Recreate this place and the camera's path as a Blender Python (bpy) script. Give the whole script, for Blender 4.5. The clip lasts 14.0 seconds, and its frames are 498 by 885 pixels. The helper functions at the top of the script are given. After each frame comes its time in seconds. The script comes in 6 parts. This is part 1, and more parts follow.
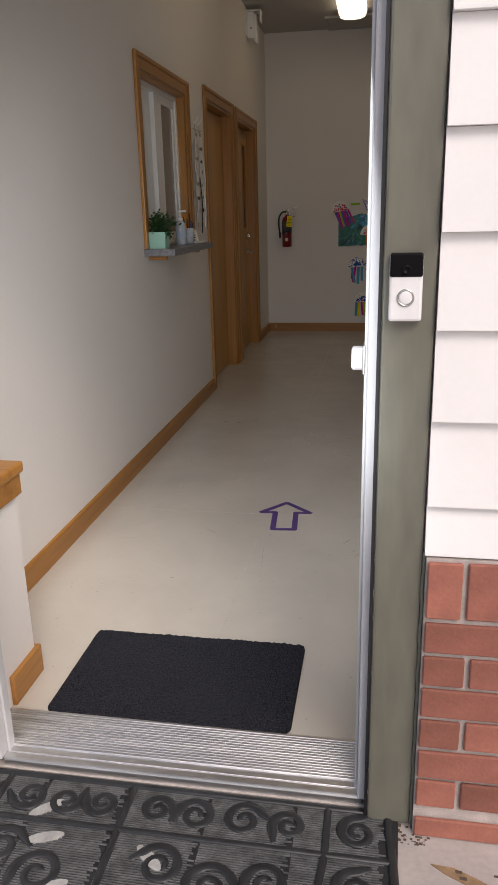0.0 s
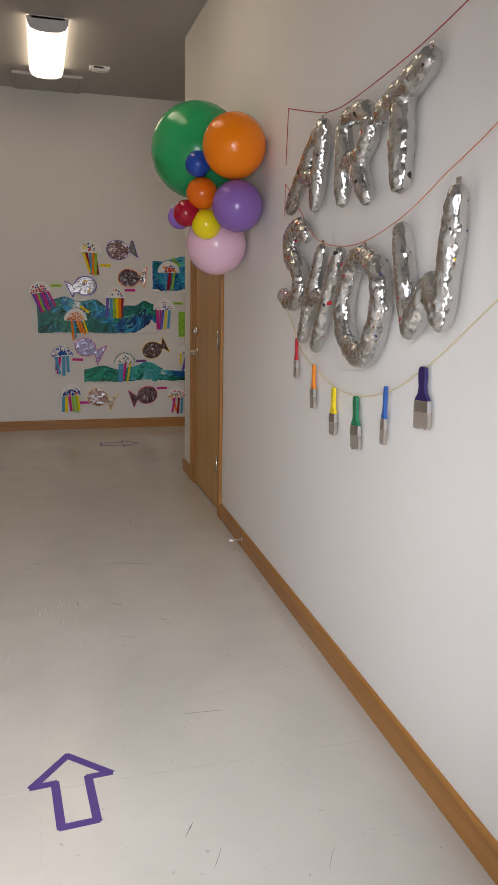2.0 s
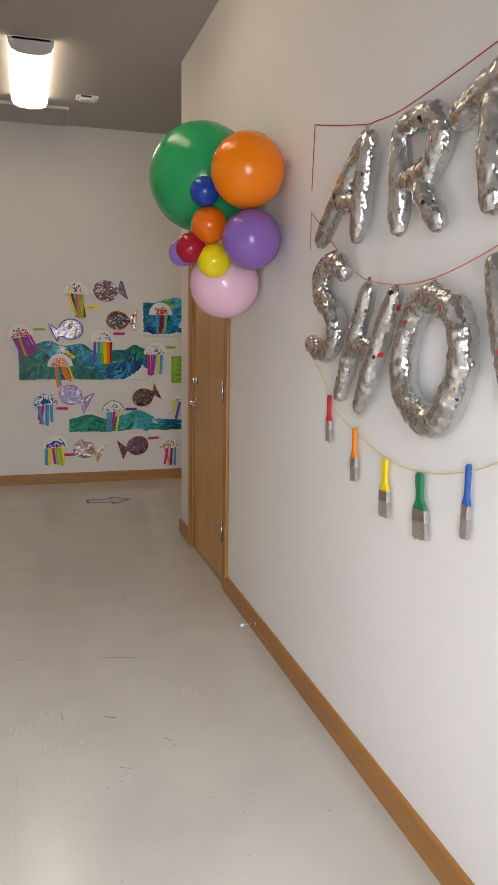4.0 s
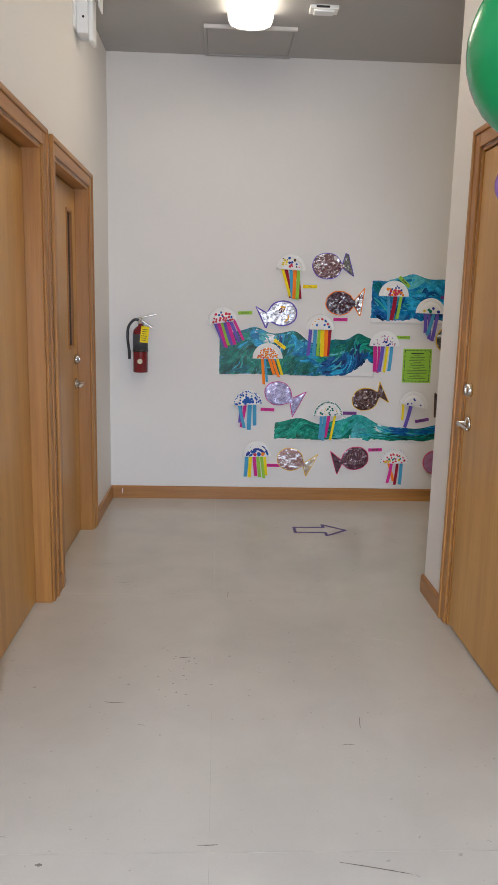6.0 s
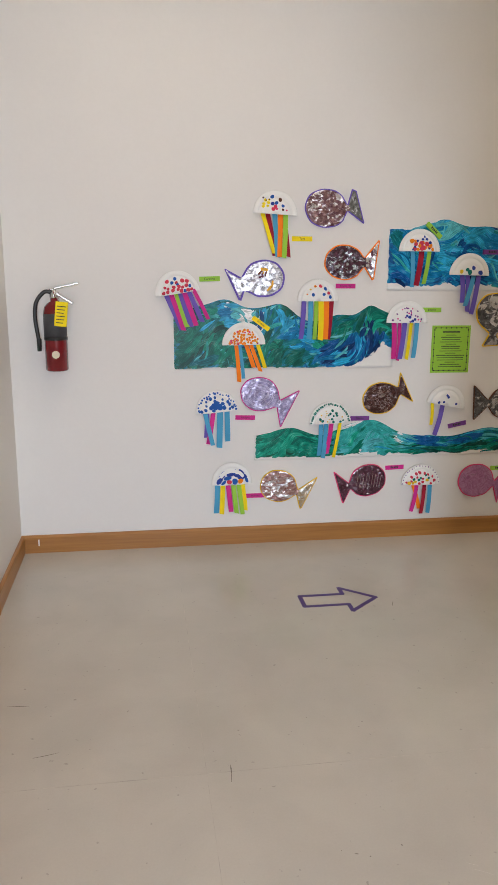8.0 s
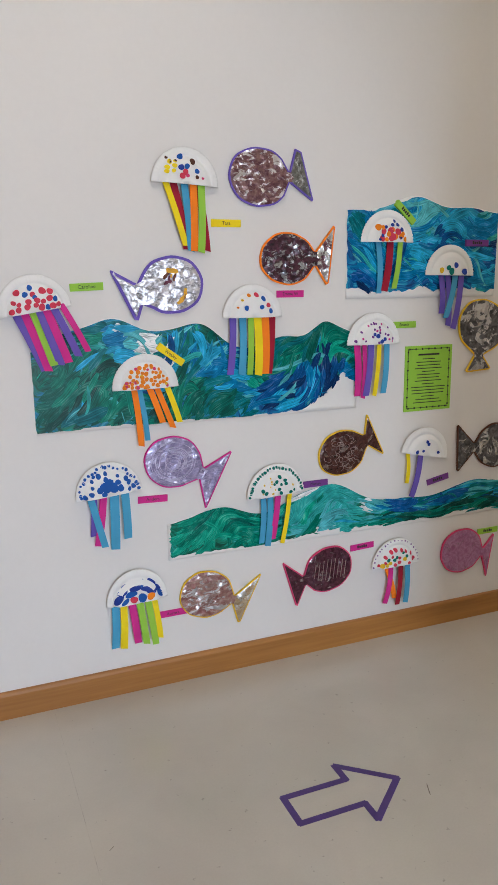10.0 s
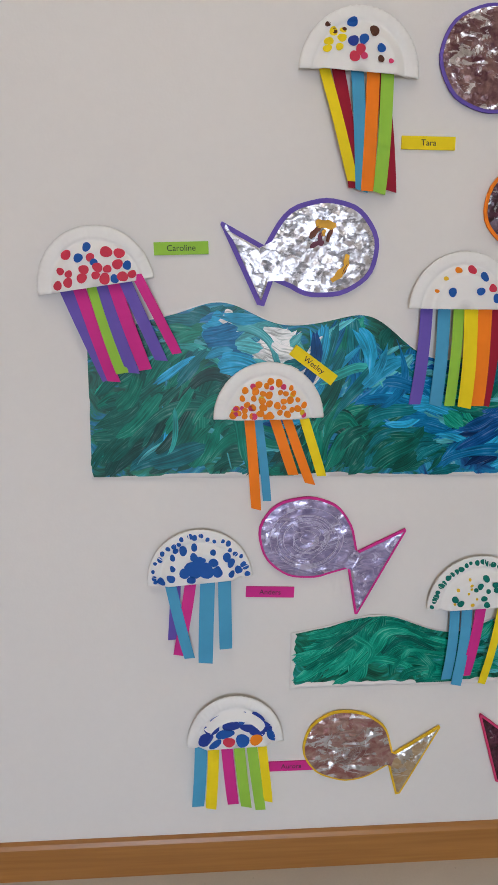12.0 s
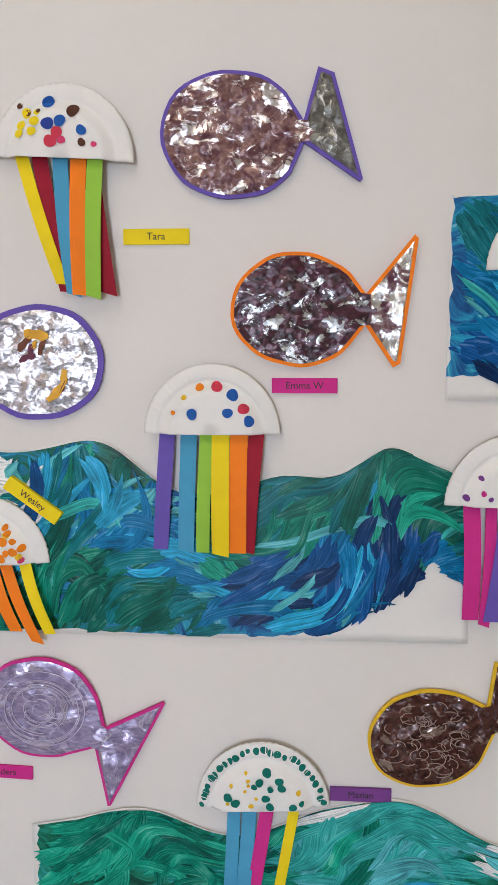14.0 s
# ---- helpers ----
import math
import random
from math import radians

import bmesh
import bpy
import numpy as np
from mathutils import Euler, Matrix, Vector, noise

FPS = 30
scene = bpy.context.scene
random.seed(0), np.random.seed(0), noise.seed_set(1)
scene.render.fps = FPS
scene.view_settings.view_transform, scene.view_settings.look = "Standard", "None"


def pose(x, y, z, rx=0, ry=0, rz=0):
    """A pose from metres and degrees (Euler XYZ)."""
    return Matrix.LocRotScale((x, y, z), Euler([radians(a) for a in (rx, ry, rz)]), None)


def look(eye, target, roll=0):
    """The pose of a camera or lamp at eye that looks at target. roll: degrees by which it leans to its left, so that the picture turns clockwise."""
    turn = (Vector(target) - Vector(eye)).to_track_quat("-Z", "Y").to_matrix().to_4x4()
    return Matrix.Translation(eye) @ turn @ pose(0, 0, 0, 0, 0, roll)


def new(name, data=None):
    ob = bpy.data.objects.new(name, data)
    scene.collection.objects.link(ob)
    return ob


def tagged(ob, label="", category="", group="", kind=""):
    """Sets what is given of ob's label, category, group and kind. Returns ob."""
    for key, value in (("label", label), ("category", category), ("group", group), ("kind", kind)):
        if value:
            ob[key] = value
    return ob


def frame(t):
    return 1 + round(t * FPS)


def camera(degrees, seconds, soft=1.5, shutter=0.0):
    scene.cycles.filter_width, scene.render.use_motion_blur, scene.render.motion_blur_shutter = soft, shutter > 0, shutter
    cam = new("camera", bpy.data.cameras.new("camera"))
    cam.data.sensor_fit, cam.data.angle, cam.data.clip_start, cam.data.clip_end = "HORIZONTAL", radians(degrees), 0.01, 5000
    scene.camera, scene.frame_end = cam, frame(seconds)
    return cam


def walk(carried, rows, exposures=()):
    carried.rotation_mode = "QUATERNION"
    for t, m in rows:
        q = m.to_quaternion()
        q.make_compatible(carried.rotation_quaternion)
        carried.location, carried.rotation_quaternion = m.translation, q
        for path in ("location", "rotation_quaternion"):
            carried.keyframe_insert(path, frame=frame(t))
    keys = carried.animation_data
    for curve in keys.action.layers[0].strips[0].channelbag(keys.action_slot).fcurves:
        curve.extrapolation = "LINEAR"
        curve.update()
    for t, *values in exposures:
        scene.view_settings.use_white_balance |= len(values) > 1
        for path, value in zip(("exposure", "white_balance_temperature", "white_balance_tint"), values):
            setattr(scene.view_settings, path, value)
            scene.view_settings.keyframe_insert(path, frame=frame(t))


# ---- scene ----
cam = camera(37.5, 14.0)
METRES, EYE, TILT, LEAN, TURN = 8.5, 1.40, 0.4, 0.0, 10.3
ROWS = [
    (0.0, 0.0, 0.0, 0.0, -0.44, -17.84, 1.37),
    (0.5, -0.0108, 0.0406, 0.0006, -0.66, -16.4, 1.26),
    (1.0, -0.0259, 0.0839, 0.0021, -6.26, -15.96, 0.51),
    (1.5, -0.0274, 0.1268, 0.0061, -14.28, -15.09, -0.48),
    (2.0, -0.0271, 0.1519, 0.0103, -25.79, -12.44, -1.29),
    (2.2, -0.0280, 0.1604, 0.0124, -31.14, -10.64, -1.45),
    (2.8, -0.0262, 0.1795, 0.0132, -37.2, -9.3, -1.5),
    (4.3, -0.0087, 0.2370, 0.0122, -23.13, -9.81, -1.06),
    (4.5, -0.0087, 0.2501, 0.0127, -20.62, -10.31, -1.17),
    (5.0, -0.0084, 0.293, 0.0139, -15.82, -10.7, -1.02),
    (5.5, 0.0004, 0.3393, 0.0131, -13.38, -10.86, -1.06),
    (6.0, 0.0102, 0.3904, 0.0117, -12.55, -11.05, -1.4),
    (6.5, 0.0172, 0.4413, 0.0136, -12.58, -11.33, -1.6),
    (7.0, 0.0249, 0.4975, 0.0121, -13.12, -11.83, -1.68),
    (7.5, 0.0226, 0.5496, 0.0088, -15.23, -12.52, -0.88),
    (8.0, 0.0274, 0.5977, 0.0026, -18.68, -12.92, -0.42),
    (8.2, 0.0301, 0.6172, 0.0004, -19.86, -12.55, -0.34),
    (9.6, 0.0438, 0.7380, 0.0012, -33.2, -12.5, 0.4),
    (10.3, 0.0526, 0.7861, 0.0018, -31.33, -12.19, 0.81),
    (10.5, 0.057, 0.7959, 0.002, -29.49, -11.87, 1.02),
    (11.0, 0.0709, 0.8229, -0.0008, -24.25, -11.69, 0.69),
    (11.5, 0.0982, 0.8457, -0.0017, -17.79, -12.47, -0.87),
    (12.0, 0.1224, 0.8659, -0.0047, -14.68, -13.35, -0.74),
    (12.5, 0.1444, 0.8768, -0.0066, -12.21, -13.32, -0.22),
    (13.0, 0.1716, 0.8804, -0.0054, -9.34, -12.53, -0.13),
    (13.5, 0.1933, 0.8814, -0.0024, -6.94, -11.07, -0.17),
    (14.0, 0.2093, 0.8854, 0.0048, -6.6, -8.06, -0.05),
]
walk(cam, [(t, pose(0, 0, EYE, TILT, LEAN, TURN) @ pose(METRES * x, METRES * y, METRES * z, 90 + pitch, roll, yaw)) for t, x, y, z, yaw, pitch, roll in ROWS],
     [(0.0, -0.07, 6900, 17), (0.5, 0.24, 8550, 19), (1.0, 0.69, 8400, 20), (1.5, 1.00, 6850, 17), (2.0, 1.12, 6500, 16), (4.4, 1.55, 6450, 15), (5.0, 1.71, 5830, 14),
      (6.0, 2.12, 5680, 14), (7.0, 2.35, 5820, 15), (8.0, 2.41, 5860, 14), (10.5, 2.42, 5500, 13), (11.0, 2.35, 5600, 13), (11.5, 2.25, 5700, 14), (12.5, 2.27, 5700, 14), (14.0, 2.48, 5720, 14)])

# ---- light ----
world = bpy.data.worlds.new("overcast")
scene.world = world
world.use_nodes = True
wn = world.node_tree.nodes
sky = wn.new("ShaderNodeTexSky")
sky.sky_type, sky.sun_disc = "NISHITA", False
sky.sun_elevation, sky.sun_rotation = radians(45), radians(146)
sky.dust_density, sky.ozone_density = 3.0, 1.0
world.node_tree.links.new(sky.outputs[0], wn["Background"].inputs[0])
wn["Background"].inputs[1].default_value = 0.15
sun_data = bpy.data.lights.new("sun", "SUN")
sun_data.energy, sun_data.angle, sun_data.color = 1.5, radians(30), (1.0, 0.97, 0.93)
sun = new("sun", sun_data)
sun.matrix_world = look((2.4, -3.6, 4.4), (0, 0, 0))
door_data = bpy.data.lights.new("doorway_daylight", "AREA")
door_data.shape, door_data.size, door_data.size_y, door_data.energy, door_data.color = "RECTANGLE", 0.92, 1.2, 12.0, (0.86, 0.94, 1.0)
door_data.spread = radians(112)
new("doorway_daylight", door_data).matrix_world = look((-0.49, 1.46, 1.45), (-0.47, 4.46, 0.42))
LAMP = 2.2         # strength of the fluorescent lenses


# ---- materials ----
def mat(name, colour, rough=0.6, metal=0.0, vary=0.12, scale=6.0, fine=90.0, bump=0.15, stretch=(1, 1, 1), coat=0.0, spec=0.5, bump_scale=None):
    m = bpy.data.materials.new(name)
    m.use_nodes = True
    n, l = m.node_tree.nodes, m.node_tree.links
    b = n["Principled BSDF"]
    co = n.new("ShaderNodeTexCoord")
    mp = n.new("ShaderNodeMapping")
    mp.inputs["Scale"].default_value = stretch
    l.new(co.outputs["Object"], mp.inputs["Vector"])
    big = n.new("ShaderNodeTexNoise")
    big.inputs["Scale"].default_value, big.inputs["Detail"].default_value = scale, 5.0
    small = n.new("ShaderNodeTexNoise")
    small.inputs["Scale"].default_value, small.inputs["Detail"].default_value = fine, 3.0
    for t in (big, small):
        l.new(mp.outputs[0], t.inputs["Vector"])
    mix = n.new("ShaderNodeMath")
    mix.operation = "MULTIPLY_ADD"
    mix.inputs[1].default_value = 0.35
    l.new(small.outputs[0], mix.inputs[0])
    l.new(big.outputs[0], mix.inputs[2])
    ramp = n.new("ShaderNodeValToRGB")
    ramp.color_ramp.elements[0].position, ramp.color_ramp.elements[1].position = 0.42, 0.92
    ramp.color_ramp.elements[0].color = (*[c * (1 - vary) for c in colour], 1)
    ramp.color_ramp.elements[1].color = (*[min(1, c * (1 + vary)) for c in colour], 1)
    l.new(mix.outputs[0], ramp.inputs[0])
    l.new(ramp.outputs[0], b.inputs["Base Color"])
    rr = n.new("ShaderNodeMapRange")
    rr.inputs["To Min"].default_value, rr.inputs["To Max"].default_value = max(0.02, rough - 0.08), min(1, rough + 0.08)
    l.new(big.outputs[0], rr.inputs[0])
    l.new(rr.outputs[0], b.inputs["Roughness"])
    b.inputs["Metallic"].default_value, b.inputs["Coat Weight"].default_value = metal, coat
    b.inputs["Specular IOR Level"].default_value = spec
    if bump:
        bp = n.new("ShaderNodeBump")
        bp.inputs["Strength"].default_value, bp.inputs["Distance"].default_value = bump, 0.002
        src = small
        if bump_scale:
            src = n.new("ShaderNodeTexNoise")
            src.inputs["Scale"].default_value, src.inputs["Detail"].default_value = bump_scale, 2.0
            l.new(mp.outputs[0], src.inputs["Vector"])
        l.new(src.outputs[0], bp.inputs["Height"])
        l.new(bp.outputs[0], b.inputs["Normal"])
    return m


def wood(name, axis, dark=(0.270, 0.105, 0.018), light=(0.460, 0.215, 0.046), rough=0.42, ring=1.0):
    """Stained wood with its grain along one axis."""
    m = bpy.data.materials.new(name)
    m.use_nodes = True
    n, l = m.node_tree.nodes, m.node_tree.links
    b = n["Principled BSDF"]
    co, mp = n.new("ShaderNodeTexCoord"), n.new("ShaderNodeMapping")
    sc = [14.0 * ring] * 3
    sc["xyz".index(axis)] = 0.55
    mp.inputs["Scale"].default_value = sc
    l.new(co.outputs["Object"], mp.inputs["Vector"])
    info = n.new("ShaderNodeObjectInfo")
    add = n.new("ShaderNodeVectorMath")
    add.operation = "ADD"
    sp = n.new("ShaderNodeMath")
    sp.operation = "MULTIPLY"
    sp.inputs[1].default_value = 20
    l.new(info.outputs["Random"], sp.inputs[0])
    l.new(mp.outputs[0], add.inputs[0])
    l.new(sp.outputs[0], add.inputs[1])
    a, f = n.new("ShaderNodeTexNoise"), n.new("ShaderNodeTexNoise")
    a.inputs["Scale"].default_value, a.inputs["Detail"].default_value, a.inputs["Distortion"].default_value = 1.0, 6.0, 0.6
    f.inputs["Scale"].default_value, f.inputs["Detail"].default_value = 9.0, 4.0
    l.new(add.outputs[0], a.inputs["Vector"])
    l.new(add.outputs[0], f.inputs["Vector"])
    k = n.new("ShaderNodeMath")
    k.operation = "MULTIPLY_ADD"
    k.inputs[1].default_value = 0.4
    l.new(f.outputs[0], k.inputs[0])
    l.new(a.outputs[0], k.inputs[2])
    r = n.new("ShaderNodeValToRGB")
    r.color_ramp.elements[0].position, r.color_ramp.elements[1].position = 0.45, 0.95
    r.color_ramp.elements[0].color, r.color_ramp.elements[1].color = (*dark, 1), (*light, 1)
    l.new(k.outputs[0], r.inputs[0])
    l.new(r.outputs[0], b.inputs["Base Color"])
    bp = n.new("ShaderNodeBump")
    bp.inputs["Strength"].default_value, bp.inputs["Distance"].default_value = 0.12, 0.001
    l.new(f.outputs[0], bp.inputs["Height"])
    l.new(bp.outputs[0], b.inputs["Normal"])
    b.inputs["Roughness"].default_value = rough
    b.inputs["Coat Weight"].default_value, b.inputs["Coat Roughness"].default_value = 0.15, 0.3
    return m


def painting(name, colours, spots, scale=5.0, along=(0.42, 1, 3.0), gloss=0.32, fold=2.6):
    """Finger paint in streaks: colours laid along a warped noise."""
    m = bpy.data.materials.new(name)
    m.use_nodes = True
    n, l = m.node_tree.nodes, m.node_tree.links
    b = n["Principled BSDF"]
    b.inputs["Specular IOR Level"].default_value = 0.25
    co, mp = n.new("ShaderNodeTexCoord"), n.new("ShaderNodeMapping")
    mp.inputs["Scale"].default_value = along
    l.new(co.outputs["Object"], mp.inputs["Vector"])
    warp, big, st = n.new("ShaderNodeTexNoise"), n.new("ShaderNodeTexNoise"), n.new("ShaderNodeTexNoise")
    warp.inputs["Scale"].default_value, warp.inputs["Detail"].default_value = scale * 0.9, 2.0
    l.new(co.outputs["Object"], warp.inputs["Vector"])
    bend = n.new("ShaderNodeVectorMath")
    bend.operation = "MULTIPLY_ADD"
    bend.inputs[1].default_value = (fold * 0.16,) * 3
    l.new(warp.outputs["Color"], bend.inputs[0])
    l.new(co.outputs["Object"], bend.inputs[2])
    l.new(bend.outputs[0], mp.inputs["Vector"])
    st.inputs["Scale"].default_value, st.inputs["Detail"].default_value, st.inputs["Roughness"].default_value = scale * 3.6, 5.0, 0.66
    l.new(mp.outputs[0], st.inputs["Vector"])
    big.inputs["Scale"].default_value, big.inputs["Detail"].default_value, big.inputs["Distortion"].default_value = scale * 1.2, 2.0, 0.8
    l.new(bend.outputs[0], big.inputs["Vector"])
    k = n.new("ShaderNodeMath")
    k.operation = "MULTIPLY_ADD"
    k.inputs[1].default_value, k.inputs[2].default_value = 1.25, -0.425
    l.new(st.outputs[0], k.inputs[0])
    h = n.new("ShaderNodeMath")
    h.operation = "MULTIPLY_ADD"
    h.inputs[1].default_value = 0.60
    l.new(big.outputs[0], h.inputs[0])
    l.new(k.outputs[0], h.inputs[2])
    r = n.new("ShaderNodeValToRGB")
    els = r.color_ramp.elements
    while len(els) < len(colours):
        els.new(0.5)
    for e, c, s in zip(els, colours, spots):
        e.position, e.color = s, (*c, 1)
    l.new(h.outputs[0], r.inputs[0])
    l.new(r.outputs[0], b.inputs["Base Color"])
    bp = n.new("ShaderNodeBump")
    bp.inputs["Strength"].default_value, bp.inputs["Distance"].default_value = 0.5, 0.0015
    l.new(k.outputs[0], bp.inputs["Height"])
    l.new(bp.outputs[0], b.inputs["Normal"])
    b.inputs["Roughness"].default_value = gloss
    return m


def stroke_paint(name, colour):
    """Thick wet tempera: bristle furrows along each stroke, paler where the paint is thin."""
    m = bpy.data.materials.new(name)
    m.use_nodes = True
    n, l = m.node_tree.nodes, m.node_tree.links
    b = n["Principled BSDF"]
    co, mp = n.new("ShaderNodeTexCoord"), n.new("ShaderNodeMapping")
    mp.inputs["Scale"].default_value = (9, 300, 1)
    l.new(co.outputs["UV"], mp.inputs["Vector"])
    hair, wash = n.new("ShaderNodeTexNoise"), n.new("ShaderNodeTexNoise")
    hair.inputs["Scale"].default_value, hair.inputs["Detail"].default_value, hair.inputs["Roughness"].default_value = 1.0, 3.0, 0.6
    wash.inputs["Scale"].default_value, wash.inputs["Detail"].default_value = 26.0, 3.0
    l.new(mp.outputs[0], hair.inputs["Vector"])
    l.new(co.outputs["Object"], wash.inputs["Vector"])
    k = n.new("ShaderNodeMath")
    k.operation = "MULTIPLY_ADD"
    k.inputs[1].default_value = 0.45
    l.new(wash.outputs[0], k.inputs[0])
    l.new(hair.outputs[0], k.inputs[2])
    r = n.new("ShaderNodeValToRGB")
    els = r.color_ramp.elements
    els.new(0.5)
    els.new(0.8)
    for e, at, c in zip(els, (0.54, 0.71, 0.83, 0.95), ([v * 0.45 for v in colour], colour, [v * 1.35 + 0.010 for v in colour], [v * 1.3 + 0.12 for v in colour])):
        e.position, e.color = at, (*[min(1, v) for v in c], 1)
    l.new(k.outputs[0], r.inputs[0])
    g, hs, mr = n.new("ShaderNodeNewGeometry"), n.new("ShaderNodeHueSaturation"), n.new("ShaderNodeMapRange")
    mr.inputs["To Min"].default_value, mr.inputs["To Max"].default_value = 0.84, 1.2
    l.new(g.outputs["Random Per Island"], mr.inputs[0])
    l.new(mr.outputs[0], hs.inputs["Value"])
    l.new(r.outputs[0], hs.inputs["Color"])
    l.new(hs.outputs[0], b.inputs["Base Color"])
    bp = n.new("ShaderNodeBump")
    bp.inputs["Strength"].default_value, bp.inputs["Distance"].default_value = 0.55, 0.0012
    l.new(hair.outputs[0], bp.inputs["Height"])
    l.new(bp.outputs[0], b.inputs["Normal"])
    b.inputs["Roughness"].default_value, b.inputs["Specular IOR Level"].default_value = 0.30, 0.16
    return m


def foil(name, paint, cover, scale=9.0, base=(0.82, 0.82, 0.85), second=None, swirl=1.5, metal_rough=0.22, crinkle=75, relief=0.35, deep=0.003, facet=0.34, drag=(1, 1, 1)):
    """Crumpled aluminium foil with smeared paint over part of it."""
    m = bpy.data.materials.new(name)
    m.use_nodes = True
    n, l = m.node_tree.nodes, m.node_tree.links
    b = n["Principled BSDF"]
    co = n.new("ShaderNodeTexCoord")
    info = n.new("ShaderNodeObjectInfo")
    sp = n.new("ShaderNodeMath")
    sp.operation = "MULTIPLY"
    sp.inputs[1].default_value = 7
    l.new(info.outputs["Random"], sp.inputs[0])
    add = n.new("ShaderNodeVectorMath")
    add.operation = "ADD"
    l.new(co.outputs["Object"], add.inputs[0])
    l.new(sp.outputs[0], add.inputs[1])
    p = n.new("ShaderNodeTexNoise")
    p.inputs["Scale"].default_value, p.inputs["Detail"].default_value = scale * 2.4, 10.0
    p.inputs["Distortion"].default_value, p.inputs["Roughness"].default_value = swirl, 0.68
    q = n.new("ShaderNodeTexNoise")
    q.inputs["Scale"].default_value, q.inputs["Detail"].default_value, q.inputs["Distortion"].default_value = scale * 5.0, 6.0, swirl
    pull = n.new("ShaderNodeMapping")
    pull.inputs["Scale"].default_value = drag
    pull.inputs["Rotation"].default_value = (0, 0.6, 0)
    l.new(add.outputs[0], pull.inputs["Vector"])
    for t in (p, q):
        l.new(pull.outputs[0], t.inputs["Vector"])
    wob = n.new("ShaderNodeTexNoise")
    wob.inputs["Scale"].default_value = crinkle * 0.6
    l.new(add.outputs[0], wob.inputs["Vector"])
    bent = n.new("ShaderNodeVectorMath")
    bent.operation = "MULTIPLY_ADD"
    bent.inputs[1].default_value = (0.7 / crinkle,) * 3
    l.new(wob.outputs["Color"], bent.inputs[0])
    l.new(add.outputs[0], bent.inputs[2])
    cov = n.new("ShaderNodeValToRGB")
    cov.color_ramp.elements[0].position, cov.color_ramp.elements[1].position = cover - 0.02, cover + 0.02
    cov.color_ramp.elements[0].color, cov.color_ramp.elements[1].color = (1, 1, 1, 1), (0, 0, 0, 1)
    l.new(p.outputs[0], cov.inputs[0])
    pr = n.new("ShaderNodeValToRGB")
    pr.color_ramp.elements[0].position, pr.color_ramp.elements[1].position = 0.35, 0.68
    pr.color_ramp.elements[0].color = (*paint, 1)
    pr.color_ramp.elements[1].color = (*(second or [min(1, c * 2.6 + 0.03) for c in paint]), 1)
    l.new(q.outputs[0], pr.inputs[0])
    mx = n.new("ShaderNodeMix")
    mx.data_type = "RGBA"
    mx.inputs[6].default_value = (*base, 1)
    l.new(cov.outputs[0], mx.inputs[0])
    l.new(pr.outputs[0], mx.inputs[7])
    l.new(mx.outputs[2], b.inputs["Base Color"])
    inv = n.new("ShaderNodeMapRange")
    inv.inputs["To Min"].default_value, inv.inputs["To Max"].default_value = 0.92, 0.15
    l.new(cov.outputs[0], inv.inputs[0])
    l.new(inv.outputs[0], b.inputs["Metallic"])
    b.inputs["Roughness"].default_value = metal_rough
    geo = n.new("ShaderNodeNewGeometry")
    last = geo.outputs["Normal"]
    for size, tilt in ((crinkle, facet), (crinkle * 2.7, facet * 0.6)):
        v = n.new("ShaderNodeTexVoronoi")
        v.inputs["Scale"].default_value = size
        l.new(bent.outputs[0], v.inputs["Vector"])
        half, tip = n.new("ShaderNodeVectorMath"), n.new("ShaderNodeVectorMath")
        half.operation, tip.operation = "SUBTRACT", "MULTIPLY_ADD"
        half.inputs[1].default_value, tip.inputs[1].default_value = (0.5,) * 3, (tilt,) * 3
        l.new(v.outputs["Color"], half.inputs[0])
        l.new(half.outputs[0], tip.inputs[0])
        l.new(last, tip.inputs[2])
        last = tip.outputs[0]
    unit = n.new("ShaderNodeVectorMath")
    unit.operation = "NORMALIZE"
    l.new(last, unit.inputs[0])
    bp = n.new("ShaderNodeBump")
    bp.inputs["Strength"].default_value, bp.inputs["Distance"].default_value = relief, deep
    l.new(q.outputs[0], bp.inputs["Height"])
    l.new(unit.outputs[0], bp.inputs["Normal"])
    l.new(bp.outputs[0], b.inputs["Normal"])
    return m


def lamp_mat(name, colour, strength):
    m = mat(name, (0.9, 0.9, 0.88), 0.4, bump=0)
    b = m.node_tree.nodes["Principled BSDF"]
    b.inputs["Emission Color"].default_value, b.inputs["Emission Strength"].default_value = (*colour, 1), strength
    return m


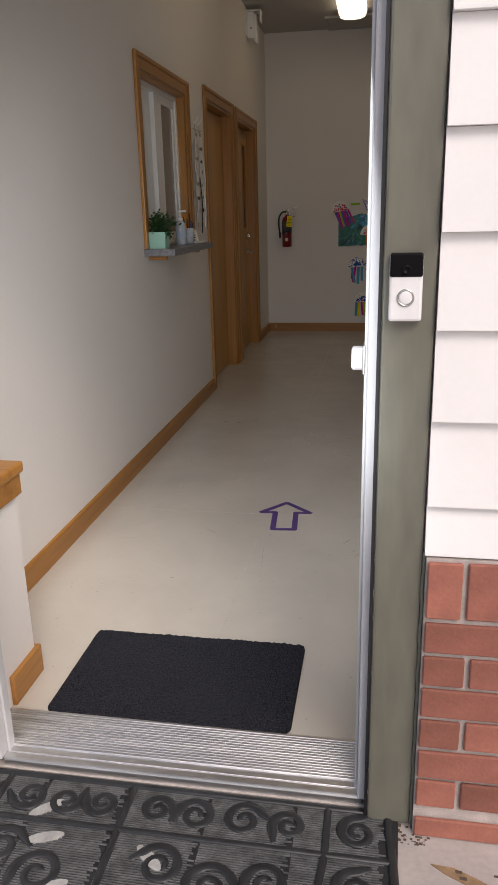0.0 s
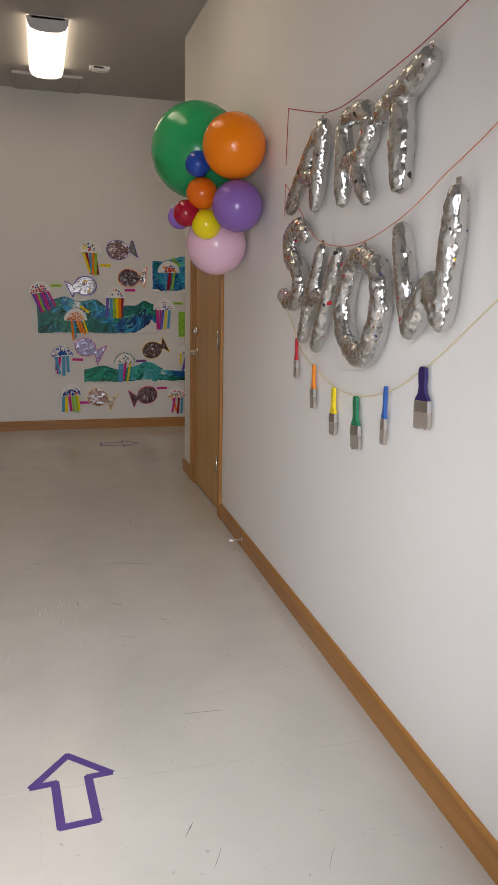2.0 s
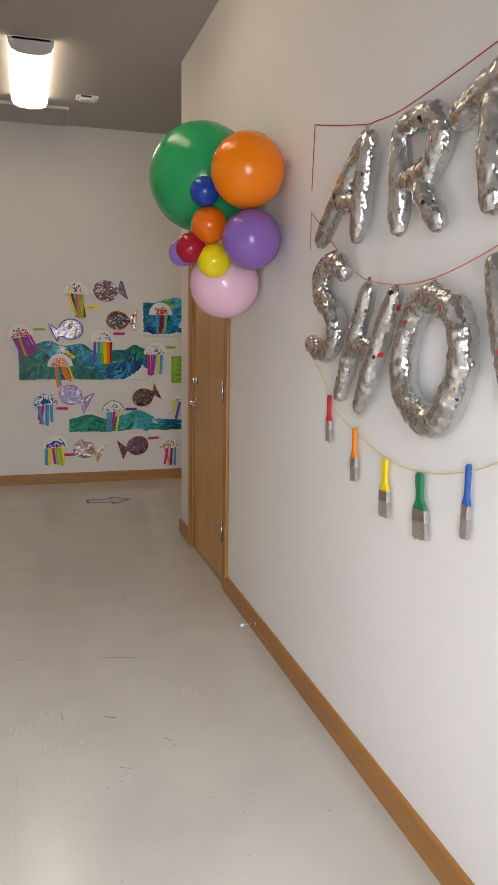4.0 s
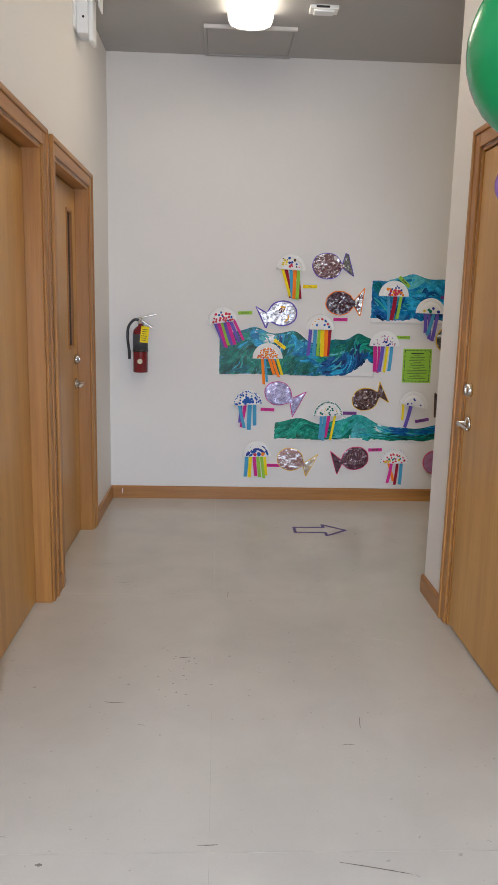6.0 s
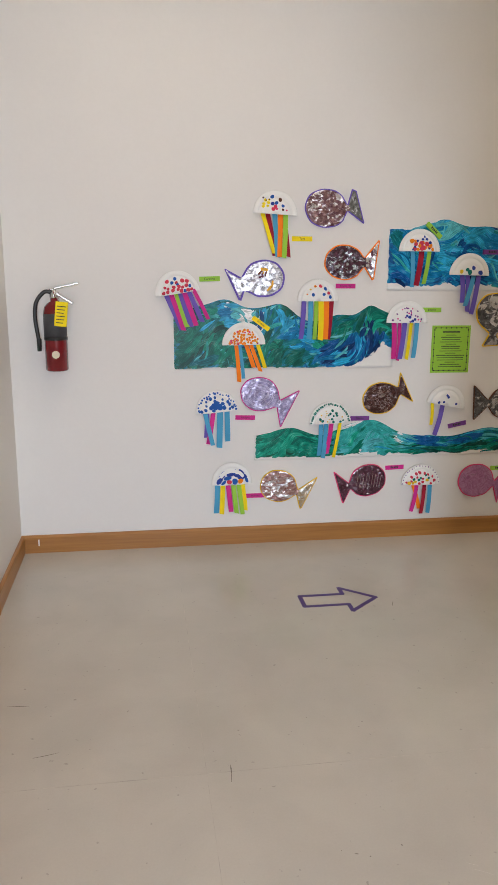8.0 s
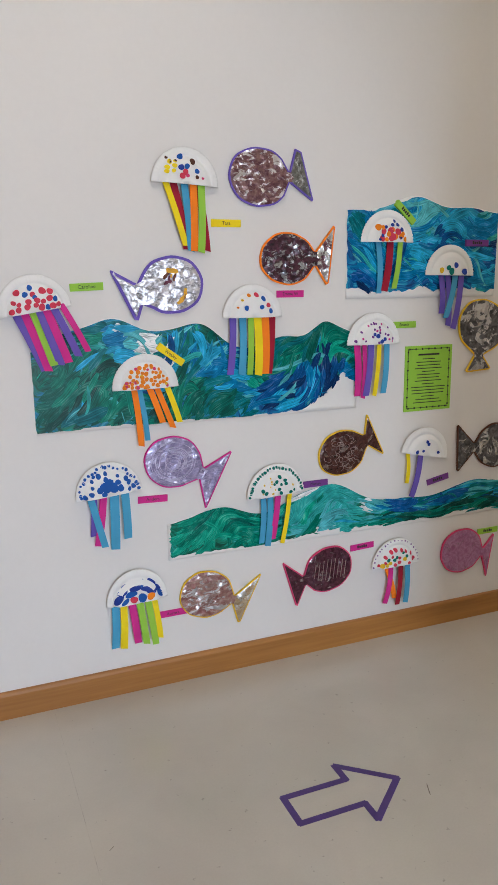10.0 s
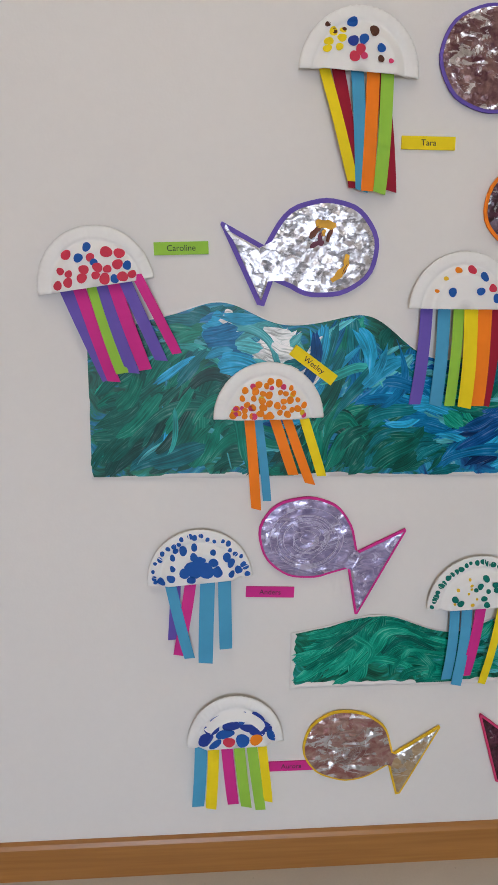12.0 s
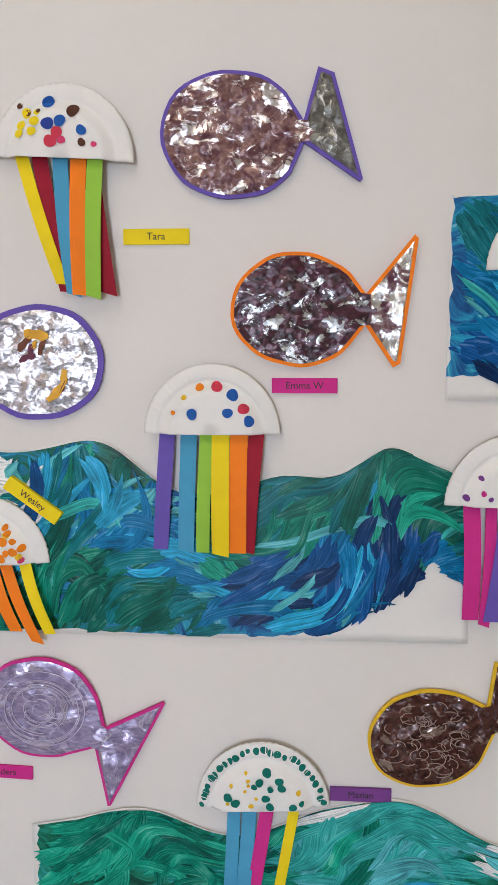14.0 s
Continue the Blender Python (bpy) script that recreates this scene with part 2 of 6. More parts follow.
def floor_mat():
    """Worn beige sheet vinyl: faint blotches, fine speckle, dull traffic patches."""
    m = mat("sheet_vinyl", (0.58, 0.545, 0.48), 0.34, vary=0.06, scale=2.2, fine=160, bump=0.05, bump_scale=35)
    n, l = m.node_tree.nodes, m.node_tree.links
    b = n["Principled BSDF"]
    co = n.new("ShaderNodeTexCoord")
    w = n.new("ShaderNodeTexNoise")
    w.inputs["Scale"].default_value, w.inputs["Detail"].default_value, w.inputs["Distortion"].default_value = 1.6, 8.0, 1.2
    l.new(co.outputs["Object"], w.inputs["Vector"])
    grime, specks = n.new("ShaderNodeTexNoise"), n.new("ShaderNodeTexNoise")
    grime.inputs["Scale"].default_value, grime.inputs["Detail"].default_value, grime.inputs["Distortion"].default_value = 2.3, 9.0, 0.5
    grime.inputs["Roughness"].default_value = 0.62
    specks.inputs["Scale"].default_value, specks.inputs["Detail"].default_value = 42.0, 3.0
    last = b.inputs["Base Color"].links[0].from_socket
    for tex, lo, hi, a0, a1 in ((grime, 0.34, 0.60, 0.93, 1.0), (specks, 0.26, 0.31, 0.74, 1.0)):
        l.new(co.outputs["Object"], tex.inputs["Vector"])
        mr, mx = n.new("ShaderNodeMapRange"), n.new("ShaderNodeMix")
        mr.inputs["From Min"].default_value, mr.inputs["From Max"].default_value = lo, hi
        mr.inputs["To Min"].default_value, mr.inputs["To Max"].default_value = a0, a1
        l.new(tex.outputs[0], mr.inputs[0])
        mx.data_type, mx.blend_type = "RGBA", "MULTIPLY"
        mx.inputs[0].default_value = 1.0
        l.new(last, mx.inputs[6])
        l.new(mr.outputs[0], mx.inputs[7])
        last = mx.outputs[2]
    l.new(last, b.inputs["Base Color"])
    rr = n.new("ShaderNodeMapRange")
    rr.inputs["From Min"].default_value, rr.inputs["From Max"].default_value = 0.1, 0.9
    rr.inputs["To Min"].default_value, rr.inputs["To Max"].default_value = 0.11, 0.30
    l.new(w.outputs[0], rr.inputs[0])
    l.new(rr.outputs[0], b.inputs["Roughness"])
    return m


WALL = mat("painted_drywall", (0.77, 0.745, 0.71), 0.62, vary=0.025, scale=1.4, fine=60, bump=0.10, bump_scale=170)
# Greyer than the ceiling's own paint: its weak light is in the colour.
CEIL = mat("dimmed_ceiling_paint", (0.44, 0.43, 0.415), 0.8, vary=0.02, scale=2, bump=0.14, bump_scale=120)
FLOOR = floor_mat()
WOOD_X, WOOD_Y, WOOD_Z = wood("oak_trim_x", "x"), wood("oak_trim_y", "y"), wood("oak_trim_z", "z")
VENEER = wood("maple_veneer", "z", (0.40, 0.195, 0.036), (0.58, 0.320, 0.078), 0.38, 0.45)
STEEL = mat("satin_chrome", (0.62, 0.61, 0.59), 0.24, 1.0, vary=0.05, bump=0.03)
ALU = mat("worn_aluminium", (0.74, 0.74, 0.74), 0.42, 1.0, vary=0.2, scale=12, bump=0.1, stretch=(0.3, 6, 6))
WHITE = mat("white_paint", (0.82, 0.83, 0.83), 0.4, vary=0.04, bump=0.06)
VINYL = mat("white_vinyl", (0.80, 0.80, 0.78), 0.35, vary=0.03, bump=0.02)
BLACK = mat("black_plastic", (0.016, 0.016, 0.017), 0.35, vary=0.2, bump=0.05)
RUBBER = mat("black_rubber", (0.024, 0.026, 0.028), 0.42, vary=0.35, scale=25, fine=220, bump=0.25)
CARPET = mat("charcoal_carpet", (0.024, 0.0255, 0.033), 0.95, vary=0.97, scale=260, fine=620, bump=1.0, spec=0.15)
pile = CARPET.node_tree.nodes["Color Ramp"].color_ramp.elements
pile[0].position, pile[1].position = 0.52, 0.86
GREEN_TRIM = mat("olive_trim_paint", (0.155, 0.155, 0.122), 0.55, vary=0.22, scale=5, fine=40, bump=0.2, stretch=(1, 1, 0.25))
SIDING = mat("white_siding", (0.84, 0.84, 0.83), 0.5, vary=0.03, scale=3, bump=0.1)
MORTAR = mat("mortar", (0.47, 0.42, 0.39), 0.92, vary=0.2, scale=20, fine=200, bump=0.6)
CONCRETE = mat("concrete", (0.46, 0.42, 0.39), 0.9, vary=0.22, scale=3, fine=70, bump=0.5)
STONE = mat("grey_laminate", (0.19, 0.19, 0.205), 0.35, vary=0.35, scale=70, fine=300, bump=0.04)
TAPE = mat("purple_tape", (0.085, 0.045, 0.21), 0.42, vary=0.15, scale=30, bump=0.1)
SCUFF = mat("scuff_grime", (0.19, 0.165, 0.135), 0.7, vary=0.5, scale=60, bump=0)
SEAM = mat("vinyl_seam", (0.47, 0.435, 0.375), 0.6, vary=0.3, scale=14, bump=0)
PLATE = mat("paper_plate", (0.86, 0.85, 0.82), 0.62, vary=0.02, bump=0.06)
PAPER_WHITE = mat("white_paper", (0.83, 0.82, 0.79), 0.7, vary=0.03, bump=0.05)
RED_ENAMEL = mat("red_enamel", (0.18, 0.005, 0.010), 0.22, vary=0.1, bump=0.02, coat=0.4)
LABEL_GREY = mat("dark_label", (0.055, 0.055, 0.06), 0.4, 0.0, vary=0.2, scale=40, bump=0.02)
INK = mat("black_ink", (0.02, 0.02, 0.02), 0.6, bump=0)
LENS = lamp_mat("fluorescent_lens", (1.0, 0.83, 0.58), LAMP)
DARK_GLASS = mat("dark_glass", (0.007, 0.007, 0.008), 0.2, vary=0.1, bump=0, spec=0.08)
FROST = mat("reception_glass", (0.24, 0.23, 0.22), 0.12, vary=0.15, scale=3, bump=0.02)
MINT = mat("mint_ceramic", (0.36, 0.66, 0.54), 0.35, vary=0.06, bump=0.02)
LEAF = mat("boxwood_leaf", (0.024, 0.064, 0.018), 0.5, vary=0.5, scale=30, bump=0.1)
LIQUID = mat("clear_bottle", (0.50, 0.54, 0.58), 0.12, vary=0.15, scale=40, bump=0.0)
FOIL = foil("silver_balloon_foil", (0.42, 0.012, 0.02), 0.36, 12.0, (0.58, 0.575, 0.56), (0.03, 0.16, 0.10), metal_rough=0.06, crinkle=30, relief=0.3, deep=0.004, facet=0.28, drag=(1, 1, 0.5))


def spatter(m):
    """Flecks of red, black, blue, green and yellow paint flicked over a foil."""
    n, l = m.node_tree.nodes, m.node_tree.links
    ramps = [x for x in n if x.bl_idname == "ShaderNodeValToRGB"]
    cov, tint = ramps[0], ramps[1]
    where = n.new("ShaderNodeTexCoord")
    warp = n.new("ShaderNodeTexNoise")
    warp.inputs["Scale"].default_value = 60
    bend = n.new("ShaderNodeVectorMath")
    bend.operation = "MULTIPLY_ADD"
    bend.inputs[1].default_value = (0.02, 0.02, 0.02)
    drop = n.new("ShaderNodeTexVoronoi")
    drop.inputs["Scale"].default_value = 24
    l.new(where.outputs["Object"], warp.inputs["Vector"])
    l.new(where.outputs["Object"], bend.inputs[2])
    l.new(warp.outputs["Color"], bend.inputs[0])
    l.new(bend.outputs[0], drop.inputs["Vector"])
    pick, few = n.new("ShaderNodeSeparateColor"), n.new("ShaderNodeMath")
    few.operation = "MULTIPLY_ADD"
    few.inputs[1].default_value = 0.28
    l.new(pick.outputs[1], few.inputs[0])
    l.new(drop.outputs["Distance"], few.inputs[2])
    l.new(few.outputs[0], cov.inputs[0])
    cov.color_ramp.elements[0].position, cov.color_ramp.elements[1].position = 0.22, 0.25
    l.new(drop.outputs["Color"], pick.inputs[0])
    l.new(pick.outputs[0], tint.inputs[0])
    tint.color_ramp.interpolation = "CONSTANT"
    tint.color_ramp.elements[0].position, tint.color_ramp.elements[1].position = 0.0, 0.42
    tint.color_ramp.elements[0].color, tint.color_ramp.elements[1].color = (0.50, 0.015, 0.025, 1), (0.015, 0.012, 0.018, 1)
    for at, colour in ((0.70, (0.02, 0.02, 0.16, 1)), (0.82, (0.02, 0.14, 0.05, 1)), (0.92, (0.75, 0.58, 0.03, 1))):
        tint.color_ramp.elements.new(at).color = colour


spatter(FOIL)


def paper(name, colour, rough=0.6):
    return mat(name, colour, rough, vary=0.05, scale=15, bump=0.04, spec=0.12)


COL = {k: paper(k + "_paper", v) for k, v in {
    "purple": (0.155, 0.105, 0.46), "magenta": (0.62, 0.035, 0.27), "green": (0.33, 0.60, 0.06), "blue": (0.09, 0.36, 0.58),
    "yellow": (0.90, 0.70, 0.004), "orange": (0.95, 0.24, 0.012), "red": (0.33, 0.015, 0.035), "violet": (0.19, 0.06, 0.27),
    "pink": (0.66, 0.06, 0.17), "navy": (0.03, 0.06, 0.32), "royal": (0.025, 0.11, 0.42), "teal": (0.012, 0.17, 0.135),
    "brown": (0.10, 0.04, 0.025), "gold": (0.78, 0.5, 0.02), "cherry": (0.62, 0.05, 0.09), "tangerine": (0.82, 0.24, 0.01)}.items()}


# ---- helpers for shapes ----
def part(name, bm, material, parent=None, label="", smooth=False):
    me = bpy.data.meshes.new(name)
    bmesh.ops.recalc_face_normals(bm, faces=bm.faces[:])
    bm.to_mesh(me)
    bm.free()
    if smooth:
        for p in me.polygons:
            p.use_smooth = True
    me.materials.append(material)
    ob = new(name, me)
    if parent:
        ob.parent = parent
    return tagged(ob, label)


def root(name, label, category, at=(0, 0, 0), turn=(0, 0, 0), group="", kind=""):
    e = new(name)
    e.empty_display_size = 0.05
    e.matrix_world = pose(*at, *turn)
    return tagged(e, label, category, group, kind)


def box(x0, x1, y0, y1, z0, z1, bevel=0.0, bm=None, segs=1):
    own = bmesh.new()
    bmesh.ops.create_cube(own, size=1)
    for v in own.verts:
        v.co = Vector((x0 + (v.co.x + 0.5) * (x1 - x0), y0 + (v.co.y + 0.5) * (y1 - y0), z0 + (v.co.z + 0.5) * (z1 - z0)))
    if bevel:
        bmesh.ops.bevel(own, geom=own.edges[:], offset=bevel, segments=segs, affect="EDGES", profile=0.5)
    return merge(bm, own) if bm is not None else own


def merge(bm, other):
    me = bpy.data.meshes.new("tmp")
    other.to_mesh(me)
    other.free()
    bm.from_mesh(me)
    bpy.data.meshes.remove(me)
    return bm


def lathe(profile, steps=24, at=(0, 0, 0), axis="z", bm=None):
    """A turned shape from (radius, height) pairs."""
    own = bmesh.new()
    rings = []
    for r, h in profile:
        ring = []
        for i in range(steps):
            a = 2 * math.pi * i / steps
            c = (r * math.cos(a), r * math.sin(a), h)
            if axis == "y":
                c = (c[0], c[2], c[1])
            elif axis == "x":
                c = (c[2], c[0], c[1])
            ring.append(own.verts.new(Vector(c) + Vector(at)))
        rings.append(ring)
    for a, b in zip(rings, rings[1:]):
        for i in range(steps):
            own.faces.new((a[i], a[(i + 1) % steps], b[(i + 1) % steps], b[i]))
    own.faces.new(rings[0])
    own.faces.new(rings[-1])
    return merge(bm, own) if bm is not None else own


def tube(points, radius, steps=8, bm=None, flat=1.0, closed=False):
    """A round bar along a line of points, with domed ends; radius may be a list."""
    own = bmesh.new()
    pts = [Vector(p) for p in points]
    rad = list(radius) if isinstance(radius, (list, tuple)) else [radius] * len(pts)
    if not closed:
        a, b = (pts[0] - pts[1]).normalized(), (pts[-1] - pts[-2]).normalized()
        pts = [pts[0] + a * rad[0] * 0.8, pts[0] + a * rad[0] * 0.5] + pts + [pts[-1] + b * rad[-1] * 0.5, pts[-1] + b * rad[-1] * 0.8]
        rad = [rad[0] * 0.25, rad[0] * 0.8] + rad + [rad[-1] * 0.8, rad[-1] * 0.25]
    rings, n = [], len(pts)
    up = Vector((0.31, 0.17, 0.93))
    for i, p in enumerate(pts):
        q0, q1 = (pts[i - 1], pts[(i + 1) % n]) if closed else (pts[max(0, i - 1)], pts[min(n - 1, i + 1)])
        d = (q1 - q0).normalized()
        s = d.cross(up).normalized()
        u = s.cross(d)
        rings.append([own.verts.new(p + rad[i] * (math.cos(2 * math.pi * k / steps) * s + flat * math.sin(2 * math.pi * k / steps) * u)) for k in range(steps)])
    for i in range(n if closed else n - 1):
        a, b = rings[i], rings[(i + 1) % n]
        for k in range(steps):
            own.faces.new((a[k], a[(k + 1) % steps], b[(k + 1) % steps], b[k]))
    if not closed:
        own.faces.new(rings[0])
        own.faces.new(rings[-1])
    return merge(bm, own) if bm is not None else own


def curved(points, n=8):
    """A smooth line through the points (Catmull-Rom)."""
    p = [Vector(q) for q in points]
    p = [2 * p[0] - p[1]] + p + [2 * p[-1] - p[-2]]
    out = []
    for i in range(1, len(p) - 2):
        for k in range(n):
            t = k / n
            out.append(0.5 * (2 * p[i] + (p[i + 1] - p[i - 1]) * t + (2 * p[i - 1] - 5 * p[i] + 4 * p[i + 1] - p[i + 2]) * t * t + (3 * p[i] - p[i - 1] - 3 * p[i + 1] + p[i + 2]) * t ** 3))
    return out + [p[-2]]


def slab(outline, y0, y1, bm=None):
    """A flat plate in the x-z plane from y0 to y1 with the given outline."""
    own = bmesh.new()
    a = [own.verts.new((x, y0, z)) for x, z in outline]
    b = [own.verts.new((x, y1, z)) for x, z in outline]
    own.faces.new(a)
    own.faces.new(b)
    for i in range(len(a)):
        j = (i + 1) % len(a)
        own.faces.new((a[i], a[j], b[j], b[i]))
    return merge(bm, own) if bm is not None else own


def floor_plate(outline, z0, z1):
    bm = slab([(x, y) for x, y in outline], 0, 1)
    for v in bm.verts:
        v.co = Vector((v.co.x, v.co.z, z0 if v.co.y < 0.5 else z1))
    return bm


def wall_with_holes(axis, f0, f1, a0, a1, z0, z1, holes):
    """A wall between the faces f0 and f1 along an axis, with openings (a, b, low, high) that go through."""
    bm = bmesh.new()

    def piece(p, q, lo, hi):
        if q - p > 1e-4 and hi - lo > 1e-4:
            if axis == "y":
                box(f0, f1, p, q, lo, hi, bm=bm)
            else:
                box(p, q, f0, f1, lo, hi, bm=bm)
    at = a0
    for p, q, lo, hi in sorted(holes):
        piece(at, p, z0, z1)
        piece(p, q, z0, lo)
        piece(p, q, hi, z1)
        at = q
    piece(at, a1, z0, z1)
    return bm


# ---- the plan ----
LEFT, RIGHT, BACK, CORNER, TOP = -1.34, 0.63, 8.94, 7.03, 3.265
FRONT_OUT, FRONT_IN = 1.47, 1.64
DOOR_A, DOOR_B, DOOR_C = (5.878, 6.868), (7.125, 8.10), (5.80, 6.625)
HEAD = 2.22
WINDOW = (4.26, 5.245, 1.17, 2.16)
ENTRY = (-0.985, 0.0, 2.13)


def structure(name, bm, material, label, category):
    return tagged(part(name, bm, material), label, category, kind="structure")


structure("floor", box(-3.6, 4.2, FRONT_IN + 0.06, 9.1, -0.1, 0), FLOOR, "worn beige sheet vinyl hallway floor", "floor")
structure("ceiling", box(-3.74, 4.34, FRONT_OUT, 9.1, TOP, TOP + 0.12), CEIL, "flat painted drywall ceiling, greyed to look dimly lit", "ceiling")
structure("wall_west", wall_with_holes("y", LEFT - 0.14, LEFT, FRONT_IN, BACK, 0, TOP, [(*DOOR_A, 0, HEAD), (*DOOR_B, 0, HEAD), WINDOW]), WALL, "off-white painted drywall wall with two doors and a reception window", "wall")
structure("wall_east", wall_with_holes("y", RIGHT, RIGHT + 0.14, FRONT_IN, CORNER, 0, TOP, [(*DOOR_C, 0, HEAD)]), WALL, "off-white painted drywall wall with hanging decorations and a door", "wall")
structure("wall_north", box(LEFT - 0.14, 4.2, BACK, BACK + 0.14, 0, TOP), WALL, "off-white painted end wall covered with children's sea art", "wall")
structure("wall_side_passage", box(RIGHT + 0.14, 4.2, CORNER - 0.14, CORNER, 0, TOP), WALL, "off-white painted wall of the side passage", "wall")
structure("wall_passage_end", box(4.2, 4.34, FRONT_IN, BACK + 0.14, 0, TOP), WALL, "off-white painted wall closing the side passage", "wall")
structure("wall_office_back", box(-3.74, -3.6, FRONT_OUT, 9.1, 0, TOP), WALL, "plain office wall behind the reception window", "wall")
structure("wall_office_north", box(-3.6, LEFT - 0.14, 8.94, 9.08, 0, TOP), WALL, "plain office end wall", "wall")
structure("wall_front", wall_with_holes("x", FRONT_OUT + 0.02, FRONT_IN, -3.6, 4.34, 0, TOP, [(ENTRY[0] - 0.06, ENTRY[1] + 0.033, 0, ENTRY[2] + 0.02)]), WALL, "off-white inner face of the entrance wall", "wall")


def baseboard(name, horizontal, a0, a1, face, side, h=0.098):
    """A stained wood skirting with an eased top edge."""
    t = 0.016
    bm = bmesh.new()
    prof = [(0, 0), (t, 0), (t, h - 0.012), (t * 0.7, h - 0.003), (t * 0.25, h), (0, h)]
    ends = []
    for a in (a0, a1):
        ends.append([bm.verts.new((a, face + side * d, z) if horizontal else (face + side * d, a, z)) for d, z in prof])
    for i in range(len(prof)):
        j = (i + 1) % len(prof)
        bm.faces.new((ends[0][i], ends[0][j], ends[1][j], ends[1][i]))
    bm.faces.new(ends[0])
    bm.faces.new(ends[1])
    structure(name, bm, WOOD_X if horizontal else WOOD_Y, "stained oak baseboard along the wall", "baseboard")


CAS = 0.085
baseboard("baseboard_1", False, 1.9, DOOR_A[0] - CAS, LEFT, 1)
baseboard("baseboard_2", False, DOOR_A[1] + CAS, DOOR_B[0] - CAS, LEFT, 1)
baseboard("baseboard_3", False, DOOR_B[1] + CAS, BACK - 0.016, LEFT, 1)
baseboard("baseboard_4", True, LEFT, 4.2, BACK, -1)
baseboard("baseboard_5", False, 1.9, DOOR_C[0] - CAS, RIGHT, -1)
baseboard("baseboard_6", False, DOOR_C[1] + CAS, CORNER + 0.016, RIGHT, -1)
baseboard("baseboard_7", True, RIGHT, 4.2, CORNER, 1)


BAND = 0.026        # raised outer band of a casing


def casing(owner, opening, head, face, side, sill=0.0):
    """Flat boards round an opening with a raised rounded band along their outer edge."""
    a, b = opening
    top = head + CAS
    thin, thick = sorted((face, face + side * 0.013)), sorted((face, face + side * 0.021))
    for flat, band in (((a - CAS + BAND, a), (a - CAS, a - CAS + BAND)), ((b, b + CAS - BAND), (b + CAS - BAND, b + CAS))):
        bm = box(*thin, *flat, sill, top - BAND, 0.003)
        box(*thick, *band, sill, top, 0.006, bm, 2)
        part("casing", bm, WOOD_Z, owner)
    bm = box(*thin, a, b, head + 0.001, top - BAND, 0.003)
    box(*thick, a - CAS + BAND, b + CAS - BAND, top - BAND, top, 0.006, bm, 2)
    part("casing", bm, WOOD_Y, owner)


def lever(owner, x, y, z, side, way):
    """A lever handle on its rose and a deadbolt above it, standing out along side (+1 or -1 on x)."""
    h = part("door_handle", lathe([(0.034, 0), (0.034, side * 0.008), (0.022, side * 0.014), (0.013, side * 0.018), (0.013, side * 0.05), (0.006, side * 0.055)], 20, (x, y, z), "x"), STEEL, owner, "satin chrome lever handle", True)
    part("lever", tube(curved([(x + side * 0.046, y, z), (x + side * 0.05, y + way * 0.05, z + 0.003), (x + side * 0.045, y + way * 0.115, z - 0.006)]), 0.0105, 10, flat=0.8), STEEL, h, smooth=True)
    d = part("deadbolt", lathe([(0.031, 0), (0.031, side * 0.012), (0.026, side * 0.024), (0.02, side * 0.026)], 20, (x, y, z + 0.155), "x"), STEEL, owner, "satin chrome deadbolt", True)
    part("thumb_turn", box(*sorted((x + side * 0.024, x + side * 0.033)), y - 0.004, y + 0.004, z + 0.143, z + 0.167, 0.002), STEEL, d)


def inside_door(name, opening, lite):
    """A veneered door set deep in the west wall, with jambs, stops and casing."""
    a, b = opening
    d = root(name, "closed maple-veneer door in a stained oak frame" + (" with a narrow glass panel" if lite else ""), "door", (LEFT, (a + b) / 2, 0), kind="structure")
    inv = d.matrix_world.inverted()
    bits = []
    j = 0.018
    bits.append(part("jamb", box(LEFT - 0.14, LEFT + 0.001, a, a + j, 0, HEAD, 0.002), WOOD_Z, d))
    bits.append(part("jamb", box(LEFT - 0.14, LEFT + 0.001, b - j, b, 0, HEAD, 0.002), WOOD_Z, d))
    bits.append(part("jamb", box(LEFT - 0.14, LEFT + 0.001, a + j, b - j, HEAD - j, HEAD, 0.002), WOOD_Y, d))
    casing(d, opening, HEAD, LEFT, 1)
    x1, x0, p, q, top = LEFT - 0.080, LEFT - 0.122, a + j + 0.008, b - j - 0.008, HEAD - j - 0.007
    if lite:
        g = (q - 0.255, q - 0.125, 1.245, 2.045)
        leaf = part("leaf", wall_with_holes("y", x0, x1, p, q, 0.008, top, [g]), VENEER, d)
        part("glass", box(x0 + 0.010, x1 - 0.008, g[0], g[1], g[2], g[3]), DARK_GLASS, leaf, "dark narrow glass")
        for s in ((g[0] - 0.016, g[0] + 0.004, g[2] - 0.016, g[3] + 0.016), (g[1] - 0.004, g[1] + 0.016, g[2] - 0.016, g[3] + 0.016)):
            part("bead", box(x1 - 0.012, x1 + 0.006, s[0], s[1], s[2], s[3], 0.003), WOOD_Z, leaf)
        for z in (g[2] - 0.006, g[3] + 0.006):
            part("bead", box(x1 - 0.012, x1 + 0.006, g[0] + 0.004, g[1] - 0.004, z - 0.01, z + 0.01, 0.003), WOOD_Y, leaf)
    else:
        leaf = part("leaf", box(x0, x1, p, q, 0.008, top, 0.002), VENEER, d)
    lever(leaf, x1, (q - 0.07) if lite else (p + 0.07), 1.0, 1, -1 if lite else 1)
    for ob in d.children:
        ob.matrix_parent_inverse = inv
    return d


# Unseen slabs behind the doors, added to keep sky light out of the gaps.
structure("wall_backing", box(LEFT - 0.22, LEFT - 0.145, 5.2, BACK + 0.14, 0, TOP), WALL, "added backing that keeps sky light out of the door gaps", "wall")
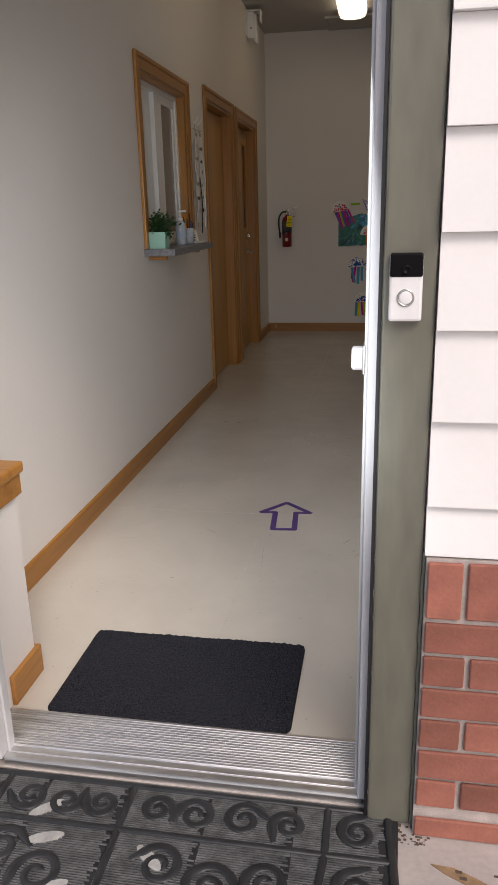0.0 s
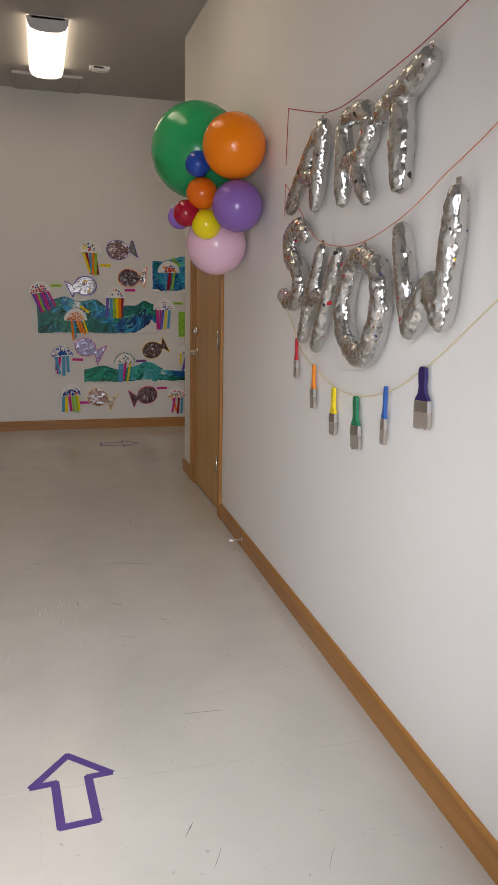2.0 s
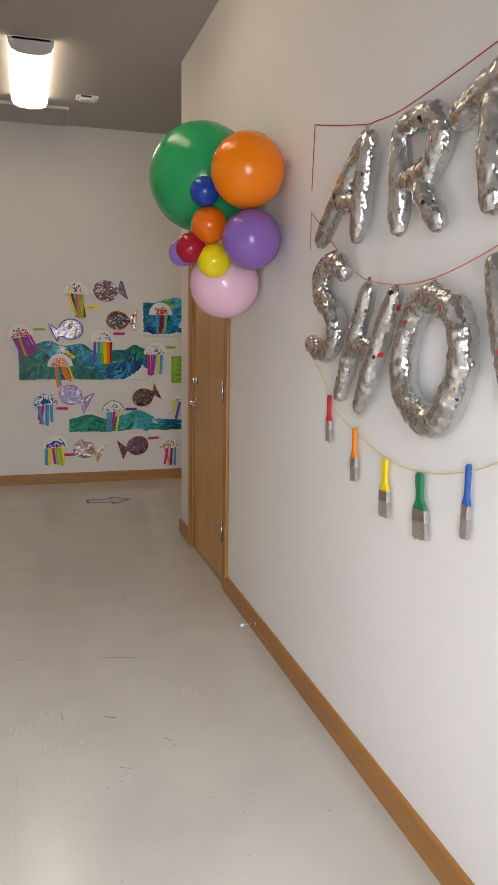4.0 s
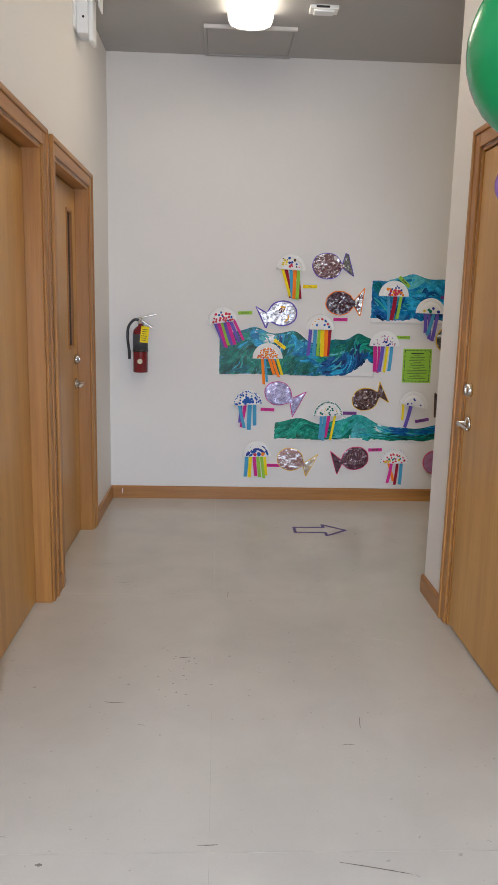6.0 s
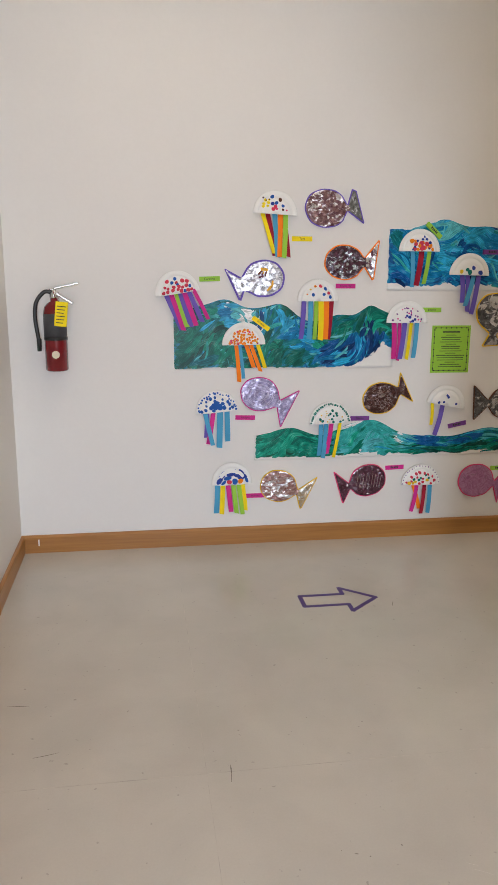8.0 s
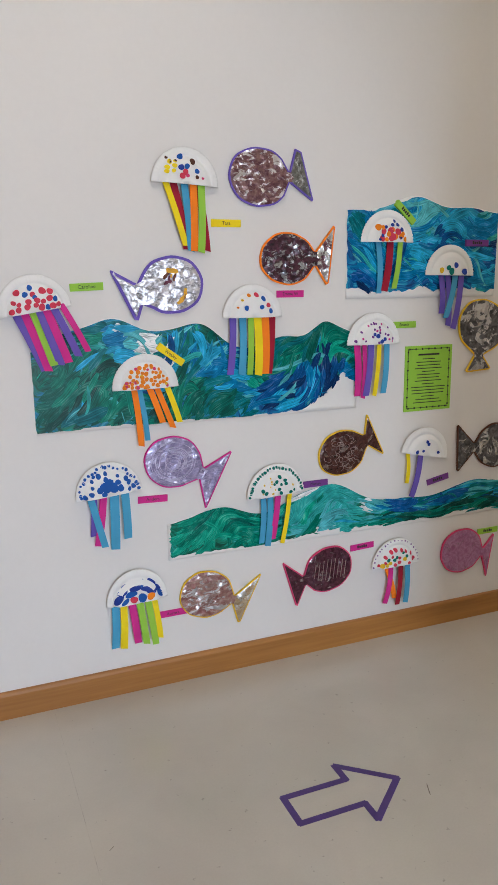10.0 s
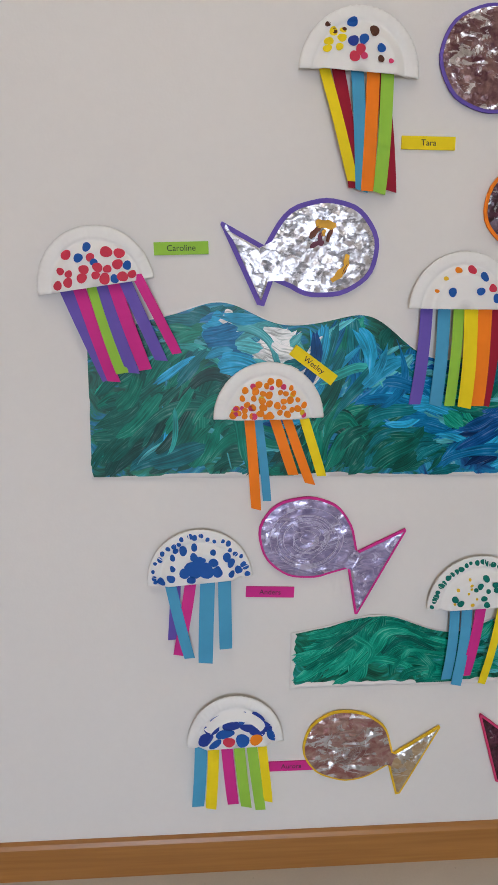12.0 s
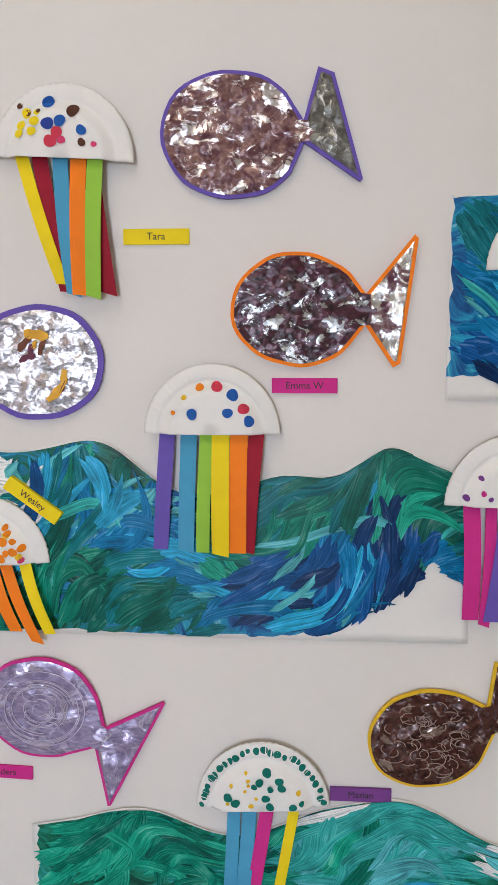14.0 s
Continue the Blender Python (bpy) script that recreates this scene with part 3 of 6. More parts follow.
structure("wall_closet", box(RIGHT + 0.145, RIGHT + 0.2, 5.0, CORNER - 0.145, 0, TOP), WALL, "added backing that keeps sky light out of the east door gap", "wall")
inside_door("door_1", DOOR_A, False)
inside_door("door_2", DOOR_B, True)

# the door in the east wall, nearly flush, hinges towards the hall
door_3 = root("door_3", "closed maple-veneer door in a stained oak frame", "door", (RIGHT, 6.2, 0), kind="structure")
a, b = DOOR_C
part("jamb", box(RIGHT - 0.001, RIGHT + 0.14, a, a + 0.018, 0, HEAD, 0.002), WOOD_Z, door_3)
part("jamb", box(RIGHT - 0.001, RIGHT + 0.14, b - 0.018, b, 0, HEAD, 0.002), WOOD_Z, door_3)
part("jamb", box(RIGHT - 0.001, RIGHT + 0.14, a + 0.018, b - 0.018, HEAD - 0.018, HEAD, 0.002), WOOD_Y, door_3)
casing(door_3, DOOR_C, HEAD, RIGHT, -1)
leaf = part("leaf", box(RIGHT + 0.004, RIGHT + 0.046, a + 0.024, b - 0.026, 0.012, HEAD - 0.025, 0.002), VENEER, door_3)
lever(leaf, RIGHT + 0.004, b - 0.085, 1.01, -1, -1)
for z in (0.335, 1.15, 1.95):
    h = part("hinge", lathe([(0.008, -0.057), (0.008, 0.057)], 12, (RIGHT - 0.012, a + 0.024, z)), STEEL, leaf, "satin steel hinge", True)
    for e in (-0.061, 0.057):
        part("hinge_tip", lathe([(0.005, e), (0.007, e + 0.002), (0.004, e + 0.005)], 10, (RIGHT - 0.012, a + 0.024, z)), STEEL, h)
for ob in door_3.children:
    ob.matrix_parent_inverse = door_3.matrix_world.inverted()

# reception window in the west wall
w0, w1, wz0, wz1 = WINDOW
window_1 = root("window_1", "white vinyl sliding reception window in an oak casing", "window", (LEFT, 4.75, 1.17), kind="structure")
casing(window_1, (w0, w1), wz1, LEFT, 1, 1.21)
for s in ((w0, w0 + 0.018), (w1 - 0.018, w1)):
    part("jamb", box(LEFT - 0.14, LEFT + 0.001, s[0], s[1], 1.21, wz1, 0.002), WOOD_Z, window_1)
part("jamb", box(LEFT - 0.14, LEFT + 0.001, w0 + 0.018, w1 - 0.018, wz1 - 0.018, wz1, 0.002), WOOD_Y, window_1)


def sash(y0, y1, x, near, far):
    """One sliding sash with its own widths of stile."""
    z0, z1, w = 1.235, wz1 - 0.045, 0.05
    s = part("sash", wall_with_holes("y", x - 0.03, x, y0, y1, z0, z1, [(y0 + near, y1 - far, z0 + w, z1 - w)]), VINYL, window_1)
    part("pane", box(x - 0.018, x - 0.012, y0 + near, y1 - far, z0 + w, z1 - w), FROST, s, "grey reflecting glass pane")
    part("gasket", box(x - 0.011, x - 0.008, y0 + near, y0 + near + 0.006, z0 + w, z1 - w), BLACK, s)


part("window_frame", wall_with_holes("y", LEFT - 0.13, LEFT - 0.05, w0 + 0.018, w1 - 0.018, 1.21, wz1 - 0.018, [(w0 + 0.045, w1 - 0.045, 1.237, wz1 - 0.047)]), VINYL, window_1)
sash(w0 + 0.046, 4.80, LEFT - 0.092, 0.04, 0.17)
sash(4.735, w1 - 0.046, LEFT - 0.060, 0.15, 0.04)
for ob in window_1.children:
    ob.matrix_parent_inverse = window_1.matrix_world.inverted()

# ---- entrance ----
structure("ground", box(-150, 150, -150, FRONT_OUT + 0.02, -0.3, -0.028), CONCRETE, "pale weathered concrete walk outside the entrance", "ground")


def ledge(name, x0, x1, inner, way):
    """The thick low part of the entrance wall, with an oak cap and a stub of skirting towards the doorway."""
    bm = box(x0, x1, FRONT_IN, 1.885, 0, 0.66)
    s = structure(name, bm, WALL, "low white ledge wall inside the entrance with an oak cap", "wall")
    lip = bmesh.new()
    c0, c1 = sorted((inner + way * 0.022, x0 if way > 0 else x1))
    box(c0, c1, FRONT_IN, 1.918, 0.678, 0.712, 0.007, lip, 2)
    box(c0 + 0.008, c1 - 0.008, FRONT_IN, 1.905, 0.612, 0.680, 0.004, lip)
    part("cap", lip, WOOD_X, s, "stained oak cap")
    e = sorted((inner, inner + way * 0.016))
    bm = box(*e, FRONT_IN + 0.075, 1.901, 0, 0.098, 0.003)
    part("skirting", bm, WOOD_Y, s)
    f = sorted((x0, x1))
    part("skirting", box(f[0], f[1], 1.885, 1.901, 0, 0.098, 0.003), WOOD_X, s)


ledge("ledge_west", LEFT, -1.055, -1.055, 1)
ledge("ledge_east", 0.035, RIGHT, 0.035, -1)

# painted steel frame of the entrance
FRAME_PAINT = mat("grey_white_metal_paint", (0.60, 0.61, 0.62), 0.45, vary=0.06, bump=0.06)
entry_frame = root("door_frame", "white painted metal entrance door frame with worn edges", "door frame", (-0.49, FRONT_OUT, 0), kind="structure")
x0, x1, zt = ENTRY
for s, xa, xb in ((-1, x0 - 0.06, x0 + 0.012), (1, x1 - 0.021, x1 + 0.033)):
    bm = box(xa, xb, FRONT_OUT + 0.0225, FRONT_OUT + 0.10, 0, zt, 0.003)
    rab = (xb, xb + 0.008) if s < 0 else (xa - 0.008, xa)
    box(*rab, FRONT_OUT + 0.055, FRONT_OUT + 0.085, 0, zt - 0.032, 0.003, bm)
    part("jamb", bm, FRAME_PAINT, entry_frame)
    if s > 0:
        part("weatherstrip", box(x1 - 0.004, x1 + 0.003, FRONT_OUT - 0.006, FRONT_OUT + 0.022, -0.02, zt - 0.02), BLACK, entry_frame, "dark rubber weatherstrip")
part("jamb", box(x0 + 0.0125, x1 - 0.0215, FRONT_OUT + 0.0225, FRONT_OUT + 0.10, zt - 0.032, zt + 0.02, 0.003), FRAME_PAINT, entry_frame)
strike = part("strike_box", box(x1 - 0.056, x1 - 0.030, FRONT_OUT + 0.06, FRONT_OUT + 0.095, 1.078, 1.124, 0.004), FRAME_PAINT, entry_frame, "white latch strike box")
part("strike_plate", box(x1 - 0.033, x1 - 0.027, FRONT_OUT + 0.052, FRONT_OUT + 0.099, 1.07, 1.132, 0.002), STEEL, entry_frame)
for ob in entry_frame.children:
    ob.matrix_parent_inverse = entry_frame.matrix_world.inverted()

# fluted aluminium threshold
bm = box(x0 + 0.013, x1 - 0.013, 1.525, 1.571, -0.02, 0.006, 0.001)
box(x0 - 0.058, x1 + 0.031, 1.5715, FRONT_IN + 0.06, -0.02, 0.006, 0.001, bm)
for i in range(15):
    y = 1.548 + i * 0.0098
    box(*((x0 + 0.014, x1 - 0.014) if y < 1.566 else (x0 - 0.057, x1 + 0.03)), y, y + 0.0058, 0.004, 0.0105, 0.0012, bm)
th = structure("threshold", bm, ALU, "worn fluted aluminium door threshold", "threshold")
part("nosing", box(x0 + 0.01, x1 - 0.01, 1.498, 1.527, -0.028, 0.004, 0.006, segs=2), ALU, th, "bright worn aluminium nosing")
structure("subfloor", box(x0 - 0.06, x1 + 0.034, 1.492, FRONT_IN + 0.062, -0.1, -0.021), CONCRETE, "concrete sill under the threshold", "floor")

# outside face: olive trim boards, lap siding over a brick base
trim_e = structure("trim_1", box(x1 + 0.004, x1 + 0.105, FRONT_OUT - 0.012, FRONT_OUT + 0.02, -0.024, 2.25, 0.006, segs=2), GREEN_TRIM, "olive painted door trim board, scuffed along its edge", "trim")
structure("trim_2", box(x0 - 0.105, x0 - 0.004, FRONT_OUT - 0.012, FRONT_OUT + 0.02, -0.024, 2.25, 0.006, segs=2), GREEN_TRIM, "olive painted door trim board", "trim")
structure("trim_3", box(x0 - 0.105, x1 + 0.105, FRONT_OUT - 0.012, FRONT_OUT + 0.02, 2.252, 2.36, 0.006, segs=2), GREEN_TRIM, "olive painted board over the door", "trim")
rnd = random.Random(5)
bm = bmesh.new()
for i in range(26):
    z = rnd.uniform(0.0, 1.9)
    h = rnd.uniform(0.002, 0.008)
    box(x1 + 0.0035, x1 + 0.0035 + rnd.uniform(0.0006, 0.0022), FRONT_OUT - 0.0132, FRONT_OUT - 0.006, z, z + h, bm=bm)
tagged(part("chipped_paint", bm, STONE, trim_e, "pale chips along the edge"), kind="stuff")
bm = bmesh.new()
pts = curved([(x1 + 0.108, FRONT_OUT - 0.012, 0.70 - 0.06 * i + (0.0)) for i in range(13)], 2)
merge(bm, tube([(p.x + 0.0015 * math.sin(i * 1.7), p.y, p.z) for i, p in enumerate(pts)], 0.004, 6))
part("caulk", bm, GREEN_TRIM, trim_e, smooth=True)


def siding(name, xa, xb, turn):
    w = structure(name, box(xa, xb, FRONT_OUT - 0.004, FRONT_OUT + 0.018, 0.68, 3.3), SIDING, "white painted lap siding", "wall")
    z = 0.701
    step = [0.111] + [0.181] * 14
    for i, s in enumerate(step):
        bm = bmesh.new()
        low, high = FRONT_OUT - 0.030, FRONT_OUT - 0.012
        y = FRONT_OUT
        vs = [bm.verts.new((x, yy, zz)) for x in (xa, xb) for yy, zz in ((y, z + 0.001), (low, z + 0.001), (low, z + 0.004), (high, z + s), (y, z + s))]
        for k in range(5):
            bm.faces.new((vs[k], vs[(k + 1) % 5], vs[5 + (k + 1) % 5], vs[5 + k]))
        bm.faces.new(vs[:5])
        bm.faces.new(vs[5:])
        part("board", bm, SIDING, w)
        z += s


siding("wall_siding_1", x1 + 0.108, 3.0, 0)
siding("wall_siding_2", -3.0, x0 - 0.108, 0)

# doorbell on the trim board
bell = root("doorbell", "white and black video doorbell on the olive trim board", "doorbell", (x1 + 0.047, FRONT_OUT - 0.012, 1.256))
part("body", box(-0.031, 0.031, -0.022, 0, -0.063, 0.063, 0.005, segs=2), WHITE, bell)
part("camera_panel", box(-0.0305, 0.0305, -0.0245, -0.002, 0.020, 0.0645, 0.004, segs=2), DARK_GLASS, bell, "glossy black upper panel")
ln = part("lens", lathe([(0.0095, -0.0245), (0.0095, -0.027), (0.006, -0.0275), (0.004, -0.025)], 20, (0, 0, 0.034), "y"), DARK_GLASS, bell, smooth=True)
part("ring", lathe([(0.0165, -0.0215), (0.0165, -0.024), (0.0135, -0.0245), (0.0128, -0.0222)], 28, (0, 0, -0.018), "y"), STEEL, bell, "brushed ring round the button", True)
part("button", lathe([(0.0125, -0.0215), (0.0125, -0.0238), (0.010, -0.0244)], 28, (0, 0, -0.018), "y"), WHITE, bell, smooth=True)

# the entrance door, folded back against the outside wall
front_door = root("entrance_door", "white entrance door swung wide open outwards", "door", (x0 - 0.01, FRONT_OUT - 0.03, 0), (0, 0, 197))
part("leaf", box(0, 0.92, -0.022, 0.022, 0.02, 2.09, 0.003), WHITE, front_door)
h = part("door_handle", lathe([(0.03, 0.022), (0.03, 0.03), (0.012, 0.036), (0.012, 0.07)], 18, (0.86, 0, 1.0), "y"), STEEL, front_door, smooth=True)
part("lever", tube([(0.86, 0.066, 1.0), (0.75, 0.066, 0.998)], 0.01), STEEL, h, smooth=True)

# carpet mat inside, rubber scroll mat outside
mat_in = root("door_mat", "charcoal ribbed carpet mat lying inside the threshold", "mat", (-0.579, 1.922, 0.0))


def rounded(hx, hy, r, n=5):
    out = []
    for cx, cy, s in ((hx - r, hy - r, 0), (-hx + r, hy - r, 90), (-hx + r, -hy + r, 180), (hx - r, -hy + r, 270)):
        out += [(cx + r * math.cos(radians(s + 90 * i / n)), cy + r * math.sin(radians(s + 90 * i / n))) for i in range(n + 1)]
    return out


part("backing", floor_plate(rounded(0.366, 0.222, 0.03), 0.001, 0.0035), RUBBER, mat_in)
bm = bmesh.new()
nx, ny = 190, 110
rows = []
for j in range(ny + 1):
    row = []
    for i in range(nx + 1):
        x, y = -0.366 + 0.732 * i / nx, -0.224 + 0.448 * j / ny
        k = 0.0080 + 0.0036 * noise.noise((x * 170, y * 130, 3)) + 0.0028 * noise.noise((x * 60, y * 230, 8))
        ex, ey = max(0, abs(x) - 0.336), max(0, abs(y) - 0.194)
        if math.hypot(ex, ey) > 0.03:
            s = 0.03 / math.hypot(ex, ey)
            x, y = math.copysign(0.336 + ex * s, x), math.copysign(0.194 + ey * s, y)
        row.append(bm.verts.new((x, y, k if 0 < i < nx and 0 < j < ny else 0.003)))
    rows.append(row)
for j in range(ny):
    for i in range(nx):
        bm.faces.new((rows[j][i], rows[j][i + 1], rows[j + 1][i + 1], rows[j + 1][i]))
part("carpet_face", bm, CARPET, mat_in, "short charcoal pile")
rug = root("scroll_mat", "black rubber doormat with raised scrolls on the concrete", "mat", (-0.49, 1.49, -0.028))
bm = floor_plate([(0.555, 0.0), (0.57, -0.02), (0.562, -0.30), (0.45, -0.50), (0.22, -0.62), (-0.22, -0.62), (-0.45, -0.50), (-0.562, -0.30), (-0.57, -0.02), (-0.555, 0.0)], 0.0, 0.006)
part("base", bm, RUBBER, rug)
bm = bmesh.new()
rim = curved([(0.545, -0.012, 0.007), (0.552, -0.30, 0.007), (0.44, -0.49, 0.007), (0.2, -0.605, 0.007), (-0.2, -0.605, 0.007), (-0.44, -0.49, 0.007), (-0.552, -0.30, 0.007), (-0.545, -0.012, 0.007)], 6)
tube(rim, 0.011, 8, bm, 0.7)
tube([(0.545, -0.014, 0.007), (-0.545, -0.014, 0.007)], 0.011, 8, bm, 0.7)
tube([(0.545, -0.155, 0.007), (-0.545, -0.155, 0.007)], 0.010, 8, bm, 0.7)
for x in (-0.44, -0.10, 0.40):
    tube([(x, -0.02, 0.007), (x * 1.0, -0.15, 0.007)], 0.010, 8, bm, 0.7)
    tube([(x, -0.16, 0.007), (x * 0.9, -0.55, 0.007)], 0.010, 8, bm, 0.7)
part("ridge", bm, RUBBER, rug, smooth=True)


def scroll(cx, cy, r, start, turns, hand):
    pts = []
    for i in range(26):
        t = i / 25
        a = radians(start) + hand * turns * 2 * math.pi * t
        rr = r * (1 - 0.78 * t)
        pts.append((cx + rr * math.cos(a), cy + rr * math.sin(a), 0.0075))
    a0 = radians(start)
    tail = [(cx + r * math.cos(a0) + 0.03 * math.cos(a0 - hand * 1.2), cy + r * math.sin(a0) + 0.03 * math.sin(a0 - hand * 1.2), 0.0075)]
    return tube(tail + pts, [0.008] + [0.0150 - 0.006 * i / 25 for i in range(26)], 8, flat=0.42)


for cx, cy, r, st, tn, hd in ((-0.36, -0.082, 0.045, 200, 1.4, 1), (-0.26, -0.085, 0.042, 20, 1.4, -1), (-0.165, -0.08, 0.042, 180, 1.4, 1), (-0.02, -0.082, 0.042, 0, 1.4, 1), (0.08, -0.085, 0.048, 180, 1.5, -1), (0.20, -0.082, 0.05, 30, 1.4, 1), (0.31, -0.085, 0.042, 210, 1.4, -1), (0.475, -0.082, 0.045, 90, 1.5, 1), (-0.50, -0.08, 0.04, 0, 1.4, -1),
                               (-0.36, -0.24, 0.055, 30, 1.5, 1), (-0.24, -0.30, 0.06, 200, 1.4, -1), (-0.36, -0.40, 0.06, 120, 1.5, 1), (0.03, -0.24, 0.055, 150, 1.5, -1), (0.15, -0.28, 0.062, 20, 1.5, 1), (0.28, -0.25, 0.05, 200, 1.4, -1), (0.10, -0.42, 0.06, 80, 1.5, 1), (0.30, -0.40, 0.055, 260, 1.5, -1), (0.475, -0.24, 0.05, 90, 1.5, 1), (0.46, -0.37, 0.045, 250, 1.5, -1), (-0.50, -0.25, 0.045, 90, 1.4, -1), (-0.16, -0.46, 0.05, 10, 1.4, 1)):
    part("scroll", scroll(cx, cy, r, st, tn, hd), RUBBER, rug, smooth=True)
PALE = mat("pale_mat_rubber", (0.42, 0.42, 0.40), 0.6, vary=0.25, scale=40, bump=0.3)
for cx, cy, a in ((-0.265, -0.205, 20), (0.0, -0.225, -40), (-0.2, -0.335, 30), (-0.30, -0.118, 40)):
    part("worn_pad", floor_plate([(cx + 0.046 * math.cos(t) * math.cos(radians(a)) - 0.015 * math.sin(t) * math.sin(radians(a)), cy + 0.046 * math.cos(t) * math.sin(radians(a)) + 0.015 * math.sin(t) * math.cos(radians(a))) for t in [i * math.pi / 8 for i in range(16)]], 0.004, 0.0108), PALE, rug, "pale oval on the mat")
rnd = random.Random(11)
bm = bmesh.new()
for i in range(84):
    y = -0.025 - i * 0.0066
    half = 0.54 if y > -0.3 else 0.54 - 0.36 * ((-0.3 - y) / 0.3) ** 1.6
    for k in range(5):
        xa, xb = -half + 2 * half * k / 5, -half + 2 * half * (k + rnd.uniform(0.9, 1.0)) / 5
        box(xa, xb, y - 0.0014, y + 0.0014, 0.005, 0.0092, bm=bm)
# Worn ribs paler than the mat: the sheen on them is in the colour.
tagged(part("fine_ribs", bm, mat("worn_sheen_ribs", (0.13, 0.135, 0.135), 0.5, vary=0.5, scale=30, bump=0.2), rug, "worn ribs, paler to carry their sheen"), kind="stuff")
debris = bmesh.new()
for i in range(60):
    x, y, s = rnd.uniform(0.075, 0.16), rnd.uniform(1.40, 1.455), rnd.uniform(0.001, 0.004)
    box(x, x + s * 2, y, y + s, -0.029, -0.028 + s * 0.8, bm=debris)
for i in range(14):
    x, y, s = rnd.uniform(0.1, 0.4), rnd.uniform(1.2, 1.38), rnd.uniform(0.003, 0.008)
    box(x, x + s * 2, y, y + s, -0.029, -0.028 + s * 0.6, bm=debris)
SOIL = mat("dry_debris", (0.11, 0.08, 0.055), 0.95, vary=0.5, scale=60, bump=0.4)
tagged(part("leaf_litter", debris, SOIL), "dry crumbs and leaf litter at the foot of the trim", "debris", kind="stuff")
dry = part("dry_leaf", floor_plate([(0.15, 1.352), (0.18, 1.330), (0.23, 1.305), (0.27, 1.298), (0.285, 1.306), (0.25, 1.326), (0.20, 1.348)], -0.0285, -0.025), mat("dry_leaf", (0.30, 0.20, 0.11), 0.8, vary=0.3, scale=30, bump=0.3))
tagged(dry, "dry curled brown leaf on the concrete", "leaf")

# ---- hall fixtures ----


def fluorescent(y0, y1, x=-0.345, turn=0):
    f = root("ceiling_light", "lit fluorescent wraparound ceiling fixture; the one in the side passage is an added light", "ceiling light", (x, (y0 + y1) / 2, TOP), (0, 0, turn), group="ceiling lights")
    L = (y1 - y0) / 2
    part("housing", box(-0.115, 0.115, -L, L, -0.022, 0, 0.003), WHITE, f)
    prof = [(-0.138, -0.006), (-0.134, -0.04), (-0.118, -0.072), (-0.075, -0.089), (0, -0.095), (0.075, -0.089), (0.118, -0.072), (0.134, -0.04), (0.138, -0.006)]
    bm = bmesh.new()
    e = [[bm.verts.new((x, y, z)) for x, z in prof] for y in (-L + 0.02, L - 0.02)]
    for i in range(len(prof) - 1):
        bm.faces.new((e[0][i], e[0][i + 1], e[1][i + 1], e[1][i]))
    part("lens", bm, LENS, f, "glowing ribbed acrylic lens", True)
    for s in (-1, 1):
        bm = slab([(x * 1.02, z * 1.03) for x, z in prof], s * (L - 0.02), s * L)
        part("end_cap", bm, mat("grey_end_cap", (0.58, 0.58, 0.58), 0.5, bump=0.02), f, "grey plastic end cap")
    return f


fluorescent(6.90, 8.17)
fluorescent(4.70, 5.97)
# Unseen passage fixture, added to brighten the east part of the end wall.
fluorescent(7.345, 8.615, 2.9, 90)
hatch = root("ceiling_hatch", "painted ceiling access panel in a shallow box frame, near edge coloured as if lit", "ceiling panel", (-0.335, 8.62, TOP))
# The near edge takes the lighter wall colour to look lit by the lamp.
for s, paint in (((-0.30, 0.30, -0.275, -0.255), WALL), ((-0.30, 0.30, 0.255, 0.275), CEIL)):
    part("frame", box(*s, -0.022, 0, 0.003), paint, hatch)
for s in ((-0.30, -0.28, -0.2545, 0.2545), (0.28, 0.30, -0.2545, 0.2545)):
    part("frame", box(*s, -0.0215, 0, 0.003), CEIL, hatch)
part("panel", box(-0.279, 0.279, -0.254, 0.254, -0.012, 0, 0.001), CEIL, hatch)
det = root("detector_plate", "small white ceiling detector on a rectangular base", "detector", (0.085, 8.02, TOP))
part("base", box(-0.085, 0.085, -0.05, 0.05, -0.022, 0, 0.004), WHITE, det)
part("grille", box(-0.05, 0.03, -0.052, -0.046, -0.018, -0.006, 0.001), BLACK, det)
part("cover", box(-0.06, 0.06, -0.035, 0.035, -0.034, -0.02, 0.005, segs=2), WHITE, det)
em = root("emergency_light", "white wall box on a bracket close to the ceiling", "wall light", (LEFT, 7.82, 3.13))
part("back_plate", box(0, 0.012, -0.10, 0.10, -0.12, 0.10, 0.003), WHITE, em)
part("body", box(0.012, 0.075, -0.06, 0.09, -0.14, 0.085, 0.006, segs=2), WHITE, em)
part("bracket", box(0.0, 0.145, -0.07, 0.07, 0.088, 0.1, 0.002), WHITE, em)
part("side_flap", box(0.132, 0.142, -0.05, 0.06, 0.0, 0.09, 0.003), WHITE, em)
part("cover", box(0.075, 0.10, -0.04, 0.085, -0.17, 0.07, 0.006, segs=2), WHITE, em)
part("screw_hole", lathe([(0.007, -0.0615), (0.007, -0.05)], 12, (0.05, 0, -0.055), "y"), BLACK, em)
stop = root("door_stop", "steel spring door stop on the baseboard", "door stop", (RIGHT - 0.016, 5.13, 0.055))
part("base", lathe([(0.012, 0), (0.012, -0.006), (0.007, -0.009)], 14, (0, 0, 0), "x"), STEEL, stop, smooth=True)
part("spring", tube([(-0.006, 0, 0), (-0.062, 0, -0.001)], 0.0048), STEEL, stop, smooth=True)
part("tip", lathe([(0.0075, -0.062), (0.0085, -0.066), (0.0085, -0.076), (0.006, -0.079)], 12, (0, 0, -0.001), "x"), WHITE, stop, "white rubber tip", True)

# floor arrows in purple tape


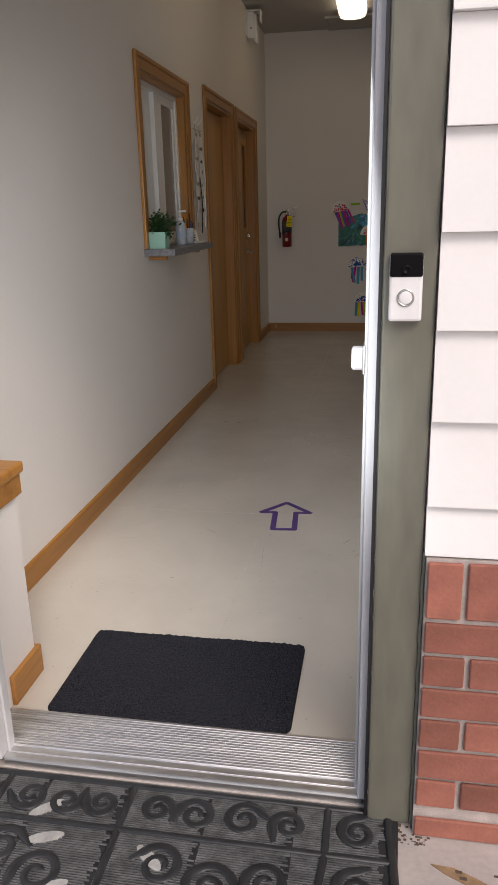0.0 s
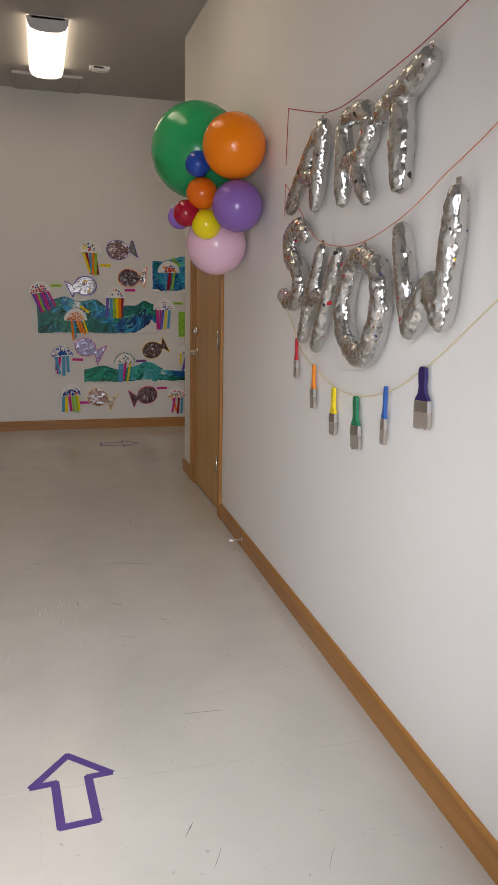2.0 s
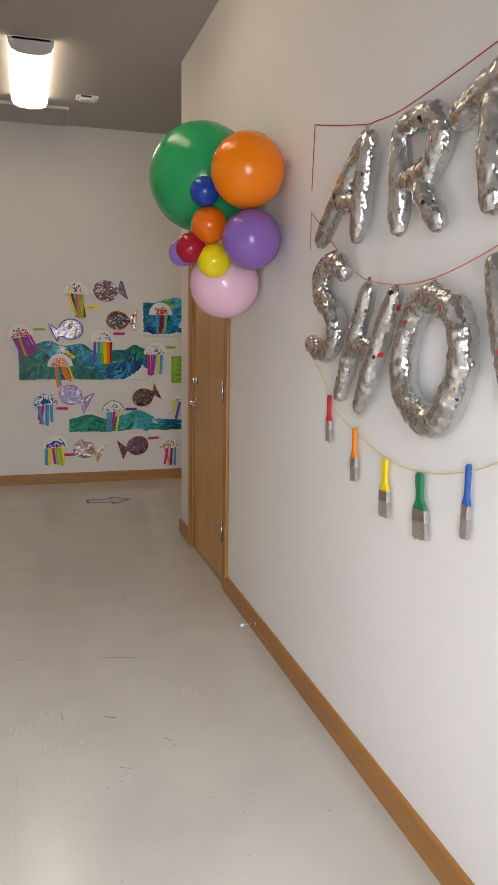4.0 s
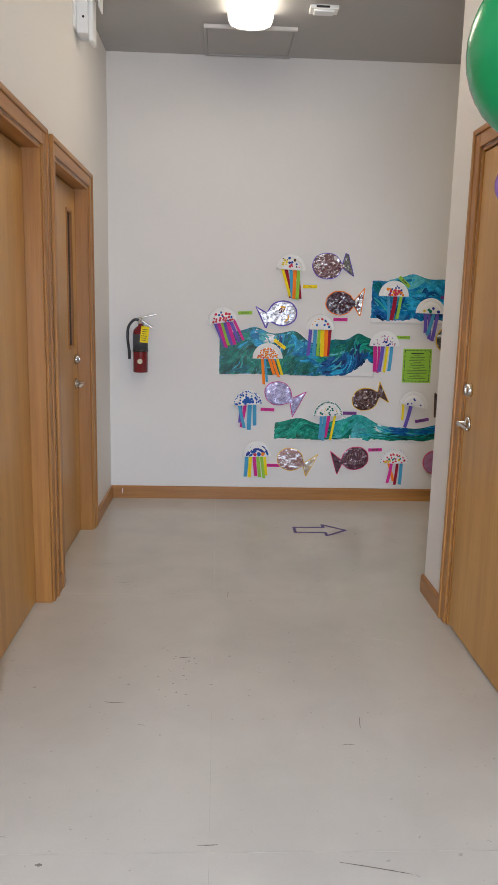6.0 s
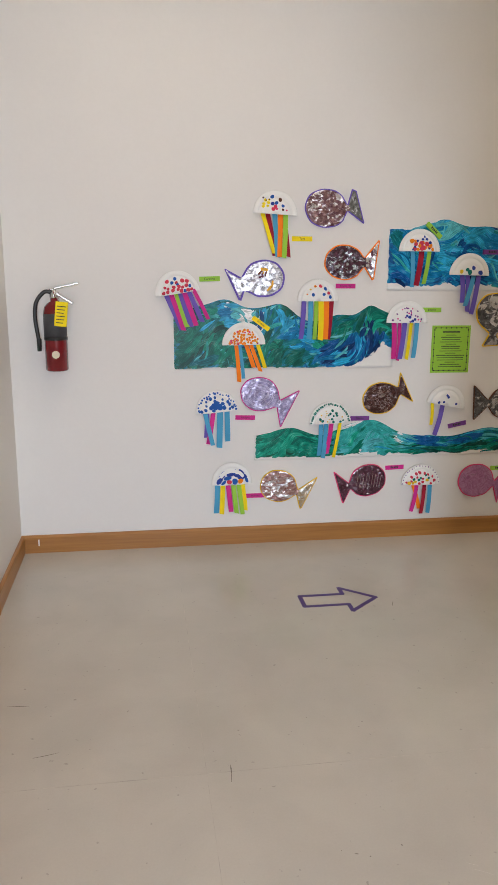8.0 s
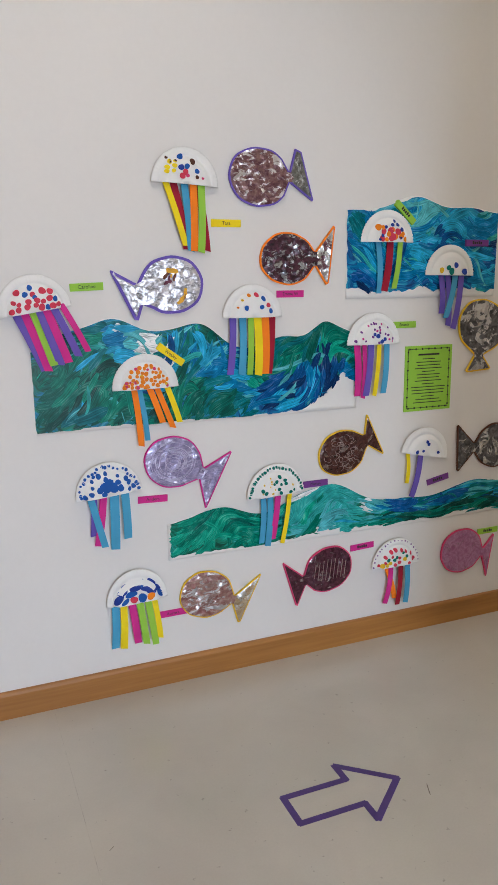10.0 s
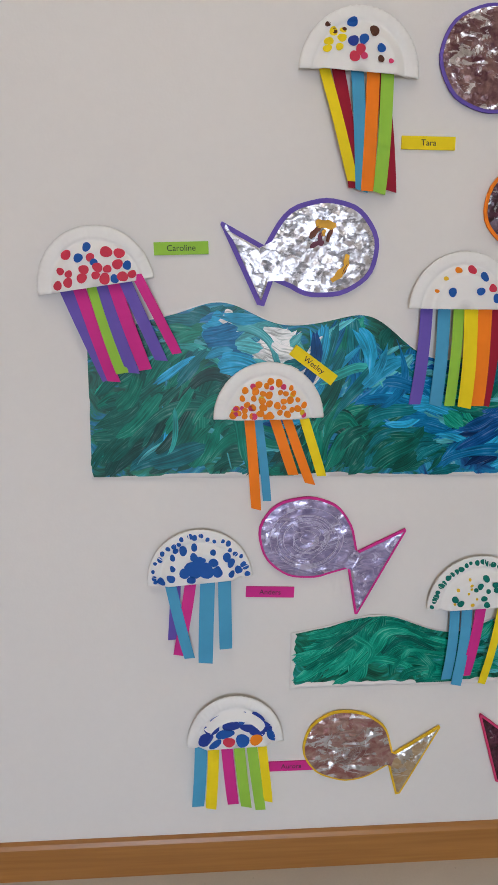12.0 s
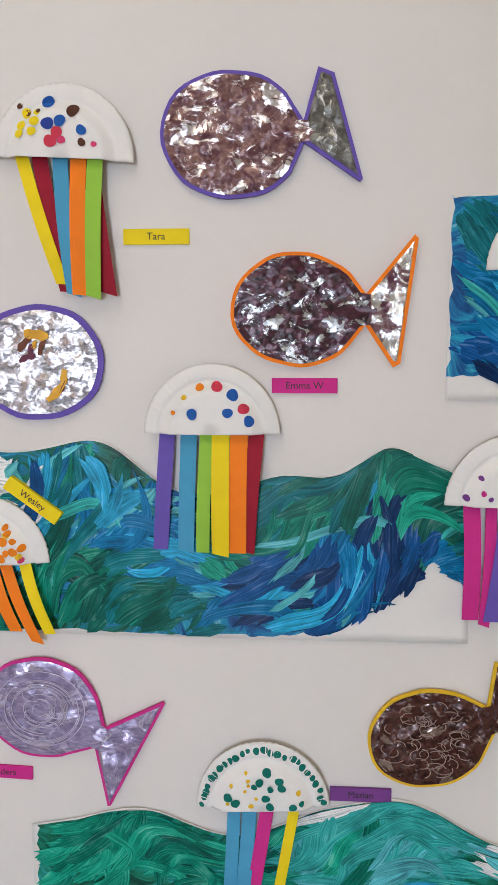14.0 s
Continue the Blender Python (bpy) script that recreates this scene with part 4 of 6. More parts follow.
def arrow(name, tip, half, head, neck, tail, width, turn, label):
    """A block arrow outlined in tape: tip forward along local y."""
    e = root(name, label, "tape arrow", (tip[0], tip[1], 0), (0, 0, turn))
    pts = [(0, 0), (half, -head), (neck, -head), (neck, -tail), (-neck, -tail), (-neck, -head), (-half, -head)]
    for i in range(7):
        a, b = Vector(pts[i]), Vector(pts[(i + 1) % 7])
        d = (b - a).normalized()
        s = Vector((d.y, -d.x)) * width / 2
        o = width * 0.28
        p = [a - d * o + s, b + d * o + s, b + d * o - s, a - d * o - s]
        part("tape", floor_plate([(q.x, q.y) for q in p], 0.0002 + 0.00015 * i, 0.0008 + 0.00015 * i), TAPE, e)


arrow("floor_arrow", (-0.432, 3.405), 0.118, 0.125, 0.050, 0.322, 0.026, 4, "purple tape arrow on the vinyl floor pointing down the hall")
arrow("floor_arrow", (0.385, 8.13), 0.125, 0.145, 0.056, 0.352, 0.021, -90, "purple tape arrow on the vinyl floor pointing to the side passage")

# seams and scuffs of the floor
bm = bmesh.new()
for y in (3.25, 5.10, 6.98):
    box(LEFT + 0.02, RIGHT - 0.02 if y < 6.9 else 4.1, y, y + 0.0018, -0.001, 0.0005, bm=bm)
for xs in (-0.515,):
    for ya, yb in ((1.72, 3.25), (3.252, 5.10), (5.102, 6.98), (6.982, 8.9)):
        box(xs, xs + 0.0016, ya, yb, -0.001, 0.0005, bm=bm)
structure("floor_seam", bm, SEAM, "faint seams between sheets of vinyl", "floor seam")
SPECKS = ((-0.623, 6.268, 9), (-0.634, 6.025, 8), (-0.94, 5.914, 5), (-0.134, 6.58, 4), (-0.95, 4.85, 6))
rnd = random.Random(3)
bm = bmesh.new()


def scuff(x, y, length, ang, w):
    pts, n = [], 5
    bend = rnd.uniform(-0.12, 0.12)
    for i in range(n):
        t = i / (n - 1)
        a = radians(ang) + bend * t
        pts.append((x + length * t * math.cos(a), y + length * t * math.sin(a), w * (0.25 + math.sin(math.pi * (0.1 + 0.8 * t))) * rnd.uniform(0.6, 1.2)))
    vs = []
    for px, py, pw in pts:
        a = radians(ang + 90)
        vs.append((bm.verts.new((px + pw / 2 * math.cos(a), py + pw / 2 * math.sin(a), 0.0007)), bm.verts.new((px - pw / 2 * math.cos(a), py - pw / 2 * math.sin(a), 0.0007))))
    for p, q in zip(vs, vs[1:]):
        bm.faces.new((p[0], q[0], q[1], p[1]))


for i in range(24):
    scuff(rnd.uniform(-1.15, 0.5), rnd.uniform(2.2, 8.7), rnd.choice((0.012, 0.02, 0.03, 0.05, 0.08)), rnd.uniform(0, 180), rnd.uniform(0.001, 0.003))
for x, y, L, a, w in ((-0.03, 3.55, 0.15, -2, 0.003), (-0.13, 2.96, 0.06, 60, 0.003), (0.0, 2.66, 0.04, -40, 0.003), (0.03, 2.62, 0.05, -40, 0.003), (-0.47, 2.9, 0.2, -87, 0.0008), (-0.66, 6.26, 0.05, 10, 0.006), (-0.93, 5.9, 0.08, -10, 0.004),
                      (-1.06, 4.85, 0.03, 0, 0.012), (-0.97, 4.82, 0.06, 40, 0.010), (-0.87, 4.88, 0.05, 20, 0.006), (-0.99, 5.06, 0.02, 0, 0.010), (-0.96, 4.56, 0.02, 0, 0.012), (-0.55, 5.13, 0.06, -3, 0.004), (-0.15, 5.06, 0.20, -12, 0.004), (-0.35, 4.6, 0.06, -85, 0.003), (-0.19, 4.54, 0.05, -30, 0.005), (0.0, 4.33, 0.05, -30, 0.003)):
    scuff(x, y, L, a, w)
for cx, cy, n in SPECKS:
    for i in range(n):
        scuff(cx + rnd.gauss(0, 0.07), cy + rnd.gauss(0, 0.08), rnd.uniform(0.003, 0.015), rnd.uniform(0, 180), rnd.uniform(0.002, 0.005))
tagged(part("scuff_marks", bm, SCUFF), "dark scuffs and heel marks on the vinyl floor", "scuff marks", kind="stuff")

# Scratched, worn patches of floor; their gloss is drawn as paler lines.
WEAR = mat("pale_floor_streak", (0.625, 0.595, 0.535), 0.55, vary=0.1, scale=40, bump=0)
bm = bmesh.new()
for cx, cy, sx, sy, ang, count in ((-0.43, 4.48, 0.09, 0.12, 86, 34), (0.15, 4.62, 0.08, 0.12, 80, 8), (-0.98, 3.62, 0.03, 0.12, 62, 7), (-0.66, 3.70, 0.03, 0.12, 84, 7), (0.18, 6.45, 0.12, 0.06, -25, 12)):
    for i in range(count):
        scuff(rnd.gauss(cx, sx), rnd.gauss(cy, sy), rnd.uniform(0.01, 0.09), ang + rnd.uniform(-12, 12), rnd.uniform(0.0006, 0.0022))
tagged(part("wax_streaks", bm, WEAR), "pale scratches on worn vinyl, gloss put into their colour", "streaks", kind="stuff")

# reception shelf and what stands on it
shelf = root("reception_shelf", "grey speckled laminate counter shelf under the reception window", "shelf", (LEFT, 4.66, 1.19))
part("top", box(-0.13, 0.183, -0.49, 0.49, -0.02, 0.02, 0.004, segs=2), STONE, shelf)
for y in (-0.40, 0.40):
    part("bracket", box(0, 0.11, y - 0.012, y + 0.012, -0.045, -0.02, 0.003), WOOD_X, shelf)


def plant(at):
    e = root("potted_plant", "small boxwood plant in a square mint ceramic pot", "plant", at)
    bm = bmesh.new()
    w0_, w1_, h = 0.047, 0.054, 0.092
    lo = [bm.verts.new((sx * w0_, sy * w0_, 0)) for sx, sy in ((-1, -1), (1, -1), (1, 1), (-1, 1))]
    hi = [bm.verts.new((sx * w1_, sy * w1_, h)) for sx, sy in ((-1, -1), (1, -1), (1, 1), (-1, 1))]
    inn = [bm.verts.new((sx * (w1_ - 0.006), sy * (w1_ - 0.006), h)) for sx, sy in ((-1, -1), (1, -1), (1, 1), (-1, 1))]
    bot = [bm.verts.new((sx * (w1_ - 0.007), sy * (w1_ - 0.007), h - 0.015)) for sx, sy in ((-1, -1), (1, -1), (1, 1), (-1, 1))]
    bm.faces.new(lo)
    bm.faces.new(bot)
    for r0, r1 in ((lo, hi), (hi, inn), (inn, bot)):
        for i in range(4):
            bm.faces.new((r0[i], r0[(i + 1) % 4], r1[(i + 1) % 4], r1[i]))
    part("pot", bm, MINT, e, "mint green square pot")
    r = random.Random(8)
    stems, leaves = bmesh.new(), bmesh.new()
    for i in range(78):
        a, tilt = r.uniform(0, 6.28), r.uniform(0.1, 1.62)
        d = Vector((math.cos(a) * math.sin(tilt), math.sin(a) * math.sin(tilt), math.cos(tilt)))
        n_ = r.uniform(0.065, 0.132)
        base = Vector((r.uniform(-0.03, 0.03), r.uniform(-0.03, 0.03), 0.085))
        pts = [base, base + d * n_ * 0.5 + Vector((0, 0, 0.01)), base + d * n_ + Vector((0, 0, -0.008 - 0.034 * max(0, tilt - 0.8)))]
        tube(pts, 0.0012, 4, stems)
        for k in range(11):
            t = 0.25 + 0.75 * k / 10
            p = pts[0].lerp(pts[1], t * 2) if t < 0.5 else pts[1].lerp(pts[2], t * 2 - 1)
            side = Vector((r.uniform(-1, 1), r.uniform(-1, 1), r.uniform(-0.4, 1))).normalized()
            fwd = (side + d * 0.5).normalized()
            wid = fwd.cross(Vector((r.uniform(-1, 1), r.uniform(-1, 1), 1))).normalized() * r.uniform(0.006, 0.010)
            l_ = r.uniform(0.014, 0.024)
            v = [leaves.verts.new(q) for q in (p, p + fwd * l_ * 0.5 + wid, p + fwd * l_, p + fwd * l_ * 0.5 - wid)]
            leaves.faces.new(v)
    part("stem", stems, LEAF, e)
    tagged(part("foliage", leaves, LEAF, e), "many small dark green leaves", kind="stuff")


plant((-1.282, 4.29, 1.21))
bottle = root("sanitizer_bottle", "clear pump bottle of hand sanitizer on the shelf", "bottle", (-1.27, 4.74, 1.21))
part("body", lathe([(0.030, 0), (0.034, 0.006), (0.034, 0.11), (0.026, 0.135), (0.013, 0.148)], 20), LIQUID, bottle, smooth=True)
part("label", lathe([(0.0346, 0.045), (0.0346, 0.085)], 20), mat("blue_label", (0.42, 0.50, 0.62), 0.5, bump=0), bottle, "pale blue label")
part("pump", lathe([(0.015, 0.146), (0.015, 0.162), (0.005, 0.166), (0.005, 0.195), (0.012, 0.197), (0.012, 0.21)], 16), WHITE, bottle, "white pump", True)
part("nozzle", box(-0.006, 0.04, -0.006, 0.006, 0.2, 0.212, 0.003), WHITE, bottle)
cup = root("pen_cup", "clear plastic cup of pens on the shelf", "cup", (-1.25, 4.86, 1.21))
part("cup_wall", lathe([(0.03, 0), (0.036, 0.10), (0.033, 0.10), (0.028, 0.004)], 20), LIQUID, cup, smooth=True)
r = random.Random(2)
for i, c in enumerate((INK, COL["royal"], COL["brown"], INK, COL["tangerine"], COL["brown"])):
    a = i * 1.05
    part("pen", tube([(0.012 * math.cos(a), 0.012 * math.sin(a), 0.006), (0.03 * math.cos(a), 0.03 * math.sin(a), 0.13 + 0.012 * i)], 0.004, 8), c, cup)
sign = root("counter_card", "small white folded card standing on the shelf", "card", (-1.275, 5.05, 1.21), (0, 0, 70))
bm = bmesh.new()
for s in (-1, 1):
    v = [bm.verts.new(q) for q in ((-0.05, s * 0.022, 0), (0.05, s * 0.022, 0), (0.05, 0, 0.085), (-0.05, 0, 0.085))]
    bm.faces.new(v)
part("fold", bm, PAPER_WHITE, sign).modifiers.new("thick", "SOLIDIFY").thickness = 0.001
bm = bmesh.new()
for i in range(4):
    box(-0.035, 0.01 + 0.008 * (i % 3), -0.0195 + 0.0042 * i, -0.0185 + 0.0042 * i, 0.014 + 0.016 * i, 0.020 + 0.016 * i, bm=bm)
part("print_lines", bm, INK, sign)
clip = part("sign_in_sheet", box(-1.31, -1.19, 4.95, 5.12, 1.211, 1.217, 0.001), PAPER_WHITE)
tagged(clip, "white sheet of paper lying flat on the shelf", "paper")

# hanging badges between window and door
rack = root("badge_rack", "wire rack of white badges and lanyards on the wall", "rack", (LEFT, 5.55, 1.6))
part("wire", tube([(0.012, -0.12, 0.37), (0.012, 0.12, 0.37)], 0.003, 6), STEEL, rack)
for y in (-0.08, 0.05):
    part("wire", tube([(0.012, y, 0.40), (0.012, y, -0.30)], 0.0025, 6), STEEL, rack)
    part("hook", tube(curved([(0.004, y, 0.41), (0.014, y, 0.415), (0.03, y, 0.43), (0.035, y, 0.45)]), 0.003, 6), WHITE, rack)
r = random.Random(21)
for i in range(7):
    for s in (-0.075, 0.055):
        z = 0.33 - i * 0.085 + r.uniform(-0.015, 0.015)
        b_ = part("badge", box(0.018, 0.021, s - 0.042 + r.uniform(-0.02, 0.02), s + 0.042, z - 0.075, z, 0.001), PAPER_WHITE, rack)
        part("clip", box(0.0165, 0.024, s - 0.006, s + 0.006, z - 0.004, z + 0.022, 0.001), INK if r.random() < 0.5 else STEEL, b_)
for y, z0_, z1_, c in ((-0.02, 0.05, -0.34, INK), (0.09, 0.0, -0.30, PAPER_WHITE), (0.1, 0.2, -0.1, PAPER_WHITE)):
    part("lanyard", tube(curved([(0.02, y, z0_), (0.028, y + 0.015, (z0_ + z1_) / 2), (0.02, y + 0.01, z1_)]), 0.004, 6), c, rack)

# fire extinguisher on the end wall
ext = root("fire_extinguisher", "red fire extinguisher with a yellow inspection tag on a wall hook", "fire extinguisher", (-1.098, BACK - 0.075, 1.0))
part("cylinder", lathe([(0.050, 0), (0.056, 0.006), (0.056, 0.29), (0.050, 0.318), (0.034, 0.337), (0.018, 0.345), (0.018, 0.36)], 32), RED_ENAMEL, ext, "glossy red cylinder", True)
part("label", lathe([(0.0566, 0.165), (0.0566, 0.285)], 32), LABEL_GREY, ext, "dark instruction label", True)
part("strap", lathe([(0.0585, 0.155), (0.0585, 0.170)], 32), BLACK, ext, smooth=True)
part("emblem", lathe([(0.001, -0.0568), (0.019, -0.0568), (0.019, -0.054)], 20, (0.002, 0, 0.085), "y"), mat("gold_emblem", (0.62, 0.55, 0.38), 0.4, bump=0), ext, "pale round emblem")
part("valve", lathe([(0.017, 0.358), (0.021, 0.365), (0.021, 0.385), (0.013, 0.392), (0.013, 0.41)], 18), STEEL, ext, smooth=True)
part("handle", box(-0.012, 0.095, -0.013, 0.013, -0.006, 0.006, 0.003), STEEL, ext).matrix_local = pose(0.012, 0, 0.385, 0, 32, 0)
part("squeeze_lever", box(-0.02, 0.128, -0.012, 0.012, -0.005, 0.005, 0.003), STEEL, ext).matrix_local = pose(0.0, 0, 0.407, 0, -13, 0)
part("hose", tube(curved([(-0.01, -0.005, 0.39), (-0.045, -0.01, 0.39), (-0.085, -0.015, 0.34), (-0.093, -0.02, 0.26), (-0.083, -0.02, 0.17), (-0.08, -0.02, 0.13)]), 0.010, 10), BLACK, ext, "black rubber hose", True)
part("nozzle", lathe([(0.011, 0.10), (0.012, 0.16), (0.009, 0.165)], 12, (-0.08, -0.02, 0.0)), BLACK, ext, smooth=True)
tg = part("inspection_tag", box(-0.03, 0.03, -0.0012, 0, -0.12, 0, 0.0005), COL["yellow"], ext, "bright yellow paper tag")
tg.matrix_local = pose(0.045, -0.066, 0.345, -6, 6, 0)
bm = bmesh.new()
for i in range(6):
    box(-0.022, 0.012 + 0.004 * (i % 3), -0.0022, -0.001, -0.105 + i * 0.016, -0.101 + i * 0.016, bm=bm)
part("print_lines", bm, INK, tg)
part("pin", tube([(0.0, -0.02, 0.398), (0.012, -0.03, 0.36), (0.03, -0.045, 0.345)], 0.0015, 5), RED_ENAMEL, ext)
part("wall_hook", box(-0.02, 0.02, 0.05, 0.075, 0.30, 0.39, 0.003), STEEL, ext)

# ---- children's sea art on the end wall ----
GREENS = ((0.004, 0.045, 0.03), (0.008, 0.12, 0.075), (0.012, 0.20, 0.12), (0.02, 0.30, 0.26), (0.07, 0.42, 0.48), (0.75, 0.8, 0.8))
BLUES = ((0.006, 0.045, 0.16), (0.01, 0.10, 0.30), (0.015, 0.19, 0.42), (0.03, 0.32, 0.52), (0.09, 0.46, 0.60), (0.8, 0.84, 0.85))
MIXED = ((0.006, 0.06, 0.045), (0.012, 0.19, 0.13), (0.014, 0.17, 0.36), (0.03, 0.30, 0.46), (0.10, 0.45, 0.55), (0.78, 0.82, 0.82))
P_GREEN = painting("green_finger_paint", GREENS, (0.30, 0.42, 0.52, 0.63, 0.72, 0.86), 5.0)
P_BLUE = painting("blue_finger_paint", BLUES, (0.28, 0.40, 0.50, 0.60, 0.70, 0.83), 5.5)
P_MIXED = painting("blue_green_finger_paint", MIXED, (0.30, 0.46, 0.54, 0.62, 0.70, 0.82), 5.5)
P_TURQ = painting("turquoise_finger_paint", ((0.01, 0.15, 0.11), (0.02, 0.26, 0.22), (0.05, 0.38, 0.40), (0.13, 0.50, 0.52), (0.75, 0.8, 0.78)), (0.30, 0.42, 0.52, 0.66, 0.82), 6.0)
DEPTH = 0.003
ART = 0.078       # the art's own x starts this far east


def sheet_top(x, bumps, low):
    """The wavy upper edge of a paper wave: the highest of some rounded humps."""
    return low + sum(h * math.exp(-((x - c) / w) ** 2) for c, w, h in bumps)


TEMPERA = {k: stroke_paint(k + "_tempera", v) for k, v in {
    "pine": (0.002, 0.058, 0.050), "forest": (0.003, 0.112, 0.086), "emerald": (0.004, 0.185, 0.128), "jade": (0.012, 0.30, 0.20), "turquoise": (0.035, 0.34, 0.32),
    "teal": (0.005, 0.16, 0.19), "ocean": (0.005, 0.165, 0.38), "navy": (0.002, 0.03, 0.12), "cobalt": (0.003, 0.075, 0.26), "sky": (0.025, 0.32, 0.54), "aqua": (0.09, 0.42, 0.47), "foam": (0.74, 0.79, 0.79)}.items()}


LIGHT = {"teal": 0.24, "ocean": 0.22, "sky": 0.36, "aqua": 0.36, "emerald": 0.14, "forest": 0.14, "cobalt": 0.12}      # how often a lighter streak crosses a colour


def strokes(e, put, x0, x1, count, size, colours, seed):
    """Finger-paint strokes: ribbons with frayed ends that drift along a swirling flow."""
    r_ = random.Random(seed)
    sets = {}
    cols = 6

    def flow(px, pt):
        bias = 0.1 if px < -0.2 else 0.7 if px < 0.12 else 0.1
        return bias + 1.3 * noise.noise((px * 4.6, pt * 1.25, seed)) + 0.9 * noise.noise((px * 11, pt * 3.0, seed + 9))
    for i in range(count):
        x, t = r_.uniform(x0, x1), r_.uniform(0.0, 1.0)
        u = 0.5 + 1.15 * noise.noise((x * 8.5, t * 2.4, seed + 4)) + r_.uniform(-0.16, 0.16)
        name = colours(x, t, min(0.999, max(0, u)))
        if not name:
            continue
        thin = 1.0
        if name != "foam" and r_.random() < LIGHT.get(name, 0.05):
            name, thin = r_.choice(("aqua", "sky", "aqua", "turquoise")) if name in ("teal", "ocean", "sky", "aqua") else r_.choice(("ocean", "sky")) if name == "cobalt" else r_.choice(("jade", "turquoise", "emerald")), 0.45
        length, width = r_.uniform(0.08, 0.24) * size, r_.uniform(0.012, 0.030) * size * thin
        lean, curl = r_.uniform(-0.25, 0.25), r_.choice((-1, 1)) * r_.uniform(0, 3.0) ** 2
        n = 14
        off = 0.0028 + 0.000005 * i
        line, px, pt = [], x, t
        home, jit = colours(x, t, 0.5), r_.uniform(-0.05, 0.05)
        for k in range(n + 1):
            if not colours(px, pt, 0.5) or not -0.02 < pt < 1.02 or k > 6 and colours(px + jit, pt + 2 * jit, 0.5) != home:
                break
            a = flow(px, pt) + lean + curl * length * k / n
            line.append((px, pt, a))
            px, pt = px + length / n * math.cos(a), pt + length / n * math.sin(a) / 0.28
        m = len(line) - 1
        if m < 6:
            continue
        verts, faces, uvs = sets.setdefault(name, ([], [], []))
        base = len(verts)
        for c in range(cols + 1):
            side = c / cols - 0.5
            round_ = 1.6 * (2 * side) ** 2
            f0, f1 = round_ + r_.uniform(0, 1.3), m - round_ - r_.uniform(0, 1.6)
            for k in range(m + 1):
                f = f0 + (f1 - f0) * k / m
                j = min(m - 1, int(f))
                p, q, w = line[j], line[j + 1], f - j
                qx, qt, a = (p[d] + (q[d] - p[d]) * w for d in range(3))
                wide = side * width * (0.72 + 0.28 * math.sin(math.pi * f / m)) * (1 + 0.10 * math.sin(9 * f / m + i))
                vx, vt = qx - wide * math.sin(a), qt + wide * math.cos(a) / 0.28
                verts.append(put(min(x1 - 0.003, max(x0 + 0.003, vx)), min(0.988, max(0.012, vt)), off))
                uvs.append((i * 0.731 + length * f / m, i * 0.137 + side * width))
        for c in range(cols):
            for k in range(m):
                p = base + c * (m + 1) + k
                faces.append((p, p + 1, p + m + 2, p + m + 1))
    for name, (verts, faces, uvs) in sets.items():
        me = bpy.data.meshes.new("finger_paint")
        me.from_pydata(verts, [], faces)
        layer = me.uv_layers.new(name="stroke")
        for loop in me.loops:
            layer.data[loop.index].uv = uvs[loop.vertex_index]
        me.materials.append(TEMPERA[name])
        o = new("finger_paint", me)
        o.parent = e
        tagged(o, name + " finger-paint strokes", kind="stuff")


def wave_sheet(x0, x1, bottom, low, bumps, patches, label, colours, count, size=1.0):
    """A long paper wave, painted in overlapping patches of strokes with ragged edges."""
    e = root("paper_wave", label, "wall art", (x0 + ART, BACK, bottom), group="painted paper waves")
    bm = bmesh.new()
    n, rows = 72, 20

    def put(x, t, off):
        top = sheet_top(x, bumps, low) - bottom
        curl = 0.0012 * (1 + math.sin(9 * x + 1.3)) * (0.25 + 0.75 * t) + (0.002 if t == 0 else 0) * abs(math.sin(5 * x))
        return (x - x0, -DEPTH - curl - off, t * top)

    def strip(xa, xb, ta, tb, off, cols, material, name, ragged=0.0, seed=0.0, back=False):
        b = bmesh.new()
        grid = []
        for i in range(cols + 1):
            x = xa + (xb - xa) * i / cols
            lo, hi = ta, tb
            if ragged:
                lo += ragged * noise.noise((x * 14, seed, 1.0)) + 0.4 * ragged * noise.noise((x * 50, seed, 4.0))
                hi += ragged * 0.7 * noise.noise((x * 13, seed, 7.0))
                u = min(1, 5.5 * min(i + 0.6, cols - i + 0.6) / cols + 0.25 * noise.noise((x * 40, seed, 9.0)))
                m_ = 0.5 * (ta + tb) + 0.2 * noise.noise((x * 9, seed, 5.0))
                if tb - ta < 0.85:
                    lo, hi = m_ + (lo - m_) * max(0.08, u), m_ + (hi - m_) * max(0.08, u)
                lo, hi = max(0.012, lo), min(0.992, hi)
            near = max(0, 1 - min(i, cols - i) / (0.14 * cols)) if ragged else 0
            grid.append([b.verts.new(put(min(x1 - 0.004, max(x0 + 0.004, x + near * (0.008 if min(abs(x - x0), abs(x - x1)) < 0.1 else 0.05) * (noise.noise((k * 0.45, seed, 2.0)) + 0.4 * noise.noise((k * 1.4, seed, 6.0))))), lo + (hi - lo) * k / rows, off)) for k in range(rows + 1)])
        for g, h in zip(grid, grid[1:]):
            for k in range(rows):
                b.faces.new((g[k], h[k], h[k + 1], g[k + 1]))
        o = part(name, b, material, e, smooth=True)
        return o
    sh = strip(x0, x1, 0, 1, 0, n, PAPER_WHITE, "sheet")
    sol = sh.modifiers.new("thick", "SOLIDIFY")
    sol.thickness, sol.offset = 0.0008, 0
    for i, (xa, xb, ta, tb, m, rg) in enumerate(patches):
        strip(xa, xb, ta, tb, 0.0012 + 0.0003 * i, 90, m, "paint", rg, i * 3.7 + x0)
    strokes(e, put, x0, x1, count, size, colours, 3.0 + x0)
    return e


